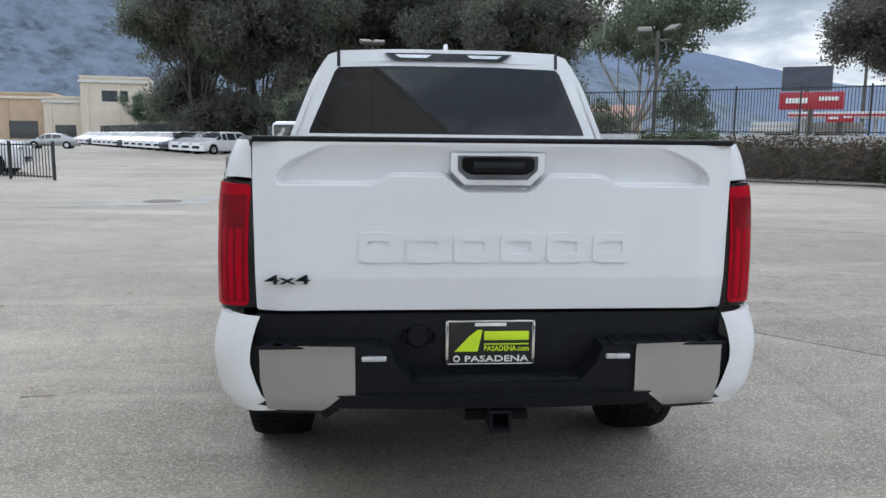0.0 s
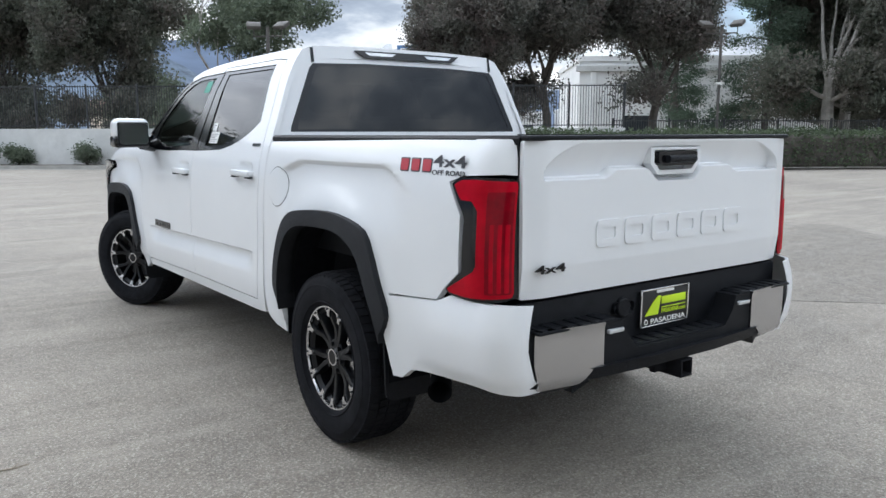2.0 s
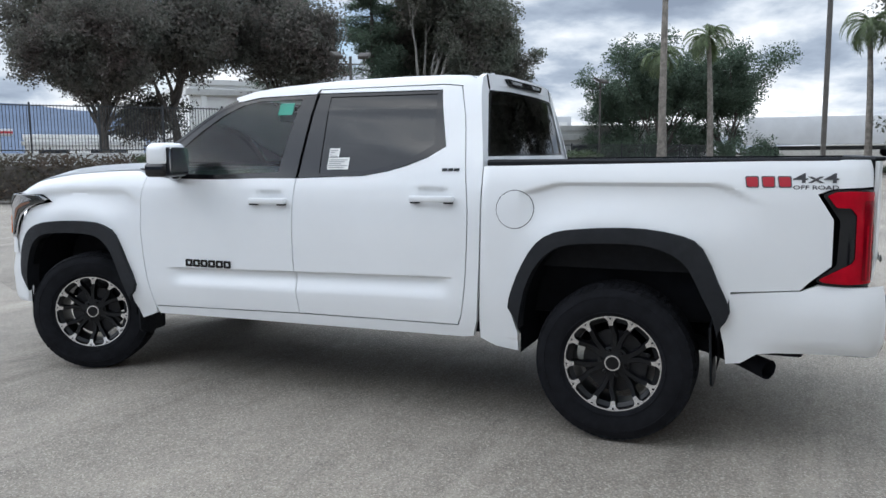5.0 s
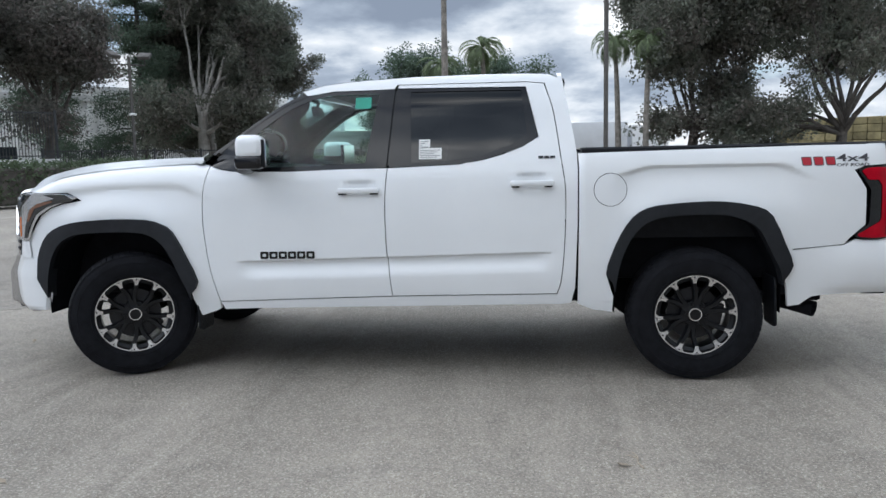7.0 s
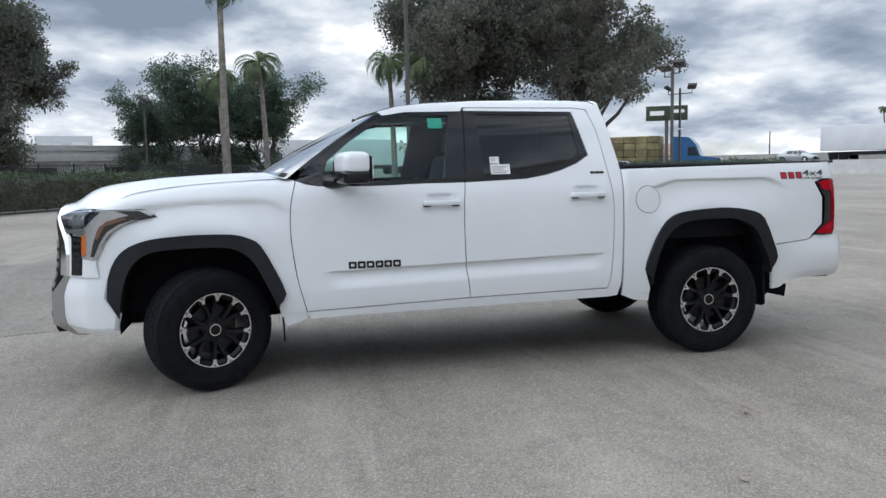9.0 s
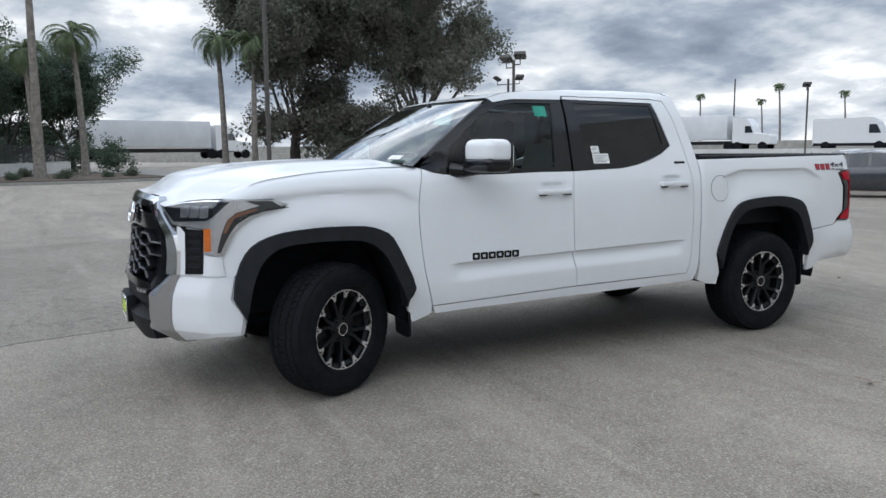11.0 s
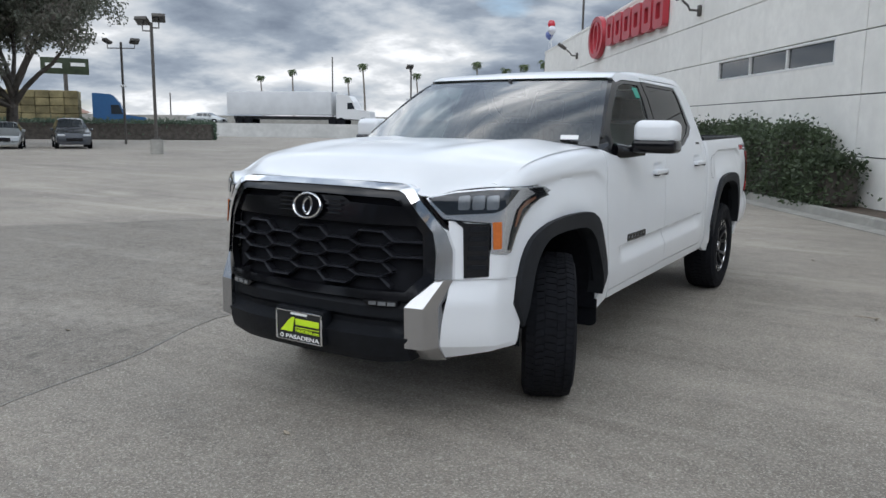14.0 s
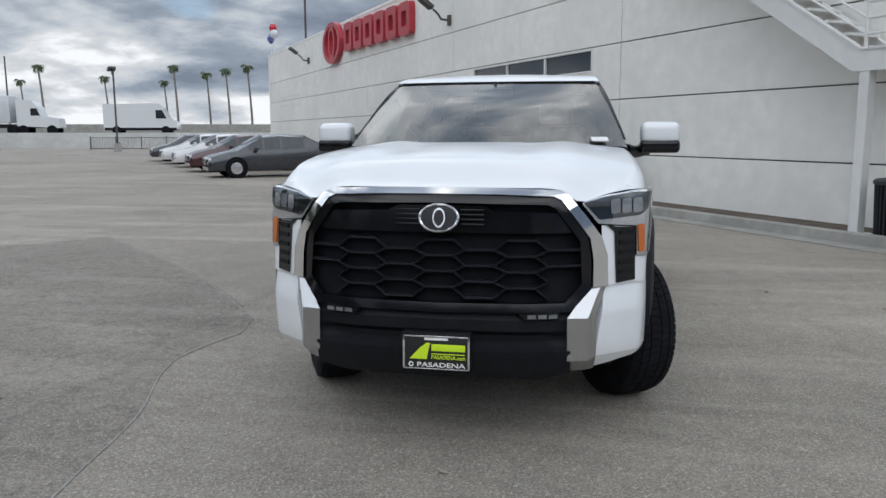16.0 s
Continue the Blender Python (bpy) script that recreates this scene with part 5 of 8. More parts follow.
# door mirrors
for sx in (-1, 1):
    shells = []
    bm = bmesh.new()
    box(bm, -1.272, -1.012, 2.672, 2.850, 1.420, 1.574, 0.050, None, 5)
    shells.append(bm)
    bm = bmesh.new()
    box(bm, -1.274, -1.010, 2.680, 2.856, 1.366, 1.456, 0.030, None, 4)
    tube(bm, [(-1.06, 2.755, 1.392), (-0.98, 2.80, 1.372), (-0.915, 2.86, 1.378)], [0.044, 0.040, 0.052], 12)
    shells.append(bm)
    bm = bmesh.new()
    box(bm, -1.252, -1.030, 2.660, 2.70, 1.378, 1.546, 0.012, None, 3)
    shells.append(bm)
    bm = bmesh.new()
    prism(bm, rounded([(-1.247, 1.388), (-1.036, 1.388), (-1.036, 1.540), (-1.247, 1.544)], 0.03), lambda u, v, w: (u, 2.656 + w, v), 0.010)
    shells.append(bm)
    for bm in shells:
        for v in bm.verts:
            v.co.y += 0.22 * (v.co.x + 1.0)
    if sx > 0:
        shells = [mirrored(q) for q in shells]
    mirror = part("door_mirror", shells[0], M["paint"], truck, "white door mirror with a black base")
    part("mirror_base", shells[1], M["gloss_black"], mirror)
    part("mirror_frame", shells[2], M["black_plastic"], mirror)
    part("mirror_glass", shells[3], M["chrome"], mirror, "mirror glass", smooth=False)


def plate_at(m, name, label):
    """A dealer plate in a chrome frame, 0.305 by 0.155, facing -y."""
    bm = bmesh.new()
    box(bm, -0.150, 0.150, 0, 0.006, -0.075, 0.075, 0.002, m)
    pl = part(name, bm, M["plate_black"], truck, label)
    bm = bmesh.new()
    for x0, x1, z0, z1 in ((-0.157, -0.146, -0.080, 0.080), (0.146, 0.157, -0.080, 0.080), (-0.157, 0.157, 0.072, 0.080), (-0.157, 0.157, -0.080, -0.073)):
        box(bm, x0, x1, -0.006, 0.004, z0, z1, 0.0025, m)
    part("plate_frame", bm, M["chrome"], pl)
    bm = bmesh.new()
    prism(bm, [(-0.125, -0.032), (-0.045, -0.032), (-0.028, 0.045), (-0.045, 0.045), (-0.075, 0.022)], lambda u, v, w: m @ Vector((u, -0.004 + w, v)), 0.004)
    part("road_shape", bm, M["lime"], pl, "lime green road shape", smooth=False)
    bm = bmesh.new()
    box(bm, -0.022, 0.135, -0.004, 0, 0.008, 0.040, 0.001, m)
    part("print_bar", bm, M["lime"], pl, "lime green print bar")
    bm = bmesh.new()
    box(bm, -0.022, 0.135, -0.004, 0, -0.008, -0.004, 0.001, m)
    part("print_line", bm, M["lime"], pl, "lime green print line")
    bm = bmesh.new()
    box(bm, -0.055, 0.055, -0.004, 0, 0.058, 0.070, 0.001, m)
    part("print_bar", bm, M["paper"], pl, "white print bar")
    bm = bmesh.new()
    lathe(bm, [(0.007, 0), (0.008, 0.002), (0.0105, 0.002), (0.012, 0)], 18, m @ pose(-0.118, -0.002, -0.058, 90))
    part("print_ring", bm, M["paper"], pl, "small white print ring")
    put_text("lettering", "PASADENA.com", 0.026, M["lime"], pl, m @ pose(0.057, -0.003, -0.030, 90), 0.157)
    put_text("lettering", "PASADENA", 0.030, M["paper"], pl, m @ pose(0.022, -0.003, -0.068, 90), 0.225)
    return pl


def put_text(name, body, size, material, parent, m, width=None, depth=0.001):
    """Lettering as a mesh, centred on m's origin along x, facing +z of m."""
    cu = bpy.data.curves.new(name, "FONT")
    cu.body, cu.size, cu.extrude, cu.align_x, cu.offset = body, size, depth, "CENTER", size * 0.012
    cu.resolution_u = 3
    tmp = bpy.data.objects.new(name, cu)
    me = bpy.data.meshes.new_from_object(tmp)
    bpy.data.objects.remove(tmp)
    xs = [v.co.x for v in me.vertices]
    k = width / (max(xs) - min(xs)) if width else 1
    for v in me.vertices:
        v.co = m @ Vector((v.co.x * k, v.co.y, v.co.z))
    me.materials.append(material)
    ob = new(name, me)
    ob.parent = parent
    return ob


plate_at(pose(-0.012, -1.168, 0.752), "rear_plate", "black and lime dealer plate in a chrome frame")
plate_at(pose(0.0, 4.826, 0.505, 0, 0, 180), "front_plate", "black and lime dealer plate in a chrome frame")
bm = bmesh.new()
box(bm, -0.16, 0.16, 4.75, 4.821, 0.425, 0.60, 0.008)
part("plate_bracket", bm, M["black_plastic"], fbumper)

# badges on both flanks and the tailgate
for sx in (-1, 1):
    def flank(u, v, w, s=sx):
        return (s * (half_width(u, v) + w), u, v)

    for k in range(6):
        y0 = 2.756 - k * 0.0612
        po, pi_ = frame_pts(y0, y0 - 0.053, 0.785, 0.832, 0.0135, 0.008)
        part("badge_bar", band(po, pi_, lambda u, v, s=sx: (s * (half_width(u, v) + 0.006), u, v), 1, (-sx * 0.006, 0, 0), True, (sx, 0, 0)), M["gloss_black"], fd[0 if sx < 0 else 1], "hollow black badge bar", smooth=False)
    for k in range(3):
        y0 = 0.962 - k * 0.036
        bm = bmesh.new()
        prism(bm, [(y0, 1.395), (y0 - 0.031, 1.396), (y0 - 0.031, 1.412), (y0, 1.411)], flank, 0.004)
        part("badge_bar", bm, M["gloss_black"], rd[0 if sx < 0 else 1], "black badge bar", smooth=False)
    ys = (-0.600, -0.670, -0.740) if sx < 0 else (-0.930, -0.860, -0.790)
    for k, y0 in enumerate(ys):
        for nm, g, d, mt in (("decal_edge", 0.0, 0.002, "decal_grey"), ("decal_bar", 0.005, 0.0035, "decal_red")):
            bm = bmesh.new()
            prism(bm, rounded([(y0 - 0.010 - g, 1.319 + g), (y0 - 0.066 + g, 1.319 + g), (y0 - 0.062 + g, 1.373 - g), (y0 - 0.002 - g, 1.373 - g)], 0.009), flank, d)
            part(nm, bm, M[mt], bedside[0 if sx < 0 else 1], "red decal bar" if g else "dark edge of a decal bar", smooth=False)
    yc = -0.905 if sx < 0 else -0.645
    wx = half_width(yc, 1.35) + 0.003
    put_text("lettering", "4x4", 0.062, M["decal_grey"], bedside[0 if sx < 0 else 1], pose(sx * wx, yc, 1.342, 90, 0, 90 * sx) @ pose(0, 0, 0, -4, sx * -3.0), 0.19)
    put_text("lettering", "OFF ROAD", 0.026, M["decal_grey"], bedside[0 if sx < 0 else 1], pose(sx * (wx + 0.006), yc, 1.312, 90, 0, 90 * sx) @ pose(0, 0, 0, -4, sx * -3.0), 0.19)
put_text("lettering", "4x4", 0.044, M["gloss_black"], tailgate, pose(-0.703, -1.200, 0.968, 90), 0.15, 0.003)

# stickers
pane_m = M["paper"]
for nm, mt, y0, y1, z0, z1 in (("window_sticker", "paper", 1.715, 1.57, 1.405, 1.475), ("window_sticker", "paper", 1.715, 1.645, 1.478, 1.530), ("green_sticker", "green", 2.142, 2.036, 1.740, 1.814)):
    bm = sheet([(y0, z0), (y1, z0), (y1, z1), (y0, z1)], side(-0.009), 0.05, 0.05)
    st = part(nm, bm, M[mt], fd[0] if nm[0] == "g" else rd[0], "green sticker on the glass" if nm[0] == "g" else "white printed window sticker")
    if mt == "paper":
        for k in range(5):
            zz = z1 - 0.012 - k * 0.011
            if zz < z0 + 0.006:
                break
            part("print_bar", sheet([(y0 - 0.008, zz), (y1 + 0.01 + 0.02 * (k % 3), zz), (y1 + 0.01 + 0.02 * (k % 3), zz - 0.004), (y0 - 0.008, zz - 0.004)], side(-0.007), 0.05, 0.05), M["ink"], st)
bm = bmesh.new()
c = wind_at(0.09, 0.07)
box(bm, -0.055, 0.055, -0.002, 0.002, -0.022, 0.022, 0, Matrix.Translation(c + Vector((0.0, 0.012, 0.016))) @ pose(0, 0, 0, 0, 0, 20) @ pose(0, 0, 0, 57))
part("screen_tag", bm, M["paper"], truck, "white paper tag behind the windscreen")

# cabin
def seat_at(x, y, name="seat"):
    bm = bmesh.new()
    box(bm, x - 0.27, x + 0.27, y - 0.25, y + 0.30, 0.80, 0.98, 0.06, None, 3)
    st = part(name, bm, M["seat"], truck, "grey cloth seat")
    bm = bmesh.new()
    box(bm, -0.26, 0.26, -0.08, 0.08, 0.0, 0.62, 0.06, pose(x, y - 0.27, 0.95, 14), 3)
    part("backrest", bm, M["seat"], st)
    bm = bmesh.new()
    box(bm, -0.13, 0.13, -0.05, 0.05, 0.66, 0.84, 0.04, pose(x, y - 0.27, 0.95, 14), 3)
    part("headrest", bm, M["seat"], st)


for x in (-0.40, 0.40):
    seat_at(x, 2.15)
    seat_at(x, 1.48, "rear_seat")
bm = bmesh.new()
prism(bm, rounded([(2.70, 1.02), (2.66, 1.22), (2.74, 1.36), (3.02, 1.392), (3.18, 1.38), (3.20, 1.0)], 0.04), lambda u, v, w: (w - 0.82, u, v), 1.64)
part("dashboard", bm, M["dash"], truck, smooth=False)
bm = bmesh.new()
lathe(bm, [(0.165 + 0.016 * math.cos(a * math.pi / 4), 0.016 * math.sin(a * math.pi / 4)) for a in range(8)], 28, pose(-0.40, 2.60, 1.22, 62), True)
box(bm, -0.05, 0.05, -0.05, 0.05, -0.03, 0.01, 0.015, pose(-0.40, 2.60, 1.22, 62))
for a in (0, 180, 270):
    box(bm, 0.03, 0.16, -0.015, 0.015, -0.012, 0.004, 0.004, pose(-0.40, 2.60, 1.22, 62) @ pose(0, 0, 0, 0, 0, a))
tube(bm, [(-0.40, 2.60, 1.22), (-0.40, 2.80, 1.12)], 0.03, 8)
part("steering_wheel", bm, M["dash"], truck, "dark steering wheel")
bm = bmesh.new()
box(bm, -0.86, 0.86, 0.80, 3.1, 0.62, 0.70)
part("cabin_floor", bm, M["dash"], truck, smooth=False)
bm = bmesh.new()
box(bm, -0.64, 0.64, 0.86, 2.44, 1.868, 1.878)
part("headliner", bm, M["headliner"], truck, smooth=False)
bm = bmesh.new()
box(bm, -0.13, 0.13, -0.015, 0.015, -0.04, 0.04, 0.015, pose(0, 2.60, 1.775, -10))
tube(bm, [(0, 2.61, 1.80), (0, 2.58, 1.86)], 0.012, 8)
part("inside_mirror", bm, M["dash"], truck)


# ---- materials of the surroundings ----
M["wall_paint"] = mat("painted_concrete", (0.85, 0.835, 0.79), 0.85, var=0.05, vscale=3, stain=0.10, sscale=0.35, bump=0.15, bscale=90)
M["joint"] = mat("dark_joint", (0.10, 0.10, 0.10), 0.9, var=0.1)
M["concrete"] = mat("kerb_concrete", (0.34, 0.33, 0.30), 0.9, var=0.15, vscale=4, stain=0.25, sscale=1.2, bump=0.3, bscale=80)
M["white_wall"] = mat("white_rendered_wall", (0.60, 0.60, 0.58), 0.9, var=0.08, vscale=2, stain=0.2, sscale=0.4, bump=0.2, bscale=60)
M["soil"] = mat("planter_soil", (0.11, 0.085, 0.065), 0.95, var=0.4, vscale=6, stain=0.3, sscale=2, bump=0.6, bscale=40)
M["iron"] = mat("black_iron", (0.022, 0.024, 0.026), 0.5, var=0.2, vscale=6)
M["pole"] = mat("bronze_pole_paint", (0.075, 0.068, 0.060), 0.55, var=0.2, vscale=5)
M["sign_red"] = mat("red_sign_face", (0.42, 0.03, 0.045), 0.4, var=0.06, vscale=4)
M["dark_glass"] = mat("dark_window_glass", (0.03, 0.035, 0.04), 0.05, coat=0.5, var=0.2, vscale=1.5)
M["white_steel"] = mat("white_painted_steel", (0.74, 0.74, 0.72), 0.5, var=0.05, vscale=4, stain=0.08)
M["leaf_dark"] = mat("dark_purple_green_leaves", (0.125, 0.142, 0.108), 0.7, thin=0.45, island=0.6, var=0.35, vscale=0.35, base2=(0.125, 0.095, 0.088))
M["leaf_green"] = mat("grey_green_leaves", (0.115, 0.140, 0.095), 0.65, thin=0.35, island=0.5, var=0.3, vscale=0.4)
M["leaf_pine"] = mat("dark_conifer_needles", (0.082, 0.115, 0.080), 0.75, thin=0.4, island=0.5, var=0.3, vscale=0.5)
M["leaf_plum"] = mat("plum_tinged_leaves", (0.118, 0.125, 0.105), 0.75, thin=0.4, island=0.55, var=0.35, vscale=0.5, base2=(0.120, 0.085, 0.080))
M["leaf_hedge"] = mat("hedge_leaves", (0.068, 0.092, 0.050), 0.65, thin=0.3, island=0.6, var=0.4, vscale=1.2)
M["leaf_hedge_red"] = mat("reddish_hedge_leaves", (0.095, 0.068, 0.050), 0.65, thin=0.3, island=0.6, var=0.5, vscale=1.5, base2=(0.05, 0.055, 0.035))
M["palm"] = mat("palm_fronds", (0.110, 0.145, 0.070), 0.6, thin=0.3, island=0.5, var=0.25, vscale=0.8)
M["bark_pale"] = mat("pale_eucalyptus_bark", (0.34, 0.32, 0.29), 0.85, var=0.3, vscale=1.5, stain=0.3, sscale=2, bump=0.4, bscale=20)
M["bark"] = mat("dark_bark", (0.085, 0.075, 0.065), 0.95, var=0.35, vscale=3, bump=0.6, bscale=15)
M["palm_bark"] = mat("grey_palm_trunk", (0.20, 0.18, 0.155), 0.95, var=0.3, vscale=4, bump=0.6, bscale=12)
M["billboard"] = mat("dark_blue_grey_board", (0.055, 0.065, 0.085), 0.7, var=0.15, vscale=1.5)
# blue-grey base has the air's haze painted in; variation and pale streaks are scrub
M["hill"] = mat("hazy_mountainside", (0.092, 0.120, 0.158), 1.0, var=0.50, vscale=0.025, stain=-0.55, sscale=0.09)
# the blue stands for distance haze, put straight into the base colour
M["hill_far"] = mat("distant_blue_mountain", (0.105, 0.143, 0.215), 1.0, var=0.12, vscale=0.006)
M["tan"] = mat("tan_stucco", (0.50, 0.38, 0.27), 0.9, var=0.08, vscale=0.4)
M["cream"] = mat("cream_stucco", (0.62, 0.55, 0.45), 0.9, var=0.06, vscale=0.4)
M["roof_tile"] = mat("terracotta_roof", (0.33, 0.20, 0.155), 0.9, var=0.25, vscale=0.8)
M["car_white"] = mat("white_car_body", (0.72, 0.72, 0.72), 0.3, coat=0.8, var=0.03)
M["car_dark"] = mat("charcoal_car_body", (0.035, 0.038, 0.045), 0.25, coat=0.9, var=0.1)
M["car_silver"] = mat("silver_car_body", (0.36, 0.38, 0.38), 0.3, metal=0.5, coat=0.8, var=0.05)
M["car_maroon"] = mat("maroon_car_body", (0.07, 0.02, 0.025), 0.25, coat=0.9, var=0.1)
M["car_blue"] = mat("blue_truck_body", (0.04, 0.13, 0.30), 0.3, coat=0.8, var=0.08)
M["bright_wall"] = mat("bright_white_wall", (0.82, 0.82, 0.80), 0.85, var=0.05, vscale=0.5, stain=0.08, sscale=0.3)
M["hay"] = mat("hay_bales", (0.25, 0.21, 0.11), 0.95, var=0.3, vscale=1.2, island=0.25)
M["trailer"] = mat("white_trailer_panel", (0.62, 0.63, 0.64), 0.45, var=0.05, vscale=0.7)
M["manhole"] = mat("rusty_iron_cover", (0.12, 0.105, 0.09), 0.8, var=0.3, vscale=6)
M["old_concrete"] = mat("pale_concrete_patch", (0.31, 0.30, 0.275), 0.9, var=0.15, vscale=2, stain=0.2, sscale=0.8)
M["road_line"] = mat("worn_white_line", (0.55, 0.55, 0.53), 0.9, var=0.3, vscale=8)
M["balloon_red"] = mat("red_balloon", (0.55, 0.02, 0.04), 0.3, coat=0.5)
M["balloon_white"] = mat("white_balloon", (0.7, 0.7, 0.75), 0.3, coat=0.5)
M["balloon_blue"] = mat("blue_balloon", (0.12, 0.16, 0.40), 0.3, coat=0.5)


# ---- dealership building: local x runs along the wall towards the stairs, y into the building ----
WALL = Matrix(((-0.565, -0.825, 0, -2.0), (0.825, -0.565, 0, -8.2), (0, 0, 1, 0), (0, 0, 0, 1)))
X0, X1, TOP = -38.6, 14.0, 6.35
JX, JZ = [-35.2, -27.0, -18.4, -9.78, -1.18, 7.4], [1.03, 2.21, 3.41, 4.62]
xs, zs = [X0] + JX + [X1], [0.0] + JZ + [TOP]
bm = bmesh.new()
box(bm, X0 + 0.02, X1 - 0.02, 0.06, 9.0, 0, TOP - 0.05, 0, WALL)
pb = bmesh.new()
box(pb, X0, X1, 0.2, 9.2, TOP - 0.05, TOP - 0.01, 0, WALL)
setting("roof_dealership", pb, M["concrete"], "flat roof of the dealership building")
building_wall = setting("wall_dealership", bm, M["joint"], "off-white tilt-up concrete wall of a dealership building")
for i in range(len(xs) - 1):
    for j in range(len(zs) - 1):
        segs = [(xs[i], xs[i + 1], zs[j], zs[j + 1])]
        if i == 4 and j == 2:
            segs = [(xs[i], -8.32, zs[j], zs[j + 1]), (-2.25, xs[i + 1], zs[j], zs[j + 1]), (-8.32, -2.25, zs[j], 2.87), (-8.32, -2.25, 3.365, zs[j + 1])]
        for a, b, c, d in segs:
            pb = bmesh.new()
            g = 0.012
            full = (b - a) > 5.0 and (d - c) > 0.9
            box(pb, a + (g if a in xs else 0), b - (g if b in xs else 0), 0, 0.20, c + (g if c in zs and c > 0 else 0), d - (g if d in zs and d < TOP else 0), 0.006 if full else 0, WALL, 1)
            part("wall_panel", pb, M["wall_paint"], building_wall, smooth=False)
pb = bmesh.new()
box(pb, X0 - 0.05, X1, -0.02, 0.30, TOP - 0.02, TOP + 0.10, 0.01, WALL)
part("parapet_cap", pb, M["wall_paint"], building_wall, smooth=False)


def wall_window(x0, x1, z0, z1, cuts, label):
    w = tagged(new("window_1"), label, "", "", "structure")
    for c0, c1 in zip(cuts, cuts[1:]):
        b = bmesh.new()
        box(b, c0, c1, 0.05, 0.058, z0, z1, 0, WALL)
        part("pane", b, M["dark_glass"], w, smooth=False)
    for c in cuts:
        b = bmesh.new()
        box(b, c - 0.03, c + 0.03, -0.006, 0.075, z0 + 0.03, z1 - 0.03, 0.006, WALL)
        part("mullion", b, M["white_steel"], w, smooth=False)
    for z in (z0, z1):
        b = bmesh.new()
        box(b, x0 - 0.03, x1 + 0.03, -0.008, 0.08, z - 0.028, z + 0.028, 0.006, WALL)
        part("window_frame", b, M["white_steel"], w, smooth=False)


wall_window(-8.32, -2.25, 2.87, 3.365, [-8.32, -6.29, -4.30, -2.25], "long strip window with three dark panes")
wall_window(-35.2, -30.4, 3.08, 3.62, [-35.2, -33.6, -32.0, -30.4], "strip window with three panes")

# roof sign: an oval ring and six plain red blocks
sign = thing("wall_sign", "red oval emblem and red block shapes on the wall", "sign")
b = bmesh.new()
lathe(b, [(0.78, 0), (0.80, 0.22), (1.0, 0.22), (1.02, 0)], 40, WALL @ pose(-22.95, -0.02, 5.63, 90) @ Matrix.Diagonal((1.42, 0.93, 1, 1)))
part("oval_ring", b, M["sign_red"], sign)
b = bmesh.new()
lathe(b, [(0.40, 0), (0.42, 0.2), (0.60, 0.2), (0.62, 0)], 30, WALL @ pose(-22.95, -0.02, 5.63, 90) @ Matrix.Diagonal((0.85, 1.35, 1, 1)))
part("oval_ring", b, M["sign_red"], sign)
for k in range(6):
    x = -20.85 + k * 1.36
    po, pi_ = frame_pts(x, x + 1.10, 5.03 - 0.02 * k, 6.22 - 0.03 * k, 0.30, 0.2)
    part("sign_block", band(po, pi_, lambda u, v: WALL @ Vector((u, -0.24, v)), 1, WALL.to_3x3() @ Vector((0, 0.22, 0)), True, WALL.to_3x3() @ Vector((0, -1, 0))), M["sign_red"], sign, "hollow red sign block", smooth=False)


def wall_lamp(x, z):
    t = thing("wall_floodlight", "dark floodlight on a bracket fixed to the wall", "lamp", "wall floodlights", WALL @ pose(x, 0, z))
    b = bmesh.new()
    box(b, -0.07, 0.07, -0.10, 0, -0.16, 0.16, 0.01)
    tube(b, [(0, -0.08, 0), (0, -0.34, 0.02), (0, -0.42, 0.16), (0, -0.60, 0.30)], 0.035, 8)
    part("bracket", b, M["pole"], t)
    b = bmesh.new()
    box(b, -0.17, 0.17, -0.38, 0.12, -0.07, 0.07, 0.03, pose(0, -0.74, 0.40, -35))
    part("lamp_head", b, M["pole"], t)


wall_lamp(-10.0, 5.0)
wall_lamp(-27.9, 5.25)
# planter, kerb and hedge along the wall
b = bmesh.new()
box(b, X0, X1, -1.02, 0.0, 0, 0.10, 0, WALL)
setting("planter_soil", b, M["soil"], "bare soil strip along the building")
b = bmesh.new()
prism(b, [(-1.18, 0), (-1.16, 0.14), (-1.13, 0.155), (-1.02, 0.155), (-1.02, 0)], lambda u, v, w: WALL @ Vector((X0 + w, u, v)), X1 - X0)
setting("kerb_building", b, M["concrete"], "pale concrete kerb")
b = bmesh.new()
box(b, X0, X1, -1.55, -1.19, 0.003, 0.012, 0, WALL)
setting("gutter", b, M["concrete"], "pale concrete gutter")


def leaf_box(b, rnd, x0, x1, y0, y1, z0, z1, n, size, m, wild=0.12):
    """Small leaf blades over the faces of a rough box."""
    for _ in range(n):
        p = Vector((rnd.uniform(x0, x1), rnd.uniform(y0, y1), rnd.uniform(z0, z1)))
        k = rnd.random()
        if k < 0.45:
            p.z = z1 + rnd.gauss(0, wild * 0.5) + 0.10 * math.sin(p.x * 1.9) * math.cos(p.y * 2.3 + p.x * 0.7)
        elif k < 0.8:
            p.y = y0 + rnd.gauss(0, wild * 0.5)
        elif k < 0.9:
            p.x = rnd.choice((x0, x1)) + rnd.gauss(0, wild * 0.5)
        leaf(b, m @ p, rnd, size)


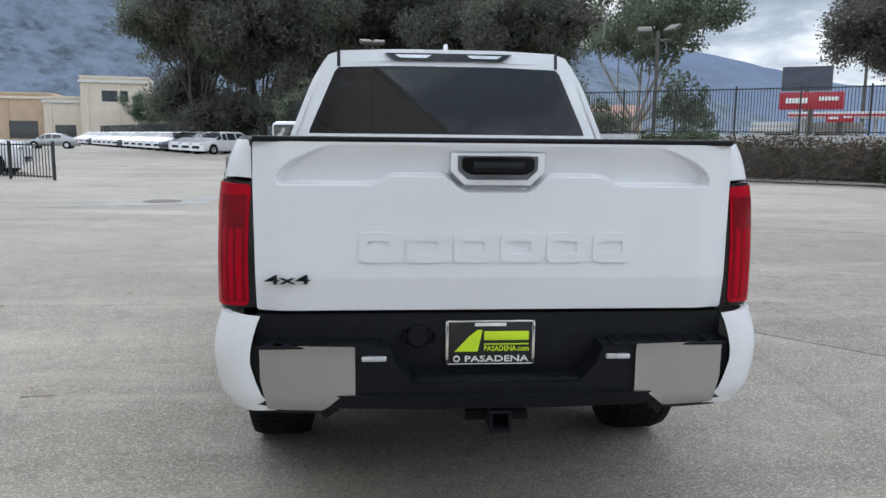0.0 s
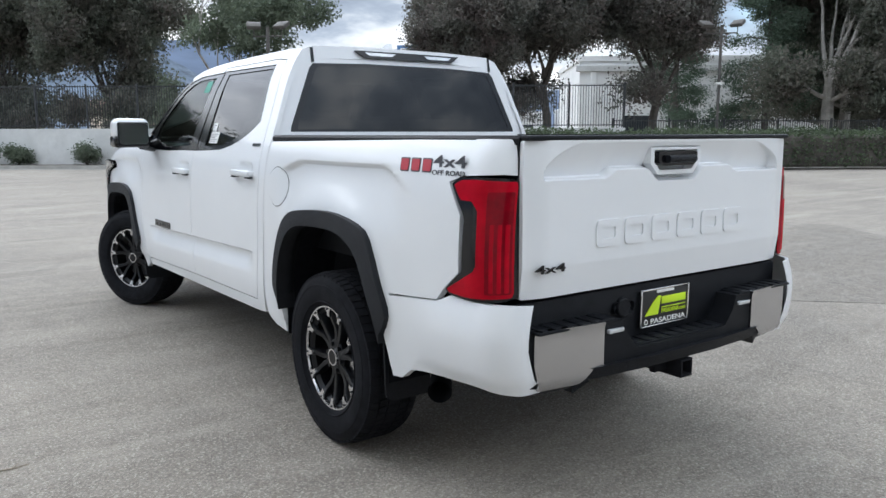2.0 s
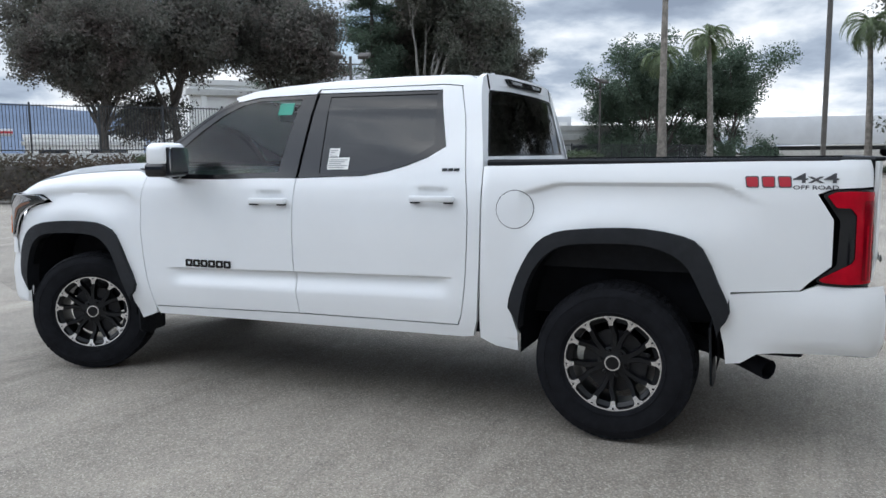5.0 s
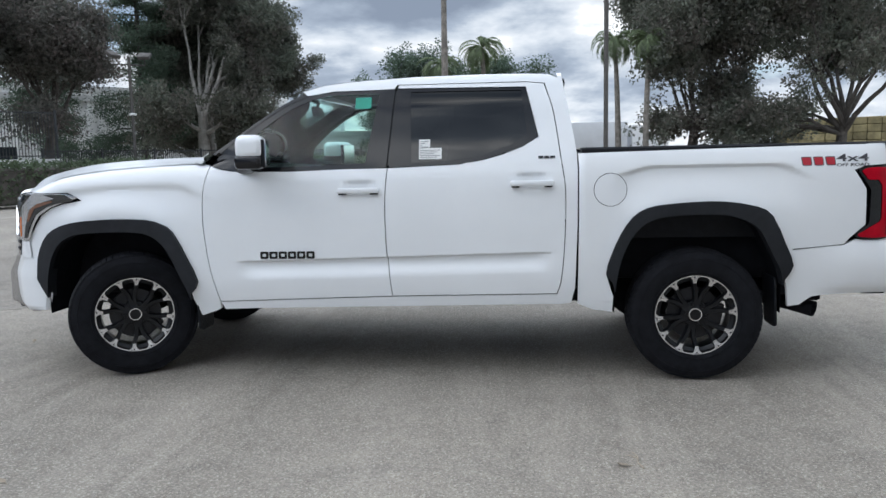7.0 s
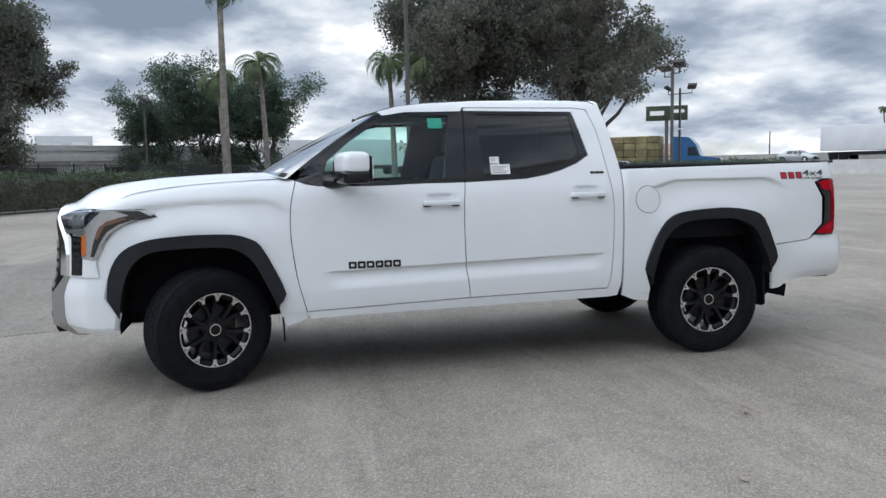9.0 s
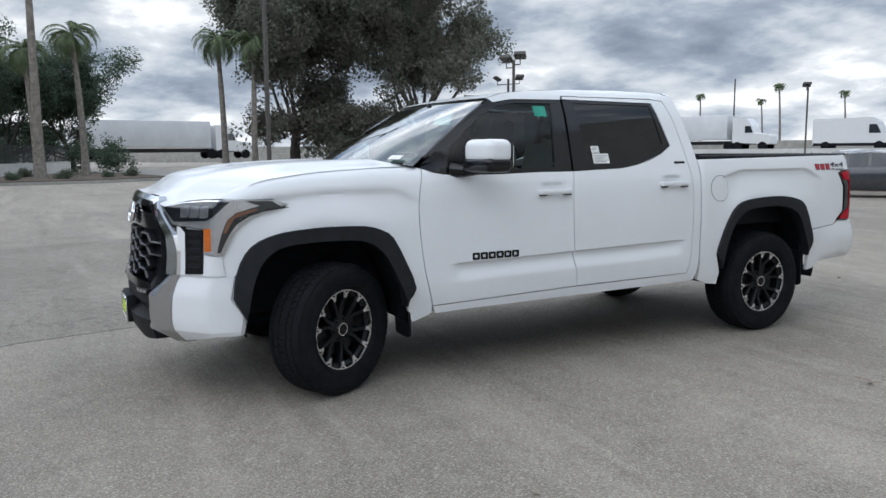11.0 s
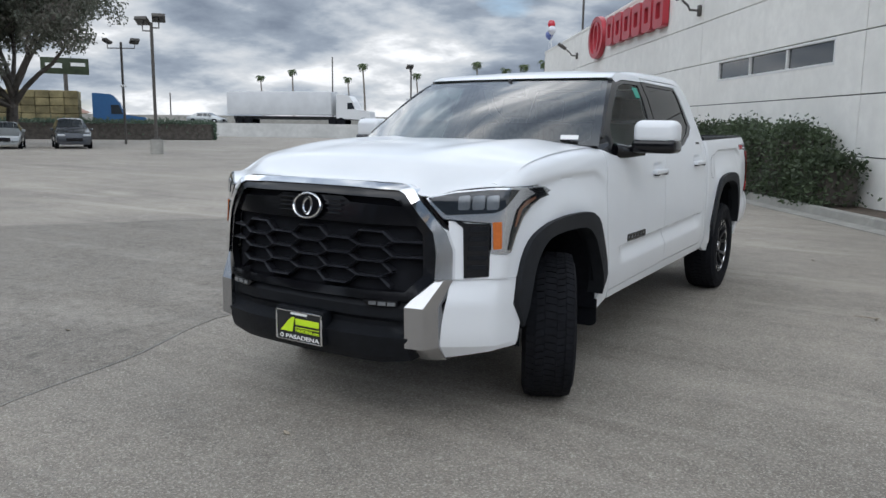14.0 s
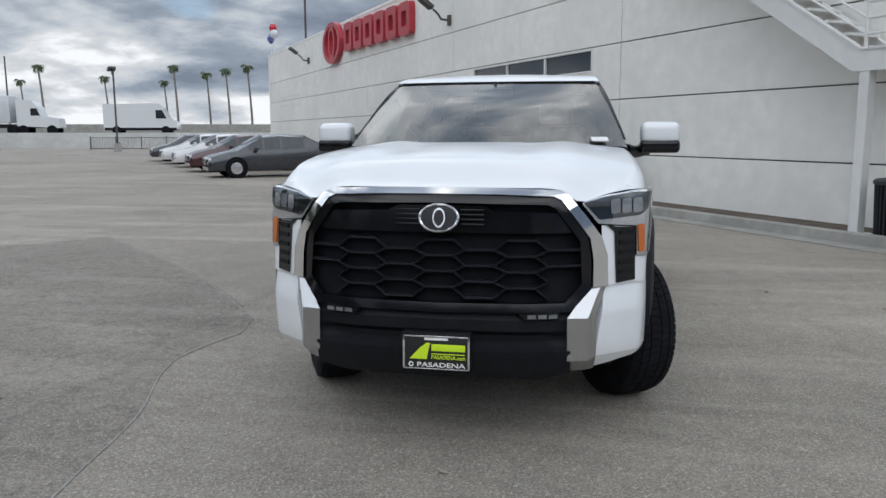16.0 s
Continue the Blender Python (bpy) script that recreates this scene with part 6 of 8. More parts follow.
def leaf(b, p, rnd, size, droop=0.0, slim=0.45):
    d = Vector((rnd.gauss(0, 1), rnd.gauss(0, 1), rnd.gauss(0, 0.7) - droop)).normalized()
    s = d.cross(Vector((rnd.gauss(0, 1), rnd.gauss(0, 1), rnd.gauss(0, 1)))).normalized()
    L, w = size * rnd.uniform(0.6, 1.4), size * slim * rnd.uniform(0.6, 1.3)
    b.faces.new([b.verts.new(q) for q in (p - s * w * 0.5, p + d * L * 0.5 - s * w * 0.15 + s * w, p + d * L, p + d * L * 0.45 - s * w)])


def hedge(name, label, m, length, depth, height, n, size, leafmat, seed, wild=0.12):
    rnd = random.Random(seed)
    t = thing(name, label, "hedge", "", m)
    b = bmesh.new()
    box(b, 0.1, length - 0.1, 0.1, depth - 0.1, 0.0, height - 0.10, 0.12, None, 2)
    for v in b.verts:
        v.co += Vector((rnd.gauss(0, 0.03), rnd.gauss(0, 0.03), rnd.gauss(0, 0.03)))
    part("twig_core", b, M["bark"], t)
    b = bmesh.new()
    leaf_box(b, rnd, 0, length, 0, depth, 0.02, height, n, size, Matrix.Identity(4), wild)
    o = part("leaves", b, M[leafmat], t, smooth=False)
    o["kind"] = "stuff"
    return t


hedge("wall_hedge", "clipped green and reddish hedge along the building", WALL @ pose(-20.5, -1.0, 0.1), 13.0, 0.95, 1.15, 9000, 0.085, "leaf_hedge_red", 3)
hedge("wall_hedge", "loose bushy green hedge along the building", WALL @ pose(-7.5, -1.05, 0.1), 5.7, 1.0, 1.36, 13000, 0.085, "leaf_hedge", 4, 0.24)
hedge("wall_hedge", "low straggling green end of a hedge along the building", WALL @ pose(-1.8, -1.0, 0.1), 1.3, 0.9, 0.86, 3000, 0.085, "leaf_hedge", 5, 0.26)

# outside stair at the wall
stair = thing("outdoor_stair", "white steel outdoor stair with railings against the wall", "stair")
for off in (-0.80, -0.10):
    b = bmesh.new()
    prism(b, [(0.5, 5.66), (5.28, 2.605), (12.0, 2.605), (12.0, 2.32), (5.18, 2.32), (0.5, 5.30)], lambda u, v, w: WALL @ Vector((u, off - w, v)), 0.06)
    part("stringer", b, M["white_steel"], stair, smooth=False)
    b = bmesh.new()
    prism(b, [(0.5, 5.70), (5.29, 2.625), (12.0, 2.625), (12.0, 2.60), (5.28, 2.60), (0.5, 5.665)], lambda u, v, w: WALL @ Vector((u, off + 0.02 - w, v)), 0.10)
    part("stringer_flange", b, M["white_steel"], stair, smooth=False)
b = bmesh.new()
box(b, 5.3, 12.0, -0.80, -0.16, 2.56, 2.60, 0, WALL)
part("landing", b, M["white_steel"], stair, smooth=False)
for k in range(14):
    b = bmesh.new()
    box(b, 0.75 + k * 0.33, 1.07 + k * 0.33, -0.80, -0.16, 5.36 - k * 0.211, 5.40 - k * 0.211, 0, WALL)
    part("tread", b, M["white_steel"], stair, smooth=False)
for k, h in enumerate((0.20, 0.41, 0.62, 0.83, 1.04)):
    b = bmesh.new()
    tube(b, [WALL @ Vector(p) for p in ((0.5, -0.84, 5.66 + h), (5.34, -0.84, 2.605 + h), (12.0, -0.84, 2.605 + h))], 0.020, 8)
    part("rail", b, M["white_steel"], stair)
for x, z in ((0.8, 5.45), (2.3, 4.50), (3.8, 3.54), (5.34, 2.60), (7.0, 2.60), (8.6, 2.60), (10.2, 2.60)):
    b = bmesh.new()
    tube(b, [WALL @ Vector((x, -0.84, z)), WALL @ Vector((x, -0.84, z + 1.04))], 0.026, 8)
    part("rail_post", b, M["white_steel"], stair)
for x in (5.36, 10.5):
    b = bmesh.new()
    box(b, x - 0.075, x + 0.075, -0.85, -0.70, 0.09, 2.325, 0.008, WALL)
    box(b, x - 0.16, x + 0.16, -0.93, -0.62, 0.09, 0.112, 0.004, WALL)
    part("support_post", b, M["white_steel"], stair, smooth=False)
bin_ = thing("litter_bin", "dark steel mesh litter bin on the kerb", "bin", "", WALL @ pose(5.93, -0.72, 0.10))
b = bmesh.new()
for k in range(28):
    a = k * math.pi / 14
    tube(b, [(0.27 * math.cos(a), 0.27 * math.sin(a), 0.04), (0.30 * math.cos(a), 0.30 * math.sin(a), 0.74)], 0.011, 4)
part("slats", b, M["iron"], bin_)
b = bmesh.new()
lathe(b, [(0, 0.03), (0.25, 0.03), (0.26, 0.70), (0.24, 0.70)], 24)
part("liner", b, M["under"], bin_)
b = bmesh.new()
lathe(b, [(0.20, 0.80), (0.30, 0.785), (0.33, 0.76), (0.33, 0.72), (0.30, 0.71)], 28)
part("rim", b, M["iron"], bin_)


LITTER = [(-0.067, 5.0, 15), (-1.55, -2.2, 40), (-2.37, 0.62, 110), (-3.2, 1.2, 20), (-2.7, 3.4, 75), (-3.6, 2.9, 160), (-2.2, 5.9, 10), (-1.7, 6.6, 130), (1.2, 6.9, 60), (2.6, 4.5, 95), (-4.4, 9.5, 25), (0.4, -2.9, 150)]
M["dry_leaf"] = mat("dry_leaf", (0.38, 0.32, 0.25), 0.85, var=0.3, vscale=60)


# ---- trees ----
def limb(b, rnd, p, d, length, r, ends, depth, spread=0.6, rise=0.15):
    pts, rad = [p.copy()], [r]
    q, dd = p.copy(), d.normalized()
    n = 5
    for i in range(n):
        dd = (dd + Vector((rnd.gauss(0, 0.16), rnd.gauss(0, 0.16), rnd.gauss(rise * 0.3, 0.10)))).normalized()
        q = q + dd * (length / n)
        pts.append(q.copy())
        rad.append(max(0.015, r * (1 - 0.6 * (i + 1) / n)))
    tube(b, pts, rad, 7 if r > 0.08 else 5, False)
    if depth == 0:
        ends += [pts[-1], pts[-3]]
        return
    for k in range(rnd.randint(2, 4)):
        a = rnd.uniform(0, 2 * math.pi)
        side = (dd.orthogonal().normalized() * math.cos(a) + dd.cross(dd.orthogonal()).normalized() * math.sin(a))
        limb(b, rnd, pts[rnd.randint(2, n)], dd + side * spread * rnd.uniform(0.7, 1.4) + Vector((0, 0, rise)), length * rnd.uniform(0.55, 0.8), rad[3] * 0.75, ends, depth - 1, spread, rise)
    ends.append(pts[-1])


def tree(name, label, seed, height, trunk_h, radius, leaves, size, leafmat, barkmat, droop=0.5, r0=0.35, forks=4, clump=1.1, slim=0.35, lean=0.05, low=0):
    rnd = random.Random(seed)
    t = thing(name, label, "tree")
    b = bmesh.new()
    ends = []
    top = Vector((rnd.gauss(0, lean) * trunk_h, rnd.gauss(0, lean) * trunk_h, trunk_h))
    mid = top * 0.5 + Vector((rnd.gauss(0, 0.12), rnd.gauss(0, 0.12), 0))
    tube(b, [(0, 0, -0.1), (0, 0, 0.25), mid, top], [r0 * 1.35, r0, r0 * 0.85, r0 * 0.72], 10, False)
    for k in range(forks + low):
        a = k * 2 * math.pi / forks + rnd.uniform(-0.5, 0.5)
        out = radius / max(0.1, height - trunk_h)
        if k >= forks:
            limb(b, rnd, top * rnd.uniform(0.5, 0.95), Vector((math.cos(a) * out * 1.6, math.sin(a) * out * 1.6, 0.28)), radius * rnd.uniform(0.55, 0.75), r0 * 0.35, ends, 1, 0.6, -0.05)
            continue
        limb(b, rnd, top + Vector((0, 0, rnd.uniform(-0.3, 0.1) * trunk_h)), Vector((math.cos(a) * out, math.sin(a) * out, 0.75)), (height - trunk_h) * rnd.uniform(0.45, 0.62), r0 * 0.5, ends, 2)
    ring = sorted(math.hypot(e.x, e.y) for e in ends)
    high, wide = max(e.z for e in ends), ring[int(len(ring) * 0.92)]
    fz, fr = (height - clump * 0.5 - trunk_h) / max(0.5, high - trunk_h), (radius - clump * 0.55) / wide

    def fit(p):
        k = sstep(trunk_h * 0.4, trunk_h + 0.25 * (height - trunk_h), p.z)
        g = lerp(1.0, fr, k)
        r = math.hypot(p.x, p.y) * g
        g *= min(1.0, (radius + 0.3) / max(r, 1e-3))
        return Vector((p.x * g, p.y * g, p.z if p.z < trunk_h else trunk_h + (p.z - trunk_h) * fz))

    for v in b.verts:
        v.co = fit(v.co)
    ends = [fit(e) for e in ends]
    part("trunk", b, M[barkmat], t)
    b = bmesh.new()
    cl = [(e, clump * rnd.uniform(0.6, 1.35)) for e in ends]
    w = sum(c[1] ** 2 for c in cl)
    for e, c in cl:
        n = int(leaves * c * c / w)
        tufts = []
        for _ in range(max(2, n // 26)):
            v = Vector((rnd.gauss(0, 1), rnd.gauss(0, 1), rnd.gauss(0, 0.75)))
            v *= c * 0.62 * rnd.random() ** 0.4 / max(0.3, v.length)
            tufts.append(e + v)
        for _ in range(n):
            v = Vector((rnd.gauss(0, 1), rnd.gauss(0, 1), rnd.gauss(-0.2 * droop, 0.8)))
            v *= min(1.0, 1.7 / max(0.01, v.length))
            leaf(b, rnd.choice(tufts) + v * (0.11 + 0.10 * c), rnd, size, droop, slim)
    o = part("crown", b, M[leafmat], t, smooth=False)
    o["kind"] = "stuff"
    return t


def pine_tree(name, label, seed, height, radius, leaves):
    rnd = random.Random(seed)
    t = thing(name, label, "tree")
    b = bmesh.new()
    tube(b, [(0, 0, -0.1), (0.05, 0, height * 0.5), (0, 0.05, height)], [0.28, 0.18, 0.03], 9, False)
    spots = []
    for k in range(64):
        h = lerp(0.12, 0.98, (k / 64) ** 0.9)
        a, L = rnd.uniform(0, 6.28), radius * (1.05 - h) ** 0.7 * rnd.uniform(0.6, 1.15)
        p0, p1 = Vector((0, 0, h * height)), Vector((math.cos(a) * L, math.sin(a) * L, h * height - 0.12 * L + rnd.gauss(0, 0.2)))
        tube(b, [p0, p0.lerp(p1, 0.5) + Vector((0, 0, 0.1 * L)), p1], [0.06, 0.04, 0.012], 5, False)
        spots += [(p0.lerp(p1, f), 0.35 + 0.25 * L * (1 - abs(f - 0.6))) for f in (0.35, 0.6, 0.8, 1.0)]
    part("trunk", b, M["bark"], t)
    b = bmesh.new()
    for p, c in spots:
        for _ in range(leaves // len(spots)):
            leaf(b, p + Vector((rnd.gauss(0, 0.5), rnd.gauss(0, 0.5), rnd.gauss(0, 0.28))) * c, rnd, 0.20, 0.1, 0.22)
    part("crown", b, M["leaf_pine"], t, smooth=False)["kind"] = "stuff"
    return t


def palm_tree(name, label, seed, height, spread=2.1, fronds=34, r0=0.22):
    rnd = random.Random(seed)
    t = thing(name, label, "palm")
    b = bmesh.new()
    lean = Vector((rnd.gauss(0, 0.25), rnd.gauss(0, 0.25), 0))
    pts = [Vector((0, 0, -0.1)), Vector((0, 0, 0.4))] + [lean * (k / 8) ** 2 + Vector((0, 0, height * k / 8)) for k in range(1, 9)]
    tube(b, pts, [r0 * 1.6, r0 * 1.2] + [r0 * (1.0 - 0.45 * k / 8 + 0.05 * (k % 2)) for k in range(1, 9)], 10, False)
    part("trunk", b, M["palm_bark"], t)
    b = bmesh.new()
    c = pts[-1]
    for k in range(fronds):
        a = k * 2.399 + rnd.uniform(-0.2, 0.2)
        up0 = rnd.uniform(-0.15, 1.25)
        L = spread * rnd.uniform(0.85, 1.15)
        d = Vector((math.cos(a), math.sin(a), 0))
        prev, n = c.copy(), 11
        el = up0
        for i in range(n):
            el -= (0.20 + 0.05 * i / n) * rnd.uniform(0.7, 1.2)
            cur = prev + (d * math.cos(el) + Vector((0, 0, math.sin(el)))) * (L / n)
            s = d.cross(Vector((0, 0, 1)))
            w = 0.34 * math.sin(math.pi * min(1, (i + 0.6) / n)) + 0.05
            for sg in (-1, 1):
                tip = cur + s * sg * w + Vector((0, 0, -0.22 * w - rnd.uniform(0.02, 0.12))) + (cur - prev) * 0.7
                b.faces.new([b.verts.new(q) for q in (prev, prev.lerp(cur, 0.55), tip)])
                tip2 = tip + (cur - prev) * 0.45 + Vector((0, 0, -0.05))
                b.faces.new([b.verts.new(q) for q in (prev.lerp(cur, 0.5), cur, tip2)])
            prev = cur
    part("crown", b, M["palm"], t, smooth=False)["kind"] = "stuff"
    return t


def place(proto, spots):
    """The first spot takes the tree itself, the others take copies. A spot is (x, y, turn, scale)."""
    for k, (x, y, turn, sc) in enumerate(spots):
        m = Matrix.Translation((x, y, 0)) @ pose(0, 0, 0, 0, 0, turn) @ Matrix.Diagonal((sc, sc, sc, 1))
        if k:
            copy_thing(proto, m)
        else:
            first = m
    proto.matrix_basis = first


big1 = tree("large_tree", "tall dark evergreen tree with drooping purple-green leaves", 11, 17.5, 3.3, 6.4, 110000, 0.235, "leaf_dark", "bark", 0.9, 0.42, 8, 2.3, low=5)
place(big1, [(-16.2, 66.0, 0, 1.05), (-5.0, 64.0, 80, 1.1), (10.6, 54.0, 200, 0.9), (50.5, -11.0, 140, 1.02), (1.5, 66.0, 310, 1.1)])
big2 = tree("large_tree", "tall dark tree with brown-tinged leaves", 12, 17.0, 3.3, 6.4, 110000, 0.235, "leaf_dark", "bark", 0.9, 0.40, 8, 2.3, low=5)
place(big2, [(-10.6, 66.0, 30, 1.05), (5.2, 60.0, 120, 1.0)])
big4 = tree("large_tree", "tall dark tree with an open crown above a forked trunk", 27, 17.4, 3.5, 7.4, 95000, 0.23, "leaf_dark", "bark", 0.9, 0.42, 9, 1.9, low=4)
place(big4, [(49.0, -20.3, 10, 1.0)])
big3 = tree("broad_tree", "broad tree with rusty brown and purple leaves behind a fence", 13, 12.0, 3.9, 4.2, 95000, 0.17, "leaf_plum", "bark", 0.6, 0.28, 8, 1.6, low=1)
place(big3, [(24.6, 31.0, 0, 0.84), (29.5, 30.8, 100, 1.1), (35.0, 27.2, 220, 1.1), (28.4, 35.0, 320, 1.15)])
euc = tree("eucalyptus_tree", "sparse eucalyptus with pale limbs and grey-green leaves", 14, 12.4, 2.6, 5.6, 36000, 0.20, "leaf_green", "bark_pale", 0.9, 0.22, 4, 1.3, lean=0.08, low=4)
place(euc, [(14.2, 40.5, 0, 1.0)])
euc2 = tree("eucalyptus_tree", "tall eucalyptus with a pale forked trunk and dark leaves", 15, 22.0, 6.0, 6.2, 85000, 0.25, "leaf_dark", "bark_pale", 0.9, 0.48, 5, 2.2, lean=0.03, low=3)
place(euc2, [(50.3, 24.7, 150, 1.0), (57.0, 27.0, 20, 0.95)])
dark = tree("leafy_tree", "dense dark tree with drooping leaves beside the eucalyptus", 19, 17.0, 3.0, 5.0, 80000, 0.22, "leaf_dark", "bark_pale", 0.8, 0.30, 7, 1.8, low=5)
place(dark, [(53.5, 21.9, 40, 0.9), (60.0, 30.0, 160, 1.0)])
pine = pine_tree("conifer_tree", "dark green conifer with dense branches", 16, 20.0, 4.3, 60000)
place(pine, [(50.5, 29.5, 0, 1.0), (46.5, 34.5, 130, 0.85)])
green1 = tree("small_tree", "small round light green tree with a thin trunk", 17, 4.9, 1.7, 2.0, 7000, 0.13, "leaf_green", "bark", 0.3, 0.09, 4, 0.62)
place(green1, [(-4.4, 44.3, 0, 1.0)])
green2 = tree("leafy_tree", "round dark green tree", 18, 11.5, 1.6, 4.8, 44000, 0.20, "leaf_pine", "bark", 0.3, 0.28, 6, 1.6, low=5)
place(green2, [(61.0, 8.0, 0, 1.0), (64.0, 3.6, 90, 0.95), (68.0, 12.5, 180, 0.9), (-47.0, 156.0, 40, 0.9), (-37.0, 140.0, 130, 0.75)])
palm1 = palm_tree("palm_tree", "queen palm with a grey trunk and feathery fronds", 21, 8.6)
place(palm1, [(46.2, 3.3, 0, 1.0), (49.4, -5.7, 70, 1.06), (47.1, -7.2, 140, 1.02), (44.8, 5.9, 30, 0.86)])
palm2 = palm_tree("palm_tree", "tall slender palm with a grey trunk", 22, 12.8, 2.0, 30, 0.26)
place(palm2, [(42.0, 5.7, 0, 1.0)])
fan = palm_tree("fan_palm", "distant tall fan palm", 23, 12.0, 1.35, 30, 0.22)
place(fan, [(107.1, -108.5, 0, 1.0), (113.0, -106.0, 60, 0.9), (96.5, -118.2, 30, 1.12), (99.5, -117.0, 90, 0.9), (77.5, -131.4, 10, 1.18), (80.5, -133.0, 50, 0.95), (70.5, -131.0, 95, 1.05), (66.0, -130.0, 20, 1.1), (62.0, -131.0, 75, 1.15), (90.0, -128.0, 40, 1.0), (-33.0, 150.0, 30, 1.25), (-29.0, 155.0, 80, 1.05), (-26.0, 150.0, 10, 1.2), (-38.0, 158.0, 120, 0.95)])

bush = tree("shrub", "low rounded green shrub", 25, 1.1, 0.15, 0.75, 2600, 0.10, "leaf_green", "bark", 0.1, 0.03, 5, 0.36)
place(bush, [(2.2, 35.2, 0, 1.0), (4.6, 33.4, 90, 1.05), (0.4, 36.6, 30, 1.1), (39.5, 7.0, 0, 0.6), (40.5, 4.6, 70, 0.7), (41.8, 2.4, 10, 0.55), (43.5, 1.0, 50, 0.65), (45.5, 6.6, 20, 0.7), (46.0, -6.2, 60, 0.6), (47.8, -8.8, 10, 0.7), (45.0, -9.6, 80, 0.6)])

# hedges before the lower fence and the retaining wall
hedge("low_hedge", "long clipped green hedge on the lot's edge", pose(15.6, 19.4, 0.14, 0, 0, -29.0), 23.6, 1.5, 1.3, 15000, 0.12, "leaf_hedge", 31, 0.16)
hedge("low_hedge", "clipped dark green hedge before the white wall", pose(5.45, 31.0, 0.12, 0, 0, -37.1), 6.2, 1.2, 1.05, 9000, 0.10, "leaf_hedge", 36, 0.18)
hedge("low_hedge", "clipped green hedge with reddish tips", pose(9.42, 25.22, 0.14, 0, 0, -38.0), 2.8, 1.3, 1.38, 4500, 0.10, "leaf_hedge", 32, 0.18)
hedge("low_hedge", "twiggy reddish-green hedge at the kerb", pose(11.8, 23.35, 0.14, 0, 0, -38.0), 5.8, 1.2, 1.2, 6000, 0.10, "leaf_hedge_red", 33, 0.3)
hedge("low_hedge", "wide low green hedge before the freeway", pose(54.2, -41.7, 0.0, 0, 0, 52.0), 22.0, 2.5, 1.5, 9000, 0.2, "leaf_pine", 34, 0.25)

# leaves and twigs lying on the asphalt
for k, (x, y, turn) in enumerate(LITTER):
    t = thing("fallen_leaf", "dry pale leaf lying on the asphalt", "leaf", "fallen leaves", pose(x, y, 0.0, 0, 0, turn))
    b = bmesh.new()
    L = 0.035 + 0.008 * (k % 4)
    rows = []
    for i in range(7):
        u = i / 6
        w = 0.016 * math.sin(math.pi * (0.08 + 0.84 * u))
        z = 0.004 + 0.012 * u * u
        rows.append([b.verts.new((L * (u - 0.5), q * w, z + abs(q) * 0.006)) for q in (-1, 0, 1)])
    for a, c in zip(rows, rows[1:]):
        for q in range(2):
            b.faces.new((a[q], a[q + 1], c[q + 1], c[q]))
    part("blade", b, M["dry_leaf"], t)
    b = bmesh.new()
    tube(b, [(-L * 0.5, 0, 0.004), (-L * 0.95, 0.006, 0.003)], 0.0015, 5)
    part("stalk", b, M["dry_leaf"], t)
t = thing("twig", "thin dry twig lying on the asphalt", "twig", "", pose(-2.3, 0.54, 0))
b = bmesh.new()
tube(b, [(-0.09, -0.01, 0.004), (-0.03, 0.006, 0.005), (0.04, -0.002, 0.006), (0.10, 0.014, 0.004)], [0.004, 0.004, 0.003, 0.002], 6)
part("stem", b, M["dry_leaf"], t)
b = bmesh.new()
tube(b, [(0.02, 0.0, 0.006), (0.05, 0.03, 0.006), (0.06, 0.045, 0.004)], [0.003, 0.002, 0.0015], 6)
part("side_shoot", b, M["dry_leaf"], t)


# ---- retaining wall, fences, kerbs ----
WL = [(-6.4, 44.6), (-3.0, 40.2), (3.0, 35.0), (12.0, 28.2), (23.6, 19.6)]


def along(name, pts, off0, off1, z0, z1, material, label):
    """A straight-walled strip along a plan line, off0..off1 to its right side."""
    b = bmesh.new()
    rows = []
    P = [Vector(p) for p in pts]
    for i, p in enumerate(P):
        d = (P[min(i + 1, len(P) - 1)] - P[max(i - 1, 0)]).normalized()
        n = Vector((d.y, -d.x))
        a, c = p + n * off0, p + n * off1
        rows.append([b.verts.new((a.x, a.y, z0)), b.verts.new((a.x, a.y, z1)), b.verts.new((c.x, c.y, z1)), b.verts.new((c.x, c.y, z0))])
    for r, q in zip(rows, rows[1:]):
        for k in range(4):
            b.faces.new((r[k], r[(k + 1) % 4], q[(k + 1) % 4], q[k]))
    b.faces.new(rows[0])
    b.faces.new(rows[-1][::-1])
    bmesh.ops.recalc_face_normals(b, faces=b.faces[:])
    return setting(name, b, material, label)


along("wall_retaining", WL, -0.1, 0.1, 0, 1.68, M["white_wall"], "white rendered retaining wall")
along("wall_retaining_return", [(23.6, 19.6), (23.9, 23.0)], -0.1, 0.1, 0, 1.68, M["white_wall"], "white rendered retaining wall")
along("planter_bank", WL, 0.1, 1.9, 0, 0.12, M["soil"], "planted strip before the wall")
along("kerb_north", WL + [(33.0, 14.4), (46.0, 7.4)], 1.9, 2.15, 0, 0.15, M["concrete"], "pale concrete kerb")
along("gutter_north", WL + [(33.0, 14.4), (46.0, 7.4)], 2.15, 2.6, 0.0, 0.012, M["concrete"], "pale concrete gutter")
along("planter_hedge_bed", [(23.6, 19.6), (33.0, 14.4), (46.0, 7.4)], -3.0, 1.9, 0, 0.13, M["soil"], "soil bed under the hedge")
along("wall_low", [(23.8, 20.4), (33.0, 15.4), (48.0, 7.6), (56.0, 4.0)], -0.1, 0.1, 0, 0.95, M["white_wall"], "low white wall under the fence")


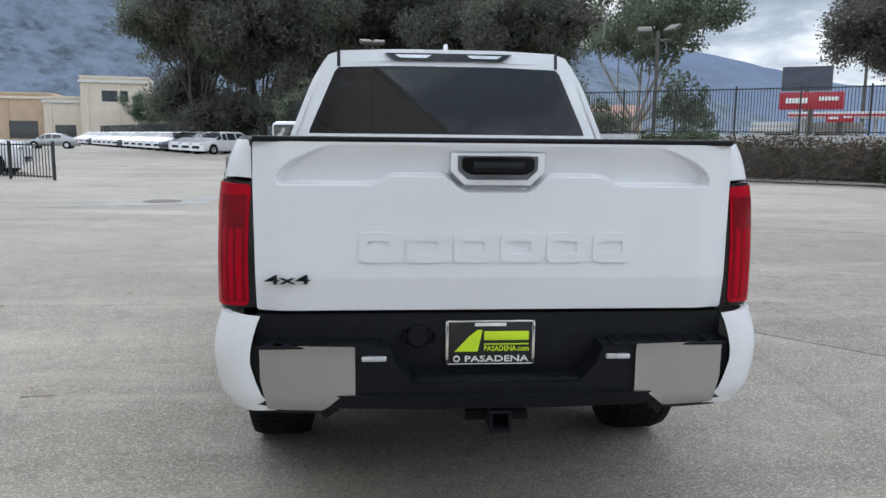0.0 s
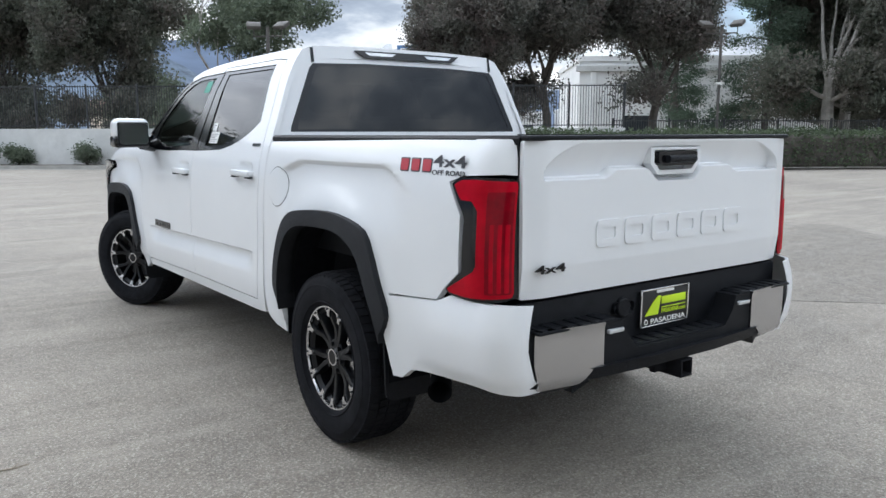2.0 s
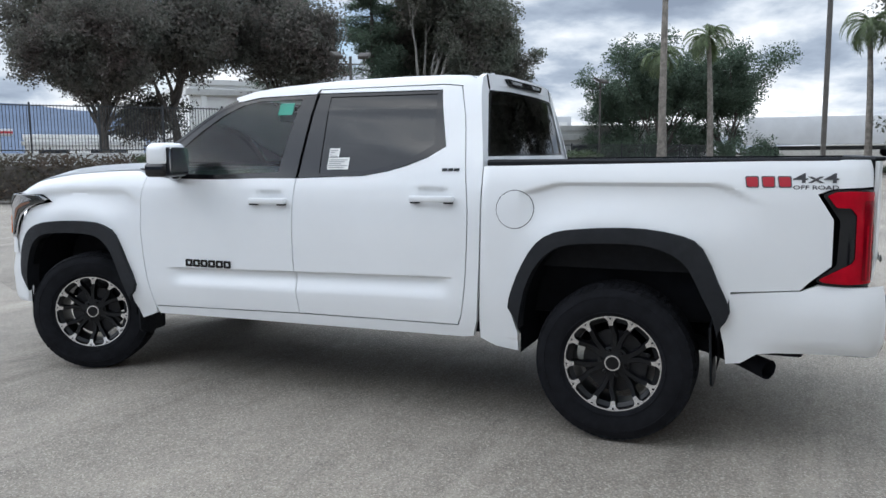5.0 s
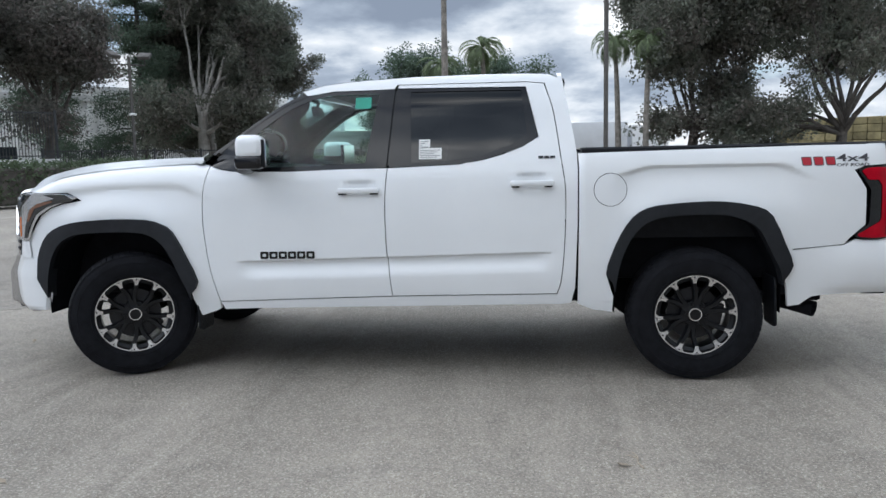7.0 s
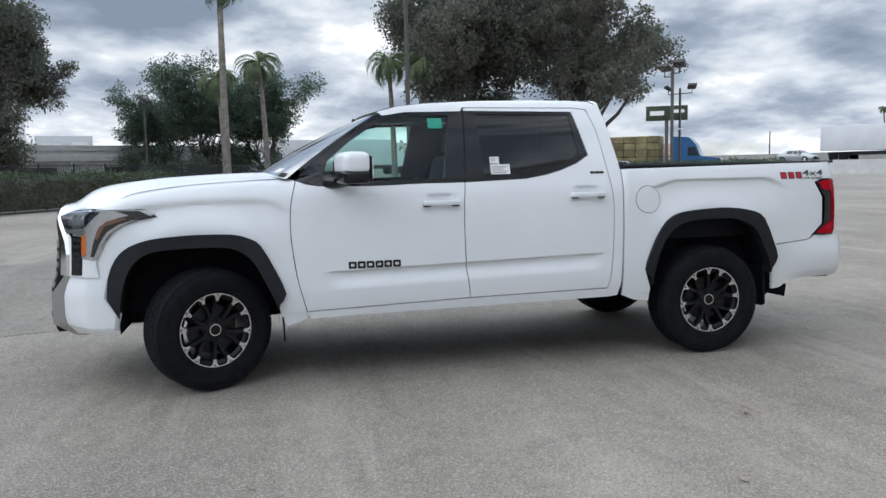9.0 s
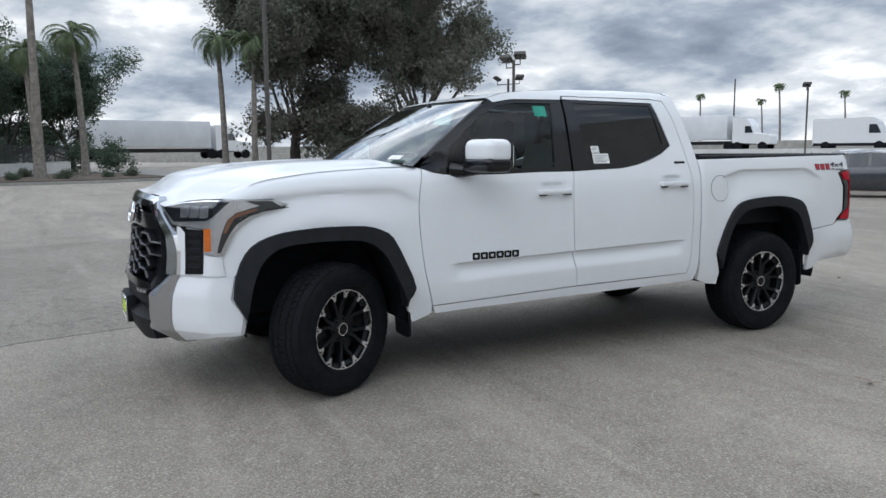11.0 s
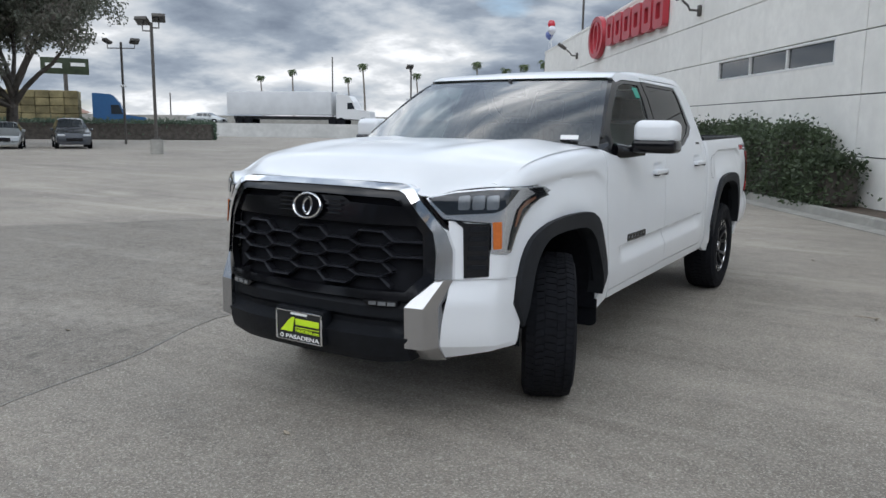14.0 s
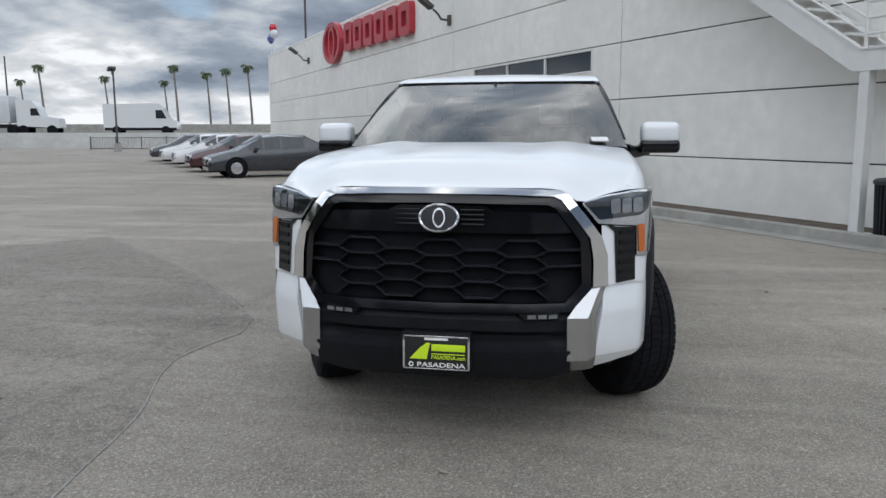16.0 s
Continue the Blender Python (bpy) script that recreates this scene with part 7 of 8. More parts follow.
def fence(name, label, pts, z0, z1, gap=0.115, post=2.4):
    t = thing(name, label, "fence")
    pick = bmesh.new()
    for (xa, ya), (xb, yb) in zip(pts, pts[1:]):
        a, c = Vector((xa, ya, 0)), Vector((xb, yb, 0))
        L = (c - a).length
        turn = math.degrees(math.atan2(yb - ya, xb - xa))
        m = Matrix.Translation(a) @ pose(0, 0, 0, 0, 0, turn)
        for z in (z0 + 0.12, z1 - 0.06):
            b = bmesh.new()
            box(b, 0, L, -0.02, 0.02, z - 0.02, z + 0.02, 0, m)
            part("rail", b, M["iron"], t, smooth=False)
        n = max(1, round(L / post))
        for k in range(n + 1):
            b = bmesh.new()
            box(b, k * L / n - 0.035, k * L / n + 0.035, -0.035, 0.035, z0, z1 + 0.06, 0.004, m, 1)
            part("post", b, M["iron"], t, smooth=False)
        for k in range(int(L / gap)):
            x = (k + 0.5) * gap
            vs = [pick.verts.new(m @ Vector((x + p, q, z))) for z in (z0 + 0.05, z1) for p, q in ((-0.011, -0.011), (0.011, -0.011), (0.011, 0.011), (-0.011, 0.011))]
            for i in range(4):
                j = (i + 1) % 4
                pick.faces.new((vs[i], vs[j], vs[4 + j], vs[4 + i]))
    part("picket_infill", pick, M["iron"], t, smooth=False)["kind"] = "stuff"
    return t


fence("iron_fence", "black iron picket fence on the white retaining wall", [(23.6, 19.6), (12.0, 28.2), (3.0, 35.0), (-3.0, 40.2), (-6.4, 44.6)], 1.68, 3.55)
fence("iron_fence", "lower black iron fence behind the hedge", [(23.8, 20.4), (33.0, 15.4), (48.0, 7.6), (56.0, 4.0)], 0.95, 2.05)
fence("iron_fence", "short black iron barrier beside a parked pickup", [(-10.5, 21.1), (-15.5, 23.4)], 0.0, 1.15, 0.13, 1.6)
fence("mesh_fence", "dark green screened fence behind a row of cars", [(-13.0, 62.5), (-41.0, 113.0)], 0.0, 2.6, 0.16, 3.0)
fence("iron_fence", "low black railing at the lot's end", [(43.5, -55.0), (33.0, -58.5)], 0.0, 1.15, 0.14, 2.4)


# ---- lamp posts ----
def lamp_post(x, y, h, turn, heads, base=True, cams=False, label="tall lamp post with square floodlights"):
    t = thing("lamp_post", label, "lamp post", "lot lamp posts", pose(x, y, 0, 0, 0, turn))
    b = bmesh.new()
    box(b, -0.065, 0.065, -0.065, 0.065, 0.0, h, 0.012)
    part("pole", b, M["pole"], t, smooth=False)
    if base:
        b = bmesh.new()
        lathe(b, [(0.30, 0), (0.30, 0.66), (0.28, 0.70), (0, 0.70)], 20)
        part("concrete_base", b, M["concrete"], t)
        b = bmesh.new()
        box(b, -0.15, 0.15, -0.15, 0.15, 0.70, 0.78, 0.02)
        part("base_plate", b, M["pole"], t)
    for px, pz, yaw, tilt in heads:
        b = bmesh.new()
        tube(b, [(0, 0, h - 0.4 + pz), (px, 0, h - 0.4 + pz), (px, 0, h - 0.1 + pz)], 0.035, 7)
        part("arm", b, M["pole"], t)
        b = bmesh.new()
        box(b, -0.30, 0.30, -0.26, 0.26, -0.09, 0.09, 0.03, pose(px, 0, h + 0.06 + pz) @ pose(0, 0, 0, tilt, 0, yaw))
        hd = part("floodlight", b, M["pole"], t)
        b = bmesh.new()
        box(b, -0.25, 0.25, -0.21, 0.21, -0.10, -0.085, 0.0, pose(px, 0, h + 0.06 + pz) @ pose(0, 0, 0, tilt, 0, yaw))
        part("lens", b, M["dark_glass"], hd, smooth=False)
    if cams:
        for k in range(3):
            b = bmesh.new()
            box(b, -0.06, 0.06, -0.05, 0.20, -0.06, 0.06, 0.02, pose(0, 0, h * 0.58) @ pose(0, 0, 0, -10, 0, k * 120))
            part("camera_box", b, M["white_steel"], t)


lamp_post(11.6, 29.6, 6.1, -40, [(-0.62, 0, 20, 30), (0.62, 0, 160, -30)], False)
lamp_post(31.7, 20.56, 6.75, -50, [(-0.75, 0, 30, 30), (0.75, 0, 150, -30)], False, True)
lamp_post(22.9, -2.0, 11.5, 20, [(-0.5, 0, 0, 30), (0.5, 0, 180, -30)], True)
lamp_post(29.3, -16.6, 6.2, 40, [(-0.35, 0.15, 10, 28), (0.40, 0, 170, -28)], True)
lamp_post(45.0, -26.0, 6.9, 30, [(-0.95, 0, 40, 30), (0.95, 0, 140, -30)], False, True)
lamp_post(54.3, 12.0, 6.9, -10, [(-0.7, 0, 30, 30), (0.7, 0, 150, -30)], False)
lamp_post(-0.8, 37.8, 6.3, 10, [(-0.35, 0, 10, 20), (0.35, 0, 170, -20)], False)
lamp_post(36.6, -48.6, 6.5, 40, [(0.1, 0, 10, 28)], True)
for x, y, h in ((67.9, -74.7, 10.6), (96.0, -70.0, 6.0)):
    t = thing("flag_pole", "bare slim pole beside the freeway", "pole", "", pose(x, y, 0))
    b = bmesh.new()
    tube(b, [(0, 0, 0), (0, 0, h)], [0.12, 0.08], 8)
    part("shaft", b, M["pole"], t)
b = bmesh.new()
t = thing("flag_pole", "dark slim pole behind the roof edge", "pole", "", WALL @ pose(-36.5, 2.0, 0))
tube(b, [(0, 0, 0), (0, 0, 11.5)], 0.07, 8)
part("shaft", b, M["pole"], t)
for k, (mt, x, z) in enumerate((("balloon_red", 0, 8.15), ("balloon_white", 0.25, 7.75), ("balloon_blue", -0.75, 7.55))):
    t = thing("balloon", "round balloon on a string above the roof edge", "balloon", "balloons", WALL @ pose(-38.2 + x, 0.3, 0))
    b = bmesh.new()
    lathe(b, [(0, z + 0.30), (0.16, z + 0.25), (0.25, z + 0.10), (0.25, z - 0.05), (0.15, z - 0.22), (0.03, z - 0.30), (0, z - 0.30)], 16)
    part("bulb", b, M[mt], t)
    b = bmesh.new()
    tube(b, [(0, 0, TOP), (0.03, 0, z - 0.3)], 0.012, 5)
    part("string", b, M["white_steel"], t)


# ---- vehicles ----
def car(name, label, paint_m, kind="sedan"):
    """A parked car, nose towards +y, wheels on z = 0."""
    t = thing(name, label, "car")
    if kind == "sedan":
        L, W, ys = 4.7, 0.90, [-2.35, -2.30, -2.0, -1.55, -0.95, -0.1, 0.5, 1.05, 1.45, 2.0, 2.28, 2.35]
        belt = [0.62, 0.90, 0.98, 1.00, 0.97, 0.94, 0.93, 0.92, 0.86, 0.74, 0.66, 0.50]
        roof = [0.62, 0.91, 1.00, 1.10, 1.40, 1.45, 1.40, 1.10, 0.90, 0.78, 0.68, 0.50]
        glass_i = range(3, 7)
    elif kind == "suv":
        L, W, ys = 4.65, 0.93, [-2.32, -2.28, -2.1, -1.7, -0.9, 0.0, 0.45, 1.05, 1.4, 1.95, 2.25, 2.32]
        belt = [0.70, 1.02, 1.06, 1.06, 1.04, 1.02, 1.01, 1.02, 1.00, 0.90, 0.80, 0.60]
        roof = [0.70, 1.10, 1.45, 1.66, 1.70, 1.69, 1.62, 1.20, 1.05, 0.95, 0.84, 0.60]
        glass_i = range(2, 7)
    else:
        L, W, ys = 5.8, 0.98, [-2.95, -2.93, -2.0, -0.95, -0.90, -0.6, 0.3, 0.9, 1.5, 2.3, 2.72, 2.80]
        belt = [1.10, 1.20, 1.20, 1.20, 1.21, 1.20, 1.18, 1.17, 1.18, 1.10, 0.95, 0.7]
        roof = [1.11, 1.21, 1.21, 1.21, 1.70, 1.82, 1.82, 1.70, 1.24, 1.16, 1.0, 0.7]
        glass_i = range(4, 8)
    rows = []
    for k, y in enumerate(ys):
        e = 0.86 if k in (0, len(ys) - 1) else (0.95 if k in (1, len(ys) - 2) else 1.0)
        w, bz, rz = W * e, belt[k], roof[k]
        inn = min(1.0, (rz - bz) / 0.5)
        prof = [(w * 0.90, 0.24), (w, 0.42), (w, bz * 0.72), (w * 0.96, bz)]
        prof += [(w * lerp(0.95, 0.70, inn), lerp(bz, rz, 0.88)), (w * lerp(0.6, 0.55, inn), rz + 0.008), (0, rz + 0.02)]
        rows.append(prof)
    body, glas = bmesh.new(), {}
    for k in range(len(ys) - 1):
        for s in (-1, 1):
            for i in range(6):
                q = [Vector((s * rows[a][c][0], ys[a], rows[a][c][1])) for a, c in ((k, i), (k + 1, i), (k + 1, i + 1), (k, i + 1))]
                body.faces.new([body.verts.new(v) for v in q])
                side_pane = i == 3 and k in glass_i and roof[k] - belt[k] > 0.25 and roof[k + 1] - belt[k + 1] > 0.12
                screen = i in (4, 5) and k in glass_i and abs(roof[k] - roof[k + 1]) > 0.17
                if side_pane or screen:
                    ctr = sum(q, Vector()) / 4
                    nn = (q[1] - q[0]).cross(q[3] - q[0]).normalized() * (1 if s < 0 else -1)
                    if nn.dot(ctr - Vector((0, ctr.y, 0.8))) < 0:
                        nn = -nn
                    key = ("side_window", k, s) if side_pane else ("windscreen" if k > 5 else "rear_screen", k)
                    g = glas.setdefault(key, None) or bmesh.new()
                    glas[key] = g
                    g.faces.new([g.verts.new(ctr + (v - ctr) * (0.88 if side_pane else 0.97) + nn * 0.012) for v in q])
    for ring, z in ((rows[0], ys[0]), (rows[-1], ys[-1])):
        body.faces.new([body.verts.new((x, z, h)) for x, h in ring[:-1]] + [body.verts.new((-x, z, h)) for x, h in ring[:-1][::-1]])
    body.faces.new([body.verts.new(v) for v in ((-W * 0.9, ys[0] + 0.1, 0.24), (W * 0.9, ys[0] + 0.1, 0.24), (W * 0.9, ys[-1] - 0.1, 0.24), (-W * 0.9, ys[-1] - 0.1, 0.24))])
    bmesh.ops.remove_doubles(body, verts=body.verts, dist=1e-4)
    bmesh.ops.recalc_face_normals(body, faces=body.faces[:])
    part("body", body, paint_m, t)
    for nm, panes in sorted(glas.items(), key=lambda q: str(q[0])):
        part(nm[0], panes, M["dark_glass"], t, smooth=False)
    r = 0.33 if kind == "sedan" else 0.37
    for y in (ys[0] + 0.95, ys[-1] - 0.90):
        for s in (-1, 1):
            b = bmesh.new()
            lathe(b, [(r + 0.05, 0.005), (0, 0.005)], 20, pose(s * (W + 0.004), y, r, 0, 90 * s))
            part("wheel_arch", b, M["liner"], t)
            b = bmesh.new()
            lathe(b, [(0.0, 0.0), (r * 0.6, 0.0), (r * 0.66, 0.03), (r * 0.93, 0.03), (r, 0.0), (r, -0.18), (0, -0.18)], 24, pose(s * (W - 0.005), y, r, 0, 90 * s))
            wh = part("wheel", b, M["rubber"], t)
            b = bmesh.new()
            lathe(b, [(0, 0.028), (r * 0.2, 0.028), (r * 0.58, 0.012), (r * 0.62, 0.028), (r * 0.64, 0.0)], 10, pose(s * (W - 0.003), y, r, 0, 90 * s))
            part("rim", b, M["machined"], wh)
    for s in (-1, 1):
        b = bmesh.new()
        box(b, s * (W * 0.70) - 0.2, s * (W * 0.70) + 0.2, ys[-1] - 0.16, ys[-1] - 0.02, belt[-2] - 0.10, belt[-2] + 0.01, 0.03)
        part("headlight", b, M["clear_lens"], t)
        b = bmesh.new()
        box(b, s * (W * 0.76) - 0.14, s * (W * 0.76) + 0.14, ys[0] - 0.01, ys[0] + 0.09, belt[1] - 0.20, belt[1] - 0.04, 0.02)
        part("tail_light", b, M["red_lens"], t)
        b = bmesh.new()
        box(b, s * (W + 0.09) - 0.09, s * (W + 0.09) + 0.09, 0.72, 0.86, belt[6] - 0.02, belt[6] + 0.12, 0.03)
        part("door_mirror", b, paint_m, t)
    b = bmesh.new()
    box(b, -W * 0.45, W * 0.45, ys[-1] - 0.06, ys[-1] + 0.012, 0.42, 0.62, 0.02)
    part("grille", b, M["gloss_black"], t)
    return t


white_suv = car("parked_suv", "white compact SUV in a long row of parked stock", M["car_white"], "suv")
tagged(white_suv, group="row of parked stock cars")
for k in range(20):
    x, y = -12.8 - k * 1.5, 57.5 + k * 2.75
    m = pose(x, y, 0, 0, 0, 142 + (k * 7 % 5))
    if k == 0:
        white_suv.matrix_basis = m
    elif k % 6 != 3:
        copy_thing(white_suv, m)
dark_suv = car("parked_suv", "dark SUV in a row of parked cars", M["car_dark"], "suv")
dark_suv.matrix_basis = pose(-12.8 - 4.5, 57.5 + 3 * 2.75, 0, 0, 0, 143)
for k in (9, 15):
    copy_thing(dark_suv, pose(-12.8 - k * 1.5, 57.5 + k * 2.75, 0, 0, 0, 143))
copy_thing(dark_suv, pose(-39.5, 112.0, 0, 0, 0, 178))
copy_thing(dark_suv, pose(39.9, -18.8, 0, 0, 0, 62))
copy_thing(dark_suv, pose(28.0, -77.0, 1.35, 0, 0, 111))
copy_thing(white_suv, pose(-30.0, 110.0, 0, 0, 0, 178))
dark_sedan = car("parked_sedan", "dark grey sedan parked before the building", M["car_dark"], "sedan")
dark_sedan.matrix_basis = pose(10.2, -17.6, 0, 0, 0, -55)
copy_thing(dark_sedan, pose(20.6, -31.4, 0, 0, 0, -55))
maroon = car("parked_sedan", "maroon sedan parked before the building", M["car_maroon"], "sedan")
maroon.matrix_basis = pose(12.8, -21.1, 0, 0, 0, -54)
white_sedan = car("parked_sedan", "white sedan parked before the building", M["car_white"], "sedan")
white_sedan.matrix_basis = pose(15.4, -24.6, 0, 0, 0, -56)
copy_thing(white_sedan, pose(18.0, -28.0, 0, 0, 0, -55))
silver = car("parked_sedan", "silver sedan parked beside a hedge", M["car_silver"], "sedan")
silver.matrix_basis = pose(41.6, -15.9, 0, 0, 0, 58)
copy_thing(silver, pose(74.0, -58.0, 1.35, 0, 0, 111))
copy_thing(silver, pose(-32.0, 74.0, 0, 0, 0, 100))
pick = car("parked_pickup", "dark pickup truck parked by the far kerb", M["car_dark"], "pickup")
pick.matrix_basis = pose(-6.2, 45.2, 0, 0, 0, -80)
wpick = car("parked_pickup", "white pickup truck behind a short barrier", M["car_white"], "pickup")
wpick.matrix_basis = pose(-15.9, 25.0, 0, 0, 0, -82)
copy_thing(wpick, pose(-36.0, 106.0, 0, 0, 0, 178))
copy_thing(wpick, pose(83.0, 8.0, 0.9, 0, 0, 180))


def van(m):
    t = thing("cargo_van", "white high-roof cargo van on the freeway", "van", "", m)
    b = bmesh.new()
    prism(b, rounded([(-2.9, 0.35), (-2.9, 2.55), (1.3, 2.62), (1.75, 2.3), (2.2, 1.35), (2.85, 1.1), (2.9, 0.4)], 0.15), lambda u, v, w: (w - 1.0, u, v), 2.0)
    part("body", b, M["car_white"], t, smooth=False)
    for s in (-1, 1):
        b = bmesh.new()
        prism(b, [(1.2, 1.35), (2.05, 1.35), (1.72, 2.05), (1.2, 2.05)], lambda u, v, w: (s * (1.0 + w), u, v), 0.02)
        part("side_window", b, M["dark_glass"], t, smooth=False)
        for y in (-1.9, 1.95):
            b = bmesh.new()
            lathe(b, [(0, 0), (0.22, 0), (0.24, 0.03), (0.36, 0.0), (0.36, -0.2)], 20, pose(s * 1.005, y, 0.36, 0, 90 * s))
            part("wheel", b, M["rubber"], t)
    b = bmesh.new()
    box(b, -1.01, 1.01, -2.85, 2.8, 0.35, 0.58, 0.02)
    part("lower_trim", b, M["black_plastic"], t)


def semi(m, cab_m, label, load="box"):
    t = thing("semi_truck", label, "truck", "", m)
    b = bmesh.new()
    if load == "box":
        box(b, -1.28, 1.28, -15.5, -2.0, 1.25, 4.05, 0.05)
        part("trailer", b, M["trailer"], t)
    else:
        for i in range(12):
            for j in range(4):
                for k in range(2):
                    box(b, -1.25 + k * 1.26, -0.01 + k * 1.26, -15.0 + i * 1.05, -13.98 + i * 1.05, 1.35 + j * 0.62, 1.95 + j * 0.62, 0.05, None, 1)
        part("hay_load", b, M["hay"], t, "stacked hay bales", smooth=False)["kind"] = "stuff"
        b = bmesh.new()
        box(b, -1.25, 1.25, -15.2, -2.2, 1.1, 1.34, 0.02)
        part("trailer", b, M["iron"], t)
    b = bmesh.new()
    prism(b, rounded([(-1.4, 0.9), (-1.4, 3.7), (0.1, 3.6), (0.7, 2.9), (1.05, 1.95), (2.7, 1.75), (2.85, 0.7)], 0.15), lambda u, v, w: (w - 1.15, u, v), 2.3)
    cab_o = part("cab", b, cab_m, t, smooth=False)
    for s in (-1, 1):
        b = bmesh.new()
        prism(b, [(0.0, 2.0), (0.9, 2.0), (0.62, 2.75), (0.0, 2.75)], lambda u, v, w: (s * (1.15 + w), u, v), 0.02)
        part("side_window", b, M["dark_glass"], cab_o, smooth=False)
    for y in (-14.0, -12.8, -1.9, -0.8, 2.0):
        for s in (-1, 1):
            b = bmesh.new()
            lathe(b, [(0, 0), (0.28, 0), (0.30, 0.03), (0.5, 0.0), (0.5, -0.3)], 20, pose(s * 1.2, y, 0.5, 0, 90 * s))
            part("wheel", b, M["rubber"], t)
    b = bmesh.new()
    box(b, -0.5, 0.5, -15.0, 2.4, 0.7, 1.1, 0.02)
    part("chassis", b, M["iron"], t)


van(pose(47.4, -70.0, 1.35, 0, 0, 111) @ Matrix.Diagonal((1.15, 1.32, 1.28, 1)))
semi(pose(84.0, -12.5, 0.9, 0, 0, 190), M["car_white"], "white semi truck with a long white box trailer")
semi(pose(63.0, -37.4, 0.0, 0, 0, 142) @ Matrix.Diagonal((1.12, 1.12, 1.12, 1)), M["car_blue"], "blue truck towing a trailer of stacked hay bales", "hay")
semi(pose(57.5, -65.8, 1.35, 0, 0, 111), M["car_white"], "white box trailer passing on the freeway")

# ---- freeway, its barriers ----
FW = [(160.0, 20.0), (110.0, -28.0), (84.0, -45.0), (44.0, -60.5), (0.0, -76.0), (-60.0, -100.0)]
along("road_freeway", FW, -22.0, -4.0, 0.0, 1.35, M["concrete"], "raised concrete freeway")
along("wall_freeway_near", [(110.0, -28.0), (84.0, -45.0), (44.0, -60.5), (0.0, -76.0)], -4.0, -3.7, 0.0, 1.55, M["white_wall"], "pale freeway barrier wall")
along("wall_freeway_far", FW, -22.3, -22.0, 0.0, 2.6, M["concrete"], "far concrete freeway barrier")

# ---- island beds with palms, driveway ----
b = bmesh.new()
prism(b, rounded([(36.5, 10.0), (37.6, 3.0), (41.0, -1.2), (52.0, 0.5), (54.0, 10.0)], 1.0), lambda u, v, w: (u, v, w), 0.15)
setting("planter_island", b, M["concrete"], "kerbed island bed")
b = bmesh.new()
prism(b, rounded([(36.75, 9.8), (37.85, 3.1), (41.1, -0.9), (51.8, 0.7), (53.8, 9.8)], 1.0), lambda u, v, w: (u, v, 0.15 + w), 0.05)
setting("planter_soil_island", b, M["soil"], "brown soil with small shrubs")
b = bmesh.new()
prism(b, rounded([(43.0, -5.0), (44.0, -11.0), (54.0, -14.0), (56.0, -4.0)], 0.8), lambda u, v, w: (u, v, w), 0.15)
setting("planter_island_second", b, M["concrete"], "kerbed island bed")
b = bmesh.new()
prism(b, rounded([(43.3, -5.2), (44.2, -10.8), (53.8, -13.7), (55.7, -4.3)], 0.8), lambda u, v, w: (u, v, 0.15 + w), 0.05)
setting("planter_soil_second", b, M["soil"], "brown soil with small shrubs")
b = bmesh.new()
prism(b, [(41.2, -1.4), (43.0, -4.8), (70.0, -4.0), (70.0, 3.0), (52.0, 0.2)], lambda u, v, w: (u, v, 0.004 + w), 0.02)
setting("driveway", b, M["old_concrete"], "pale concrete driveway")

# ---- monument sign, roadside signs ----

def road_sign(x, y, turn, w, h, z, face, label):
    t = thing("roadside_sign", label, "sign", "", pose(x, y, 0, 0, 0, turn))
    b = bmesh.new()
    tube(b, [(0, 0, 0), (0, 0, z)], 0.25, 10)
    part("pole", b, M["pole"], t)
    b = bmesh.new()
    box(b, -w / 2, w / 2, -0.25, 0.25, z, z + h, 0.05)
    part("board", b, face, t)
    b = bmesh.new()
    if face is M["pole"]:
        box(b, -w * 0.47, w * 0.47, -0.27, -0.25, z + h * 0.04, z + h * 0.96)
        part("panel", b, M["billboard"], t, smooth=False)
        return
    box(b, -w * 0.40, -w * 0.06, -0.27, -0.25, z + h * 0.36, z + h * 0.66)
    part("print_bar", b, M["paper"], t, smooth=False)
    b = bmesh.new()
    box(b, w * 0.12, w * 0.42, -0.27, -0.25, z + h * 0.50, z + h * 0.72)
    part("print_bar", b, M["paper"], t, smooth=False)


road_sign(81.0, 122.0, -35, 6.0, 1.6, 16.4, M["car_blue"], "blue sign board on a tall pole")
road_sign(58.7, 100.7, -33, 6.4, 3.3, 8.4, M["pole"], "dark billboard seen from behind")
road_sign(46.8, 78.5, -33, 6.4, 1.9, 4.9, M["sign_red"], "small red sign board on a pole")
road_sign(46.5, 72.4, -33, 2.6, 0.85, 3.4, M["sign_red"], "low red sign board on a pole")
road_sign(136.0, -46.0, 108, 6.5, 6.0, 2.6, M["pole"], "dark brown billboard with pale lettering")
road_sign(84.0, 24.6, -75, 5.6, 2.4, 3.4, M["trailer"], "pale billboard seen from behind")
road_sign(91.0, -50.3, -120, 5.5, 2.0, 7.4, M["leaf_hedge"], "green shop sign on a pole")

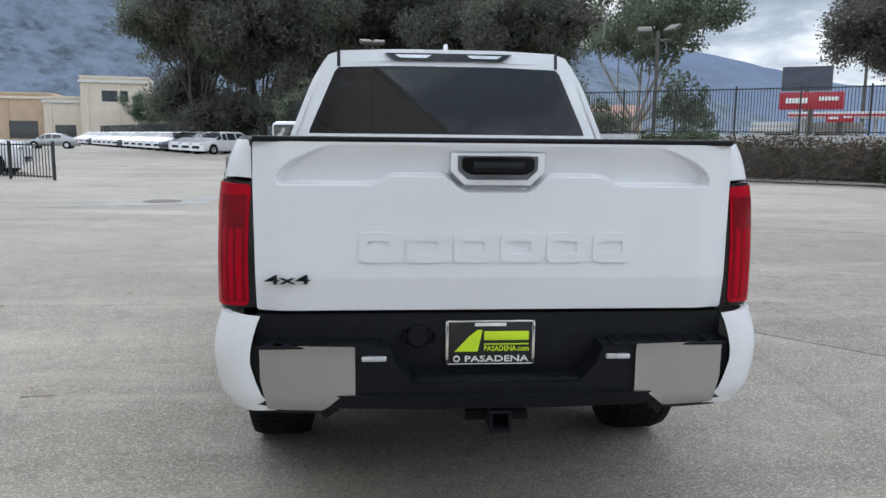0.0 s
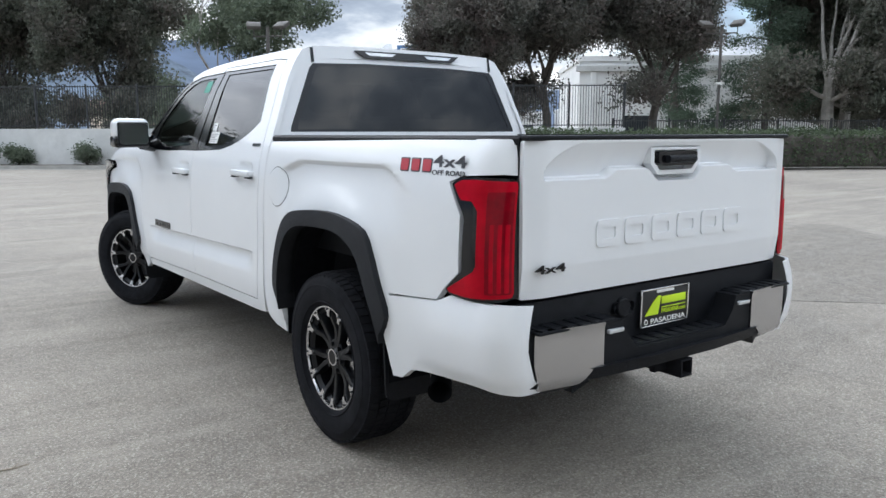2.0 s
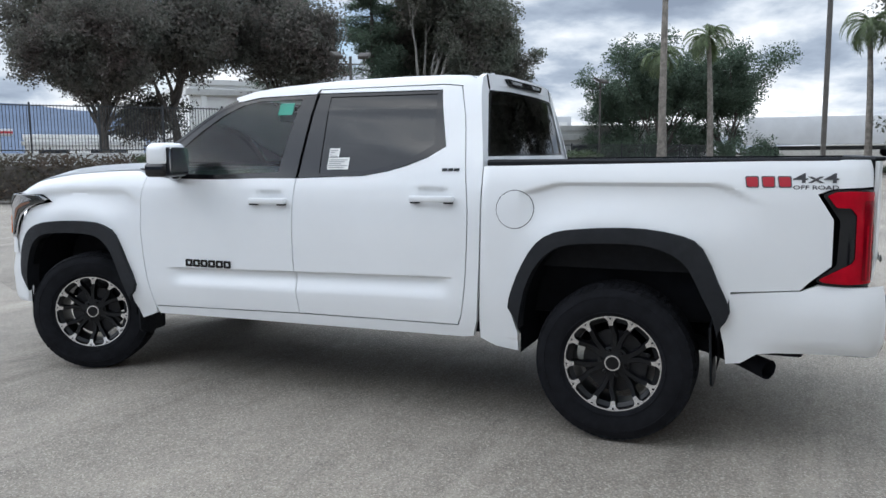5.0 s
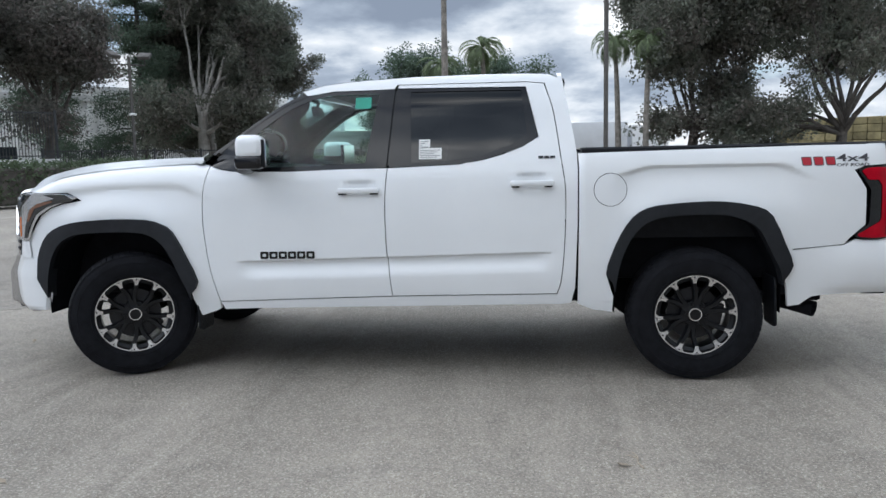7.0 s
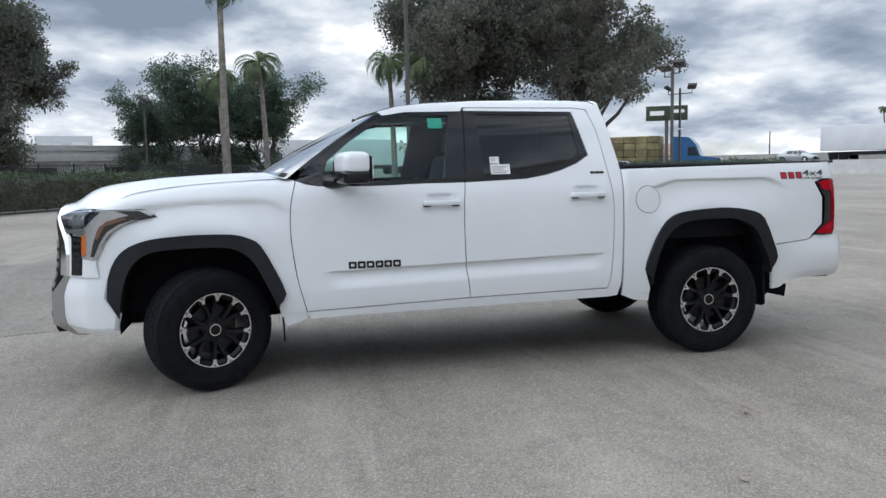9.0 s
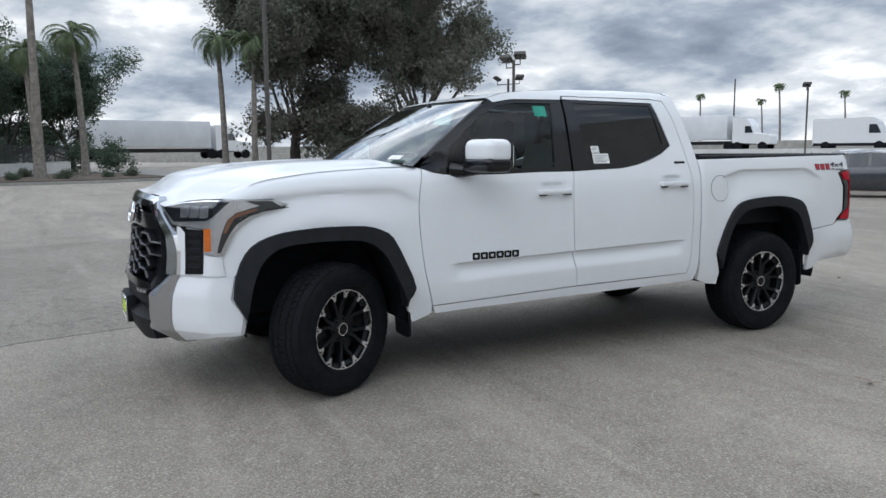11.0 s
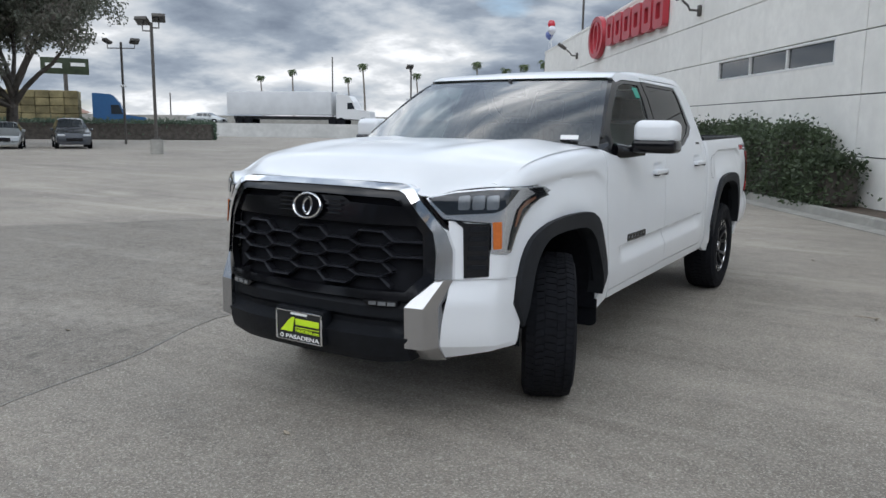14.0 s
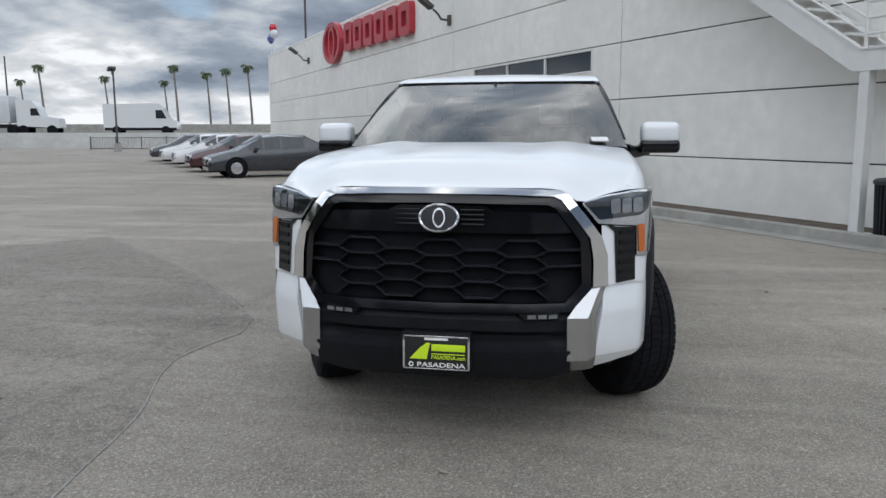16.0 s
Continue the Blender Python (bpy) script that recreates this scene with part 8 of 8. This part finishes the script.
# ---- buildings in the distance ----
def block(name, label, m, L, D, H, wall_m, windows=(), roof_m=None, parapet=0.5):
    t = thing(name, label, "building", "", m)
    b = bmesh.new()
    box(b, 0, L, 0, D, 0, H, 0.02)
    part("wall", b, wall_m, t, smooth=False)
    b = bmesh.new()
    if roof_m is not None:
        prism(b, [(-0.6, H), (D / 2, H + D * 0.22), (D + 0.6, H)], lambda u, v, w: (w - 0.6, u, v), L + 1.2)
        part("roof", b, roof_m, t, smooth=False)
    else:
        box(b, -0.15, L + 0.15, -0.15, D + 0.15, H, H + parapet, 0.04)
        part("parapet", b, wall_m, t, smooth=False)
        b = bmesh.new()
        box(b, -0.35, L + 0.35, -0.35, 0.10, H - 0.9, H - 0.35, 0.05)
        part("cornice", b, M["cream"] if wall_m is M["tan"] else M["white_wall"], t, smooth=False)
        for k in range(int(L // 6)):
            b = bmesh.new()
            box(b, 1.0 + k * 6.0, 1.5 + k * 6.0, -0.22, 0.05, 0.0, H - 0.9, 0.04)
            part("pilaster", b, wall_m, t, smooth=False)
    for x0, x1, z0, z1 in windows:
        b = bmesh.new()
        box(b, x0, x1, -0.04, 0.05, z0, z1)
        part("window", b, M["dark_glass"], t, smooth=False)
    return t


shop = block("shop_building", "tan and cream shopping centre with a stepped front", pose(-92.0, 165.0, 0, 0, 0, 12), 22, 15, 9.5, M["tan"], [(3, 10, 0.3, 5.0), (13, 19, 0.3, 4.0)])
block("shop_building", "cream shop building with dark arched openings", pose(-70.0, 164.0, 0, 0, 0, 12), 26, 16, 8.6, M["cream"], [(2, 6, 0.2, 3.2), (8, 12, 0.2, 3.2), (14, 18, 0.2, 3.2), (20, 24, 0.2, 3.2)])
block("shop_building", "tall tan shop front with a raised centre", pose(-61.0, 160.0, 0, 0, 0, 12), 13, 14, 12.6, M["cream"], [(4, 9, 8.0, 10.2)])
block("shop_building", "low tan building with a tiled roof", pose(-46.0, 168.0, 0, 0, 0, 12), 18, 12, 6.5, M["tan"], [(2, 6, 0.3, 2.8), (9, 14, 0.3, 2.8)], M["roof_tile"])
block("house", "tan building with a red tiled roof beyond the fence", pose(25.0, 108.0, 0, 0, 0, -28), 11, 9, 4.4, M["tan"], [(2, 5, 1, 2.6), (9, 13, 1, 2.6), (17, 21, 1, 2.6)], M["roof_tile"])
block("house", "cream building with an orange tiled roof", pose(22.0, 118.0, 0, 0, 0, -25), 14, 9, 4.6, M["cream"], [(2, 5, 1, 2.8), (8, 12, 1, 2.8)], M["roof_tile"])
block("warehouse", "plain white warehouse behind the trees", pose(49.0, 47.0, 0, 0, 0, -38), 34, 16, 7.8, M["bright_wall"], [(4, 7, 0.2, 3.0)])
block("warehouse", "low white building beyond the lower fence", pose(62.0, 26.0, 0, 0, 0, -60), 24, 10, 3.6, M["white_wall"], [(3, 6, 0.8, 2.2), (10, 13, 0.8, 2.2)])
block("warehouse", "low white shed with red trim", pose(70.0, 70.0, 0, 0, 0, -38), 40, 12, 4.2, M["trailer"], [(4, 12, 0.5, 2.5), (18, 26, 0.5, 2.5)])
block("warehouse", "distant low buildings past the freeway", pose(125.0, -60.0, 0, 0, 0, -58), 30, 12, 3.2, M["cream"], [(3, 8, 1, 3), (14, 20, 1, 3)], M["roof_tile"])

block("shop_building", "low white filling station shop with a wide front", pose(49.0, 96.0, 0, 0, 0, -33), 13, 8, 3.4, M["trailer"], [(1.5, 5, 0.5, 2.4), (6.5, 11, 0.5, 2.4)])
block("shop_building", "white shop building beside red sign boards", pose(63.0, 86.0, 0, 0, 0, -38), 14, 9, 4.0, M["bright_wall"], [(1.5, 5, 0.5, 2.6), (7, 12, 0.5, 2.6)])
canopy = thing("station_canopy", "white and red filling station canopy on posts", "canopy", "", pose(56.0, 88.0, 0, 0, 0, -36))
b = bmesh.new()
box(b, -5.5, 5.5, -3.0, 3.0, 4.3, 5.0, 0.05)
part("roof_slab", b, M["trailer"], canopy)
b = bmesh.new()
box(b, -5.54, 5.54, -3.04, 3.04, 4.45, 4.72, 0.02)
part("fascia_band", b, M["sign_red"], canopy)
for x in (-4.0, 4.0):
    b = bmesh.new()
    box(b, x - 0.2, x + 0.2, -0.2, 0.2, 0, 4.3, 0.02)
    part("post", b, M["trailer"], canopy)

# ---- paving details ----
b = bmesh.new()
prism(b, smooth_line([(6.2, -1.9), (3.68, 0.44), (1.98, 2.45), (2.02, 3.6), (1.68, 4.6), (1.5, 5.5), (1.1, 7.2), (3.2, 9.4), (7.5, 8.0), (9.6, 3.0)], 3), lambda u, v, w: (u, v, 0.0005 + w), 0.0035)
setting("pavement_ravelled", b, M["asphalt_rough"], "ravelled darker stretch of asphalt")


def seam(name, pts, width, label):
    """A narrow tar joint lying on the asphalt."""
    b = bmesh.new()
    line = [Vector(p) for p in smooth_line(pts, 5)]
    rnd = random.Random(len(pts))
    rows = []
    for i, p in enumerate(line):
        d = (line[min(i + 1, len(line) - 1)] - line[max(i - 1, 0)]).normalized()
        w = width * rnd.uniform(0.55, 1.2)
        rows.append([b.verts.new((p.x + d.y * q, p.y - d.x * q, z)) for q, z in ((-w, 0.0042), (0, 0.0065), (w, 0.0042))])
    for r, q in zip(rows, rows[1:]):
        for k in range(2):
            b.faces.new((r[k], r[k + 1], q[k + 1], q[k]))
    bmesh.ops.recalc_face_normals(b, faces=b.faces[:])
    setting(name, b, M["tar"], label, True)


M["tar"] = mat("dusty_tar_joint", (0.285, 0.275, 0.255), 0.9, var=0.35, vscale=14, stain=-0.4, sscale=5, bump=0.4, bscale=90)
seam("pavement_joint", [(6.3, -1.9), (3.7, 0.42), (1.97, 2.44)], 0.005, "narrow dusty tar joint")
seam("pavement_joint", [(1.86, 2.6), (2.02, 3.6), (1.68, 4.6), (1.5, 5.5), (1.1, 7.2)], 0.006, "narrow dusty tar joint")
b = bmesh.new()
prism(b, [(-7.2, 12.0), (-4.0, 12.9), (-4.2, 15.0), (-6.2, 14.2)], lambda u, v, w: (u, v, w), 0.006)
setting("pavement_patch", b, M["old_concrete"], "pale concrete slab in the asphalt")
b = bmesh.new()
lathe(b, [(0, 0.014), (0.40, 0.014), (0.42, 0.008), (0.42, 0)], 28, pose(-5.15, 13.5, 0))
setting("manhole_cover", b, M["manhole"], "round iron manhole cover")
b = bmesh.new()
box(b, -26.0, -9.0, 34.6, 34.85, 0, 0.008, 0)
setting("road_line", b, M["road_line"], "worn white line")
b = bmesh.new()
box(b, -2.3, -1.25, 12.1, 12.5, 0, 0.008, 0, None)
setting("drain_grate", b, M["manhole"], "iron drain grate")

# ---- mountains ----
def ridge(name, label, dist, table, material, seed, rough):
    b = bmesh.new()
    az, el = zip(*table)
    f = curve1(az, el)
    n, rows = 150, []
    for k in range(n + 1):
        a = lerp(az[0], az[-1], k / n)
        col = []
        for j in range(15):
            s = j / 14
            h = math.tan(radians(max(0.05, f(a)))) * dist
            d = dist * (1 + 0.55 * s)
            x, y = d * math.sin(radians(a)), d * math.cos(radians(a))
            z = h * (1 + 0.55 * s) * s
            nz = noise.fractal(Vector((x / dist * 6 + seed, y / dist * 6, 0.0)), 0.9, 2.1, 6)
            z += nz * rough * dist * s * (0.35 + 0.65 * s)
            col.append(b.verts.new((x, y, z - 2)))
        rows.append(col)
    for r, q in zip(rows, rows[1:]):
        for j in range(14):
            b.faces.new((r[j], q[j], q[j + 1], r[j + 1]))
    return setting(name, b, material, label, True)


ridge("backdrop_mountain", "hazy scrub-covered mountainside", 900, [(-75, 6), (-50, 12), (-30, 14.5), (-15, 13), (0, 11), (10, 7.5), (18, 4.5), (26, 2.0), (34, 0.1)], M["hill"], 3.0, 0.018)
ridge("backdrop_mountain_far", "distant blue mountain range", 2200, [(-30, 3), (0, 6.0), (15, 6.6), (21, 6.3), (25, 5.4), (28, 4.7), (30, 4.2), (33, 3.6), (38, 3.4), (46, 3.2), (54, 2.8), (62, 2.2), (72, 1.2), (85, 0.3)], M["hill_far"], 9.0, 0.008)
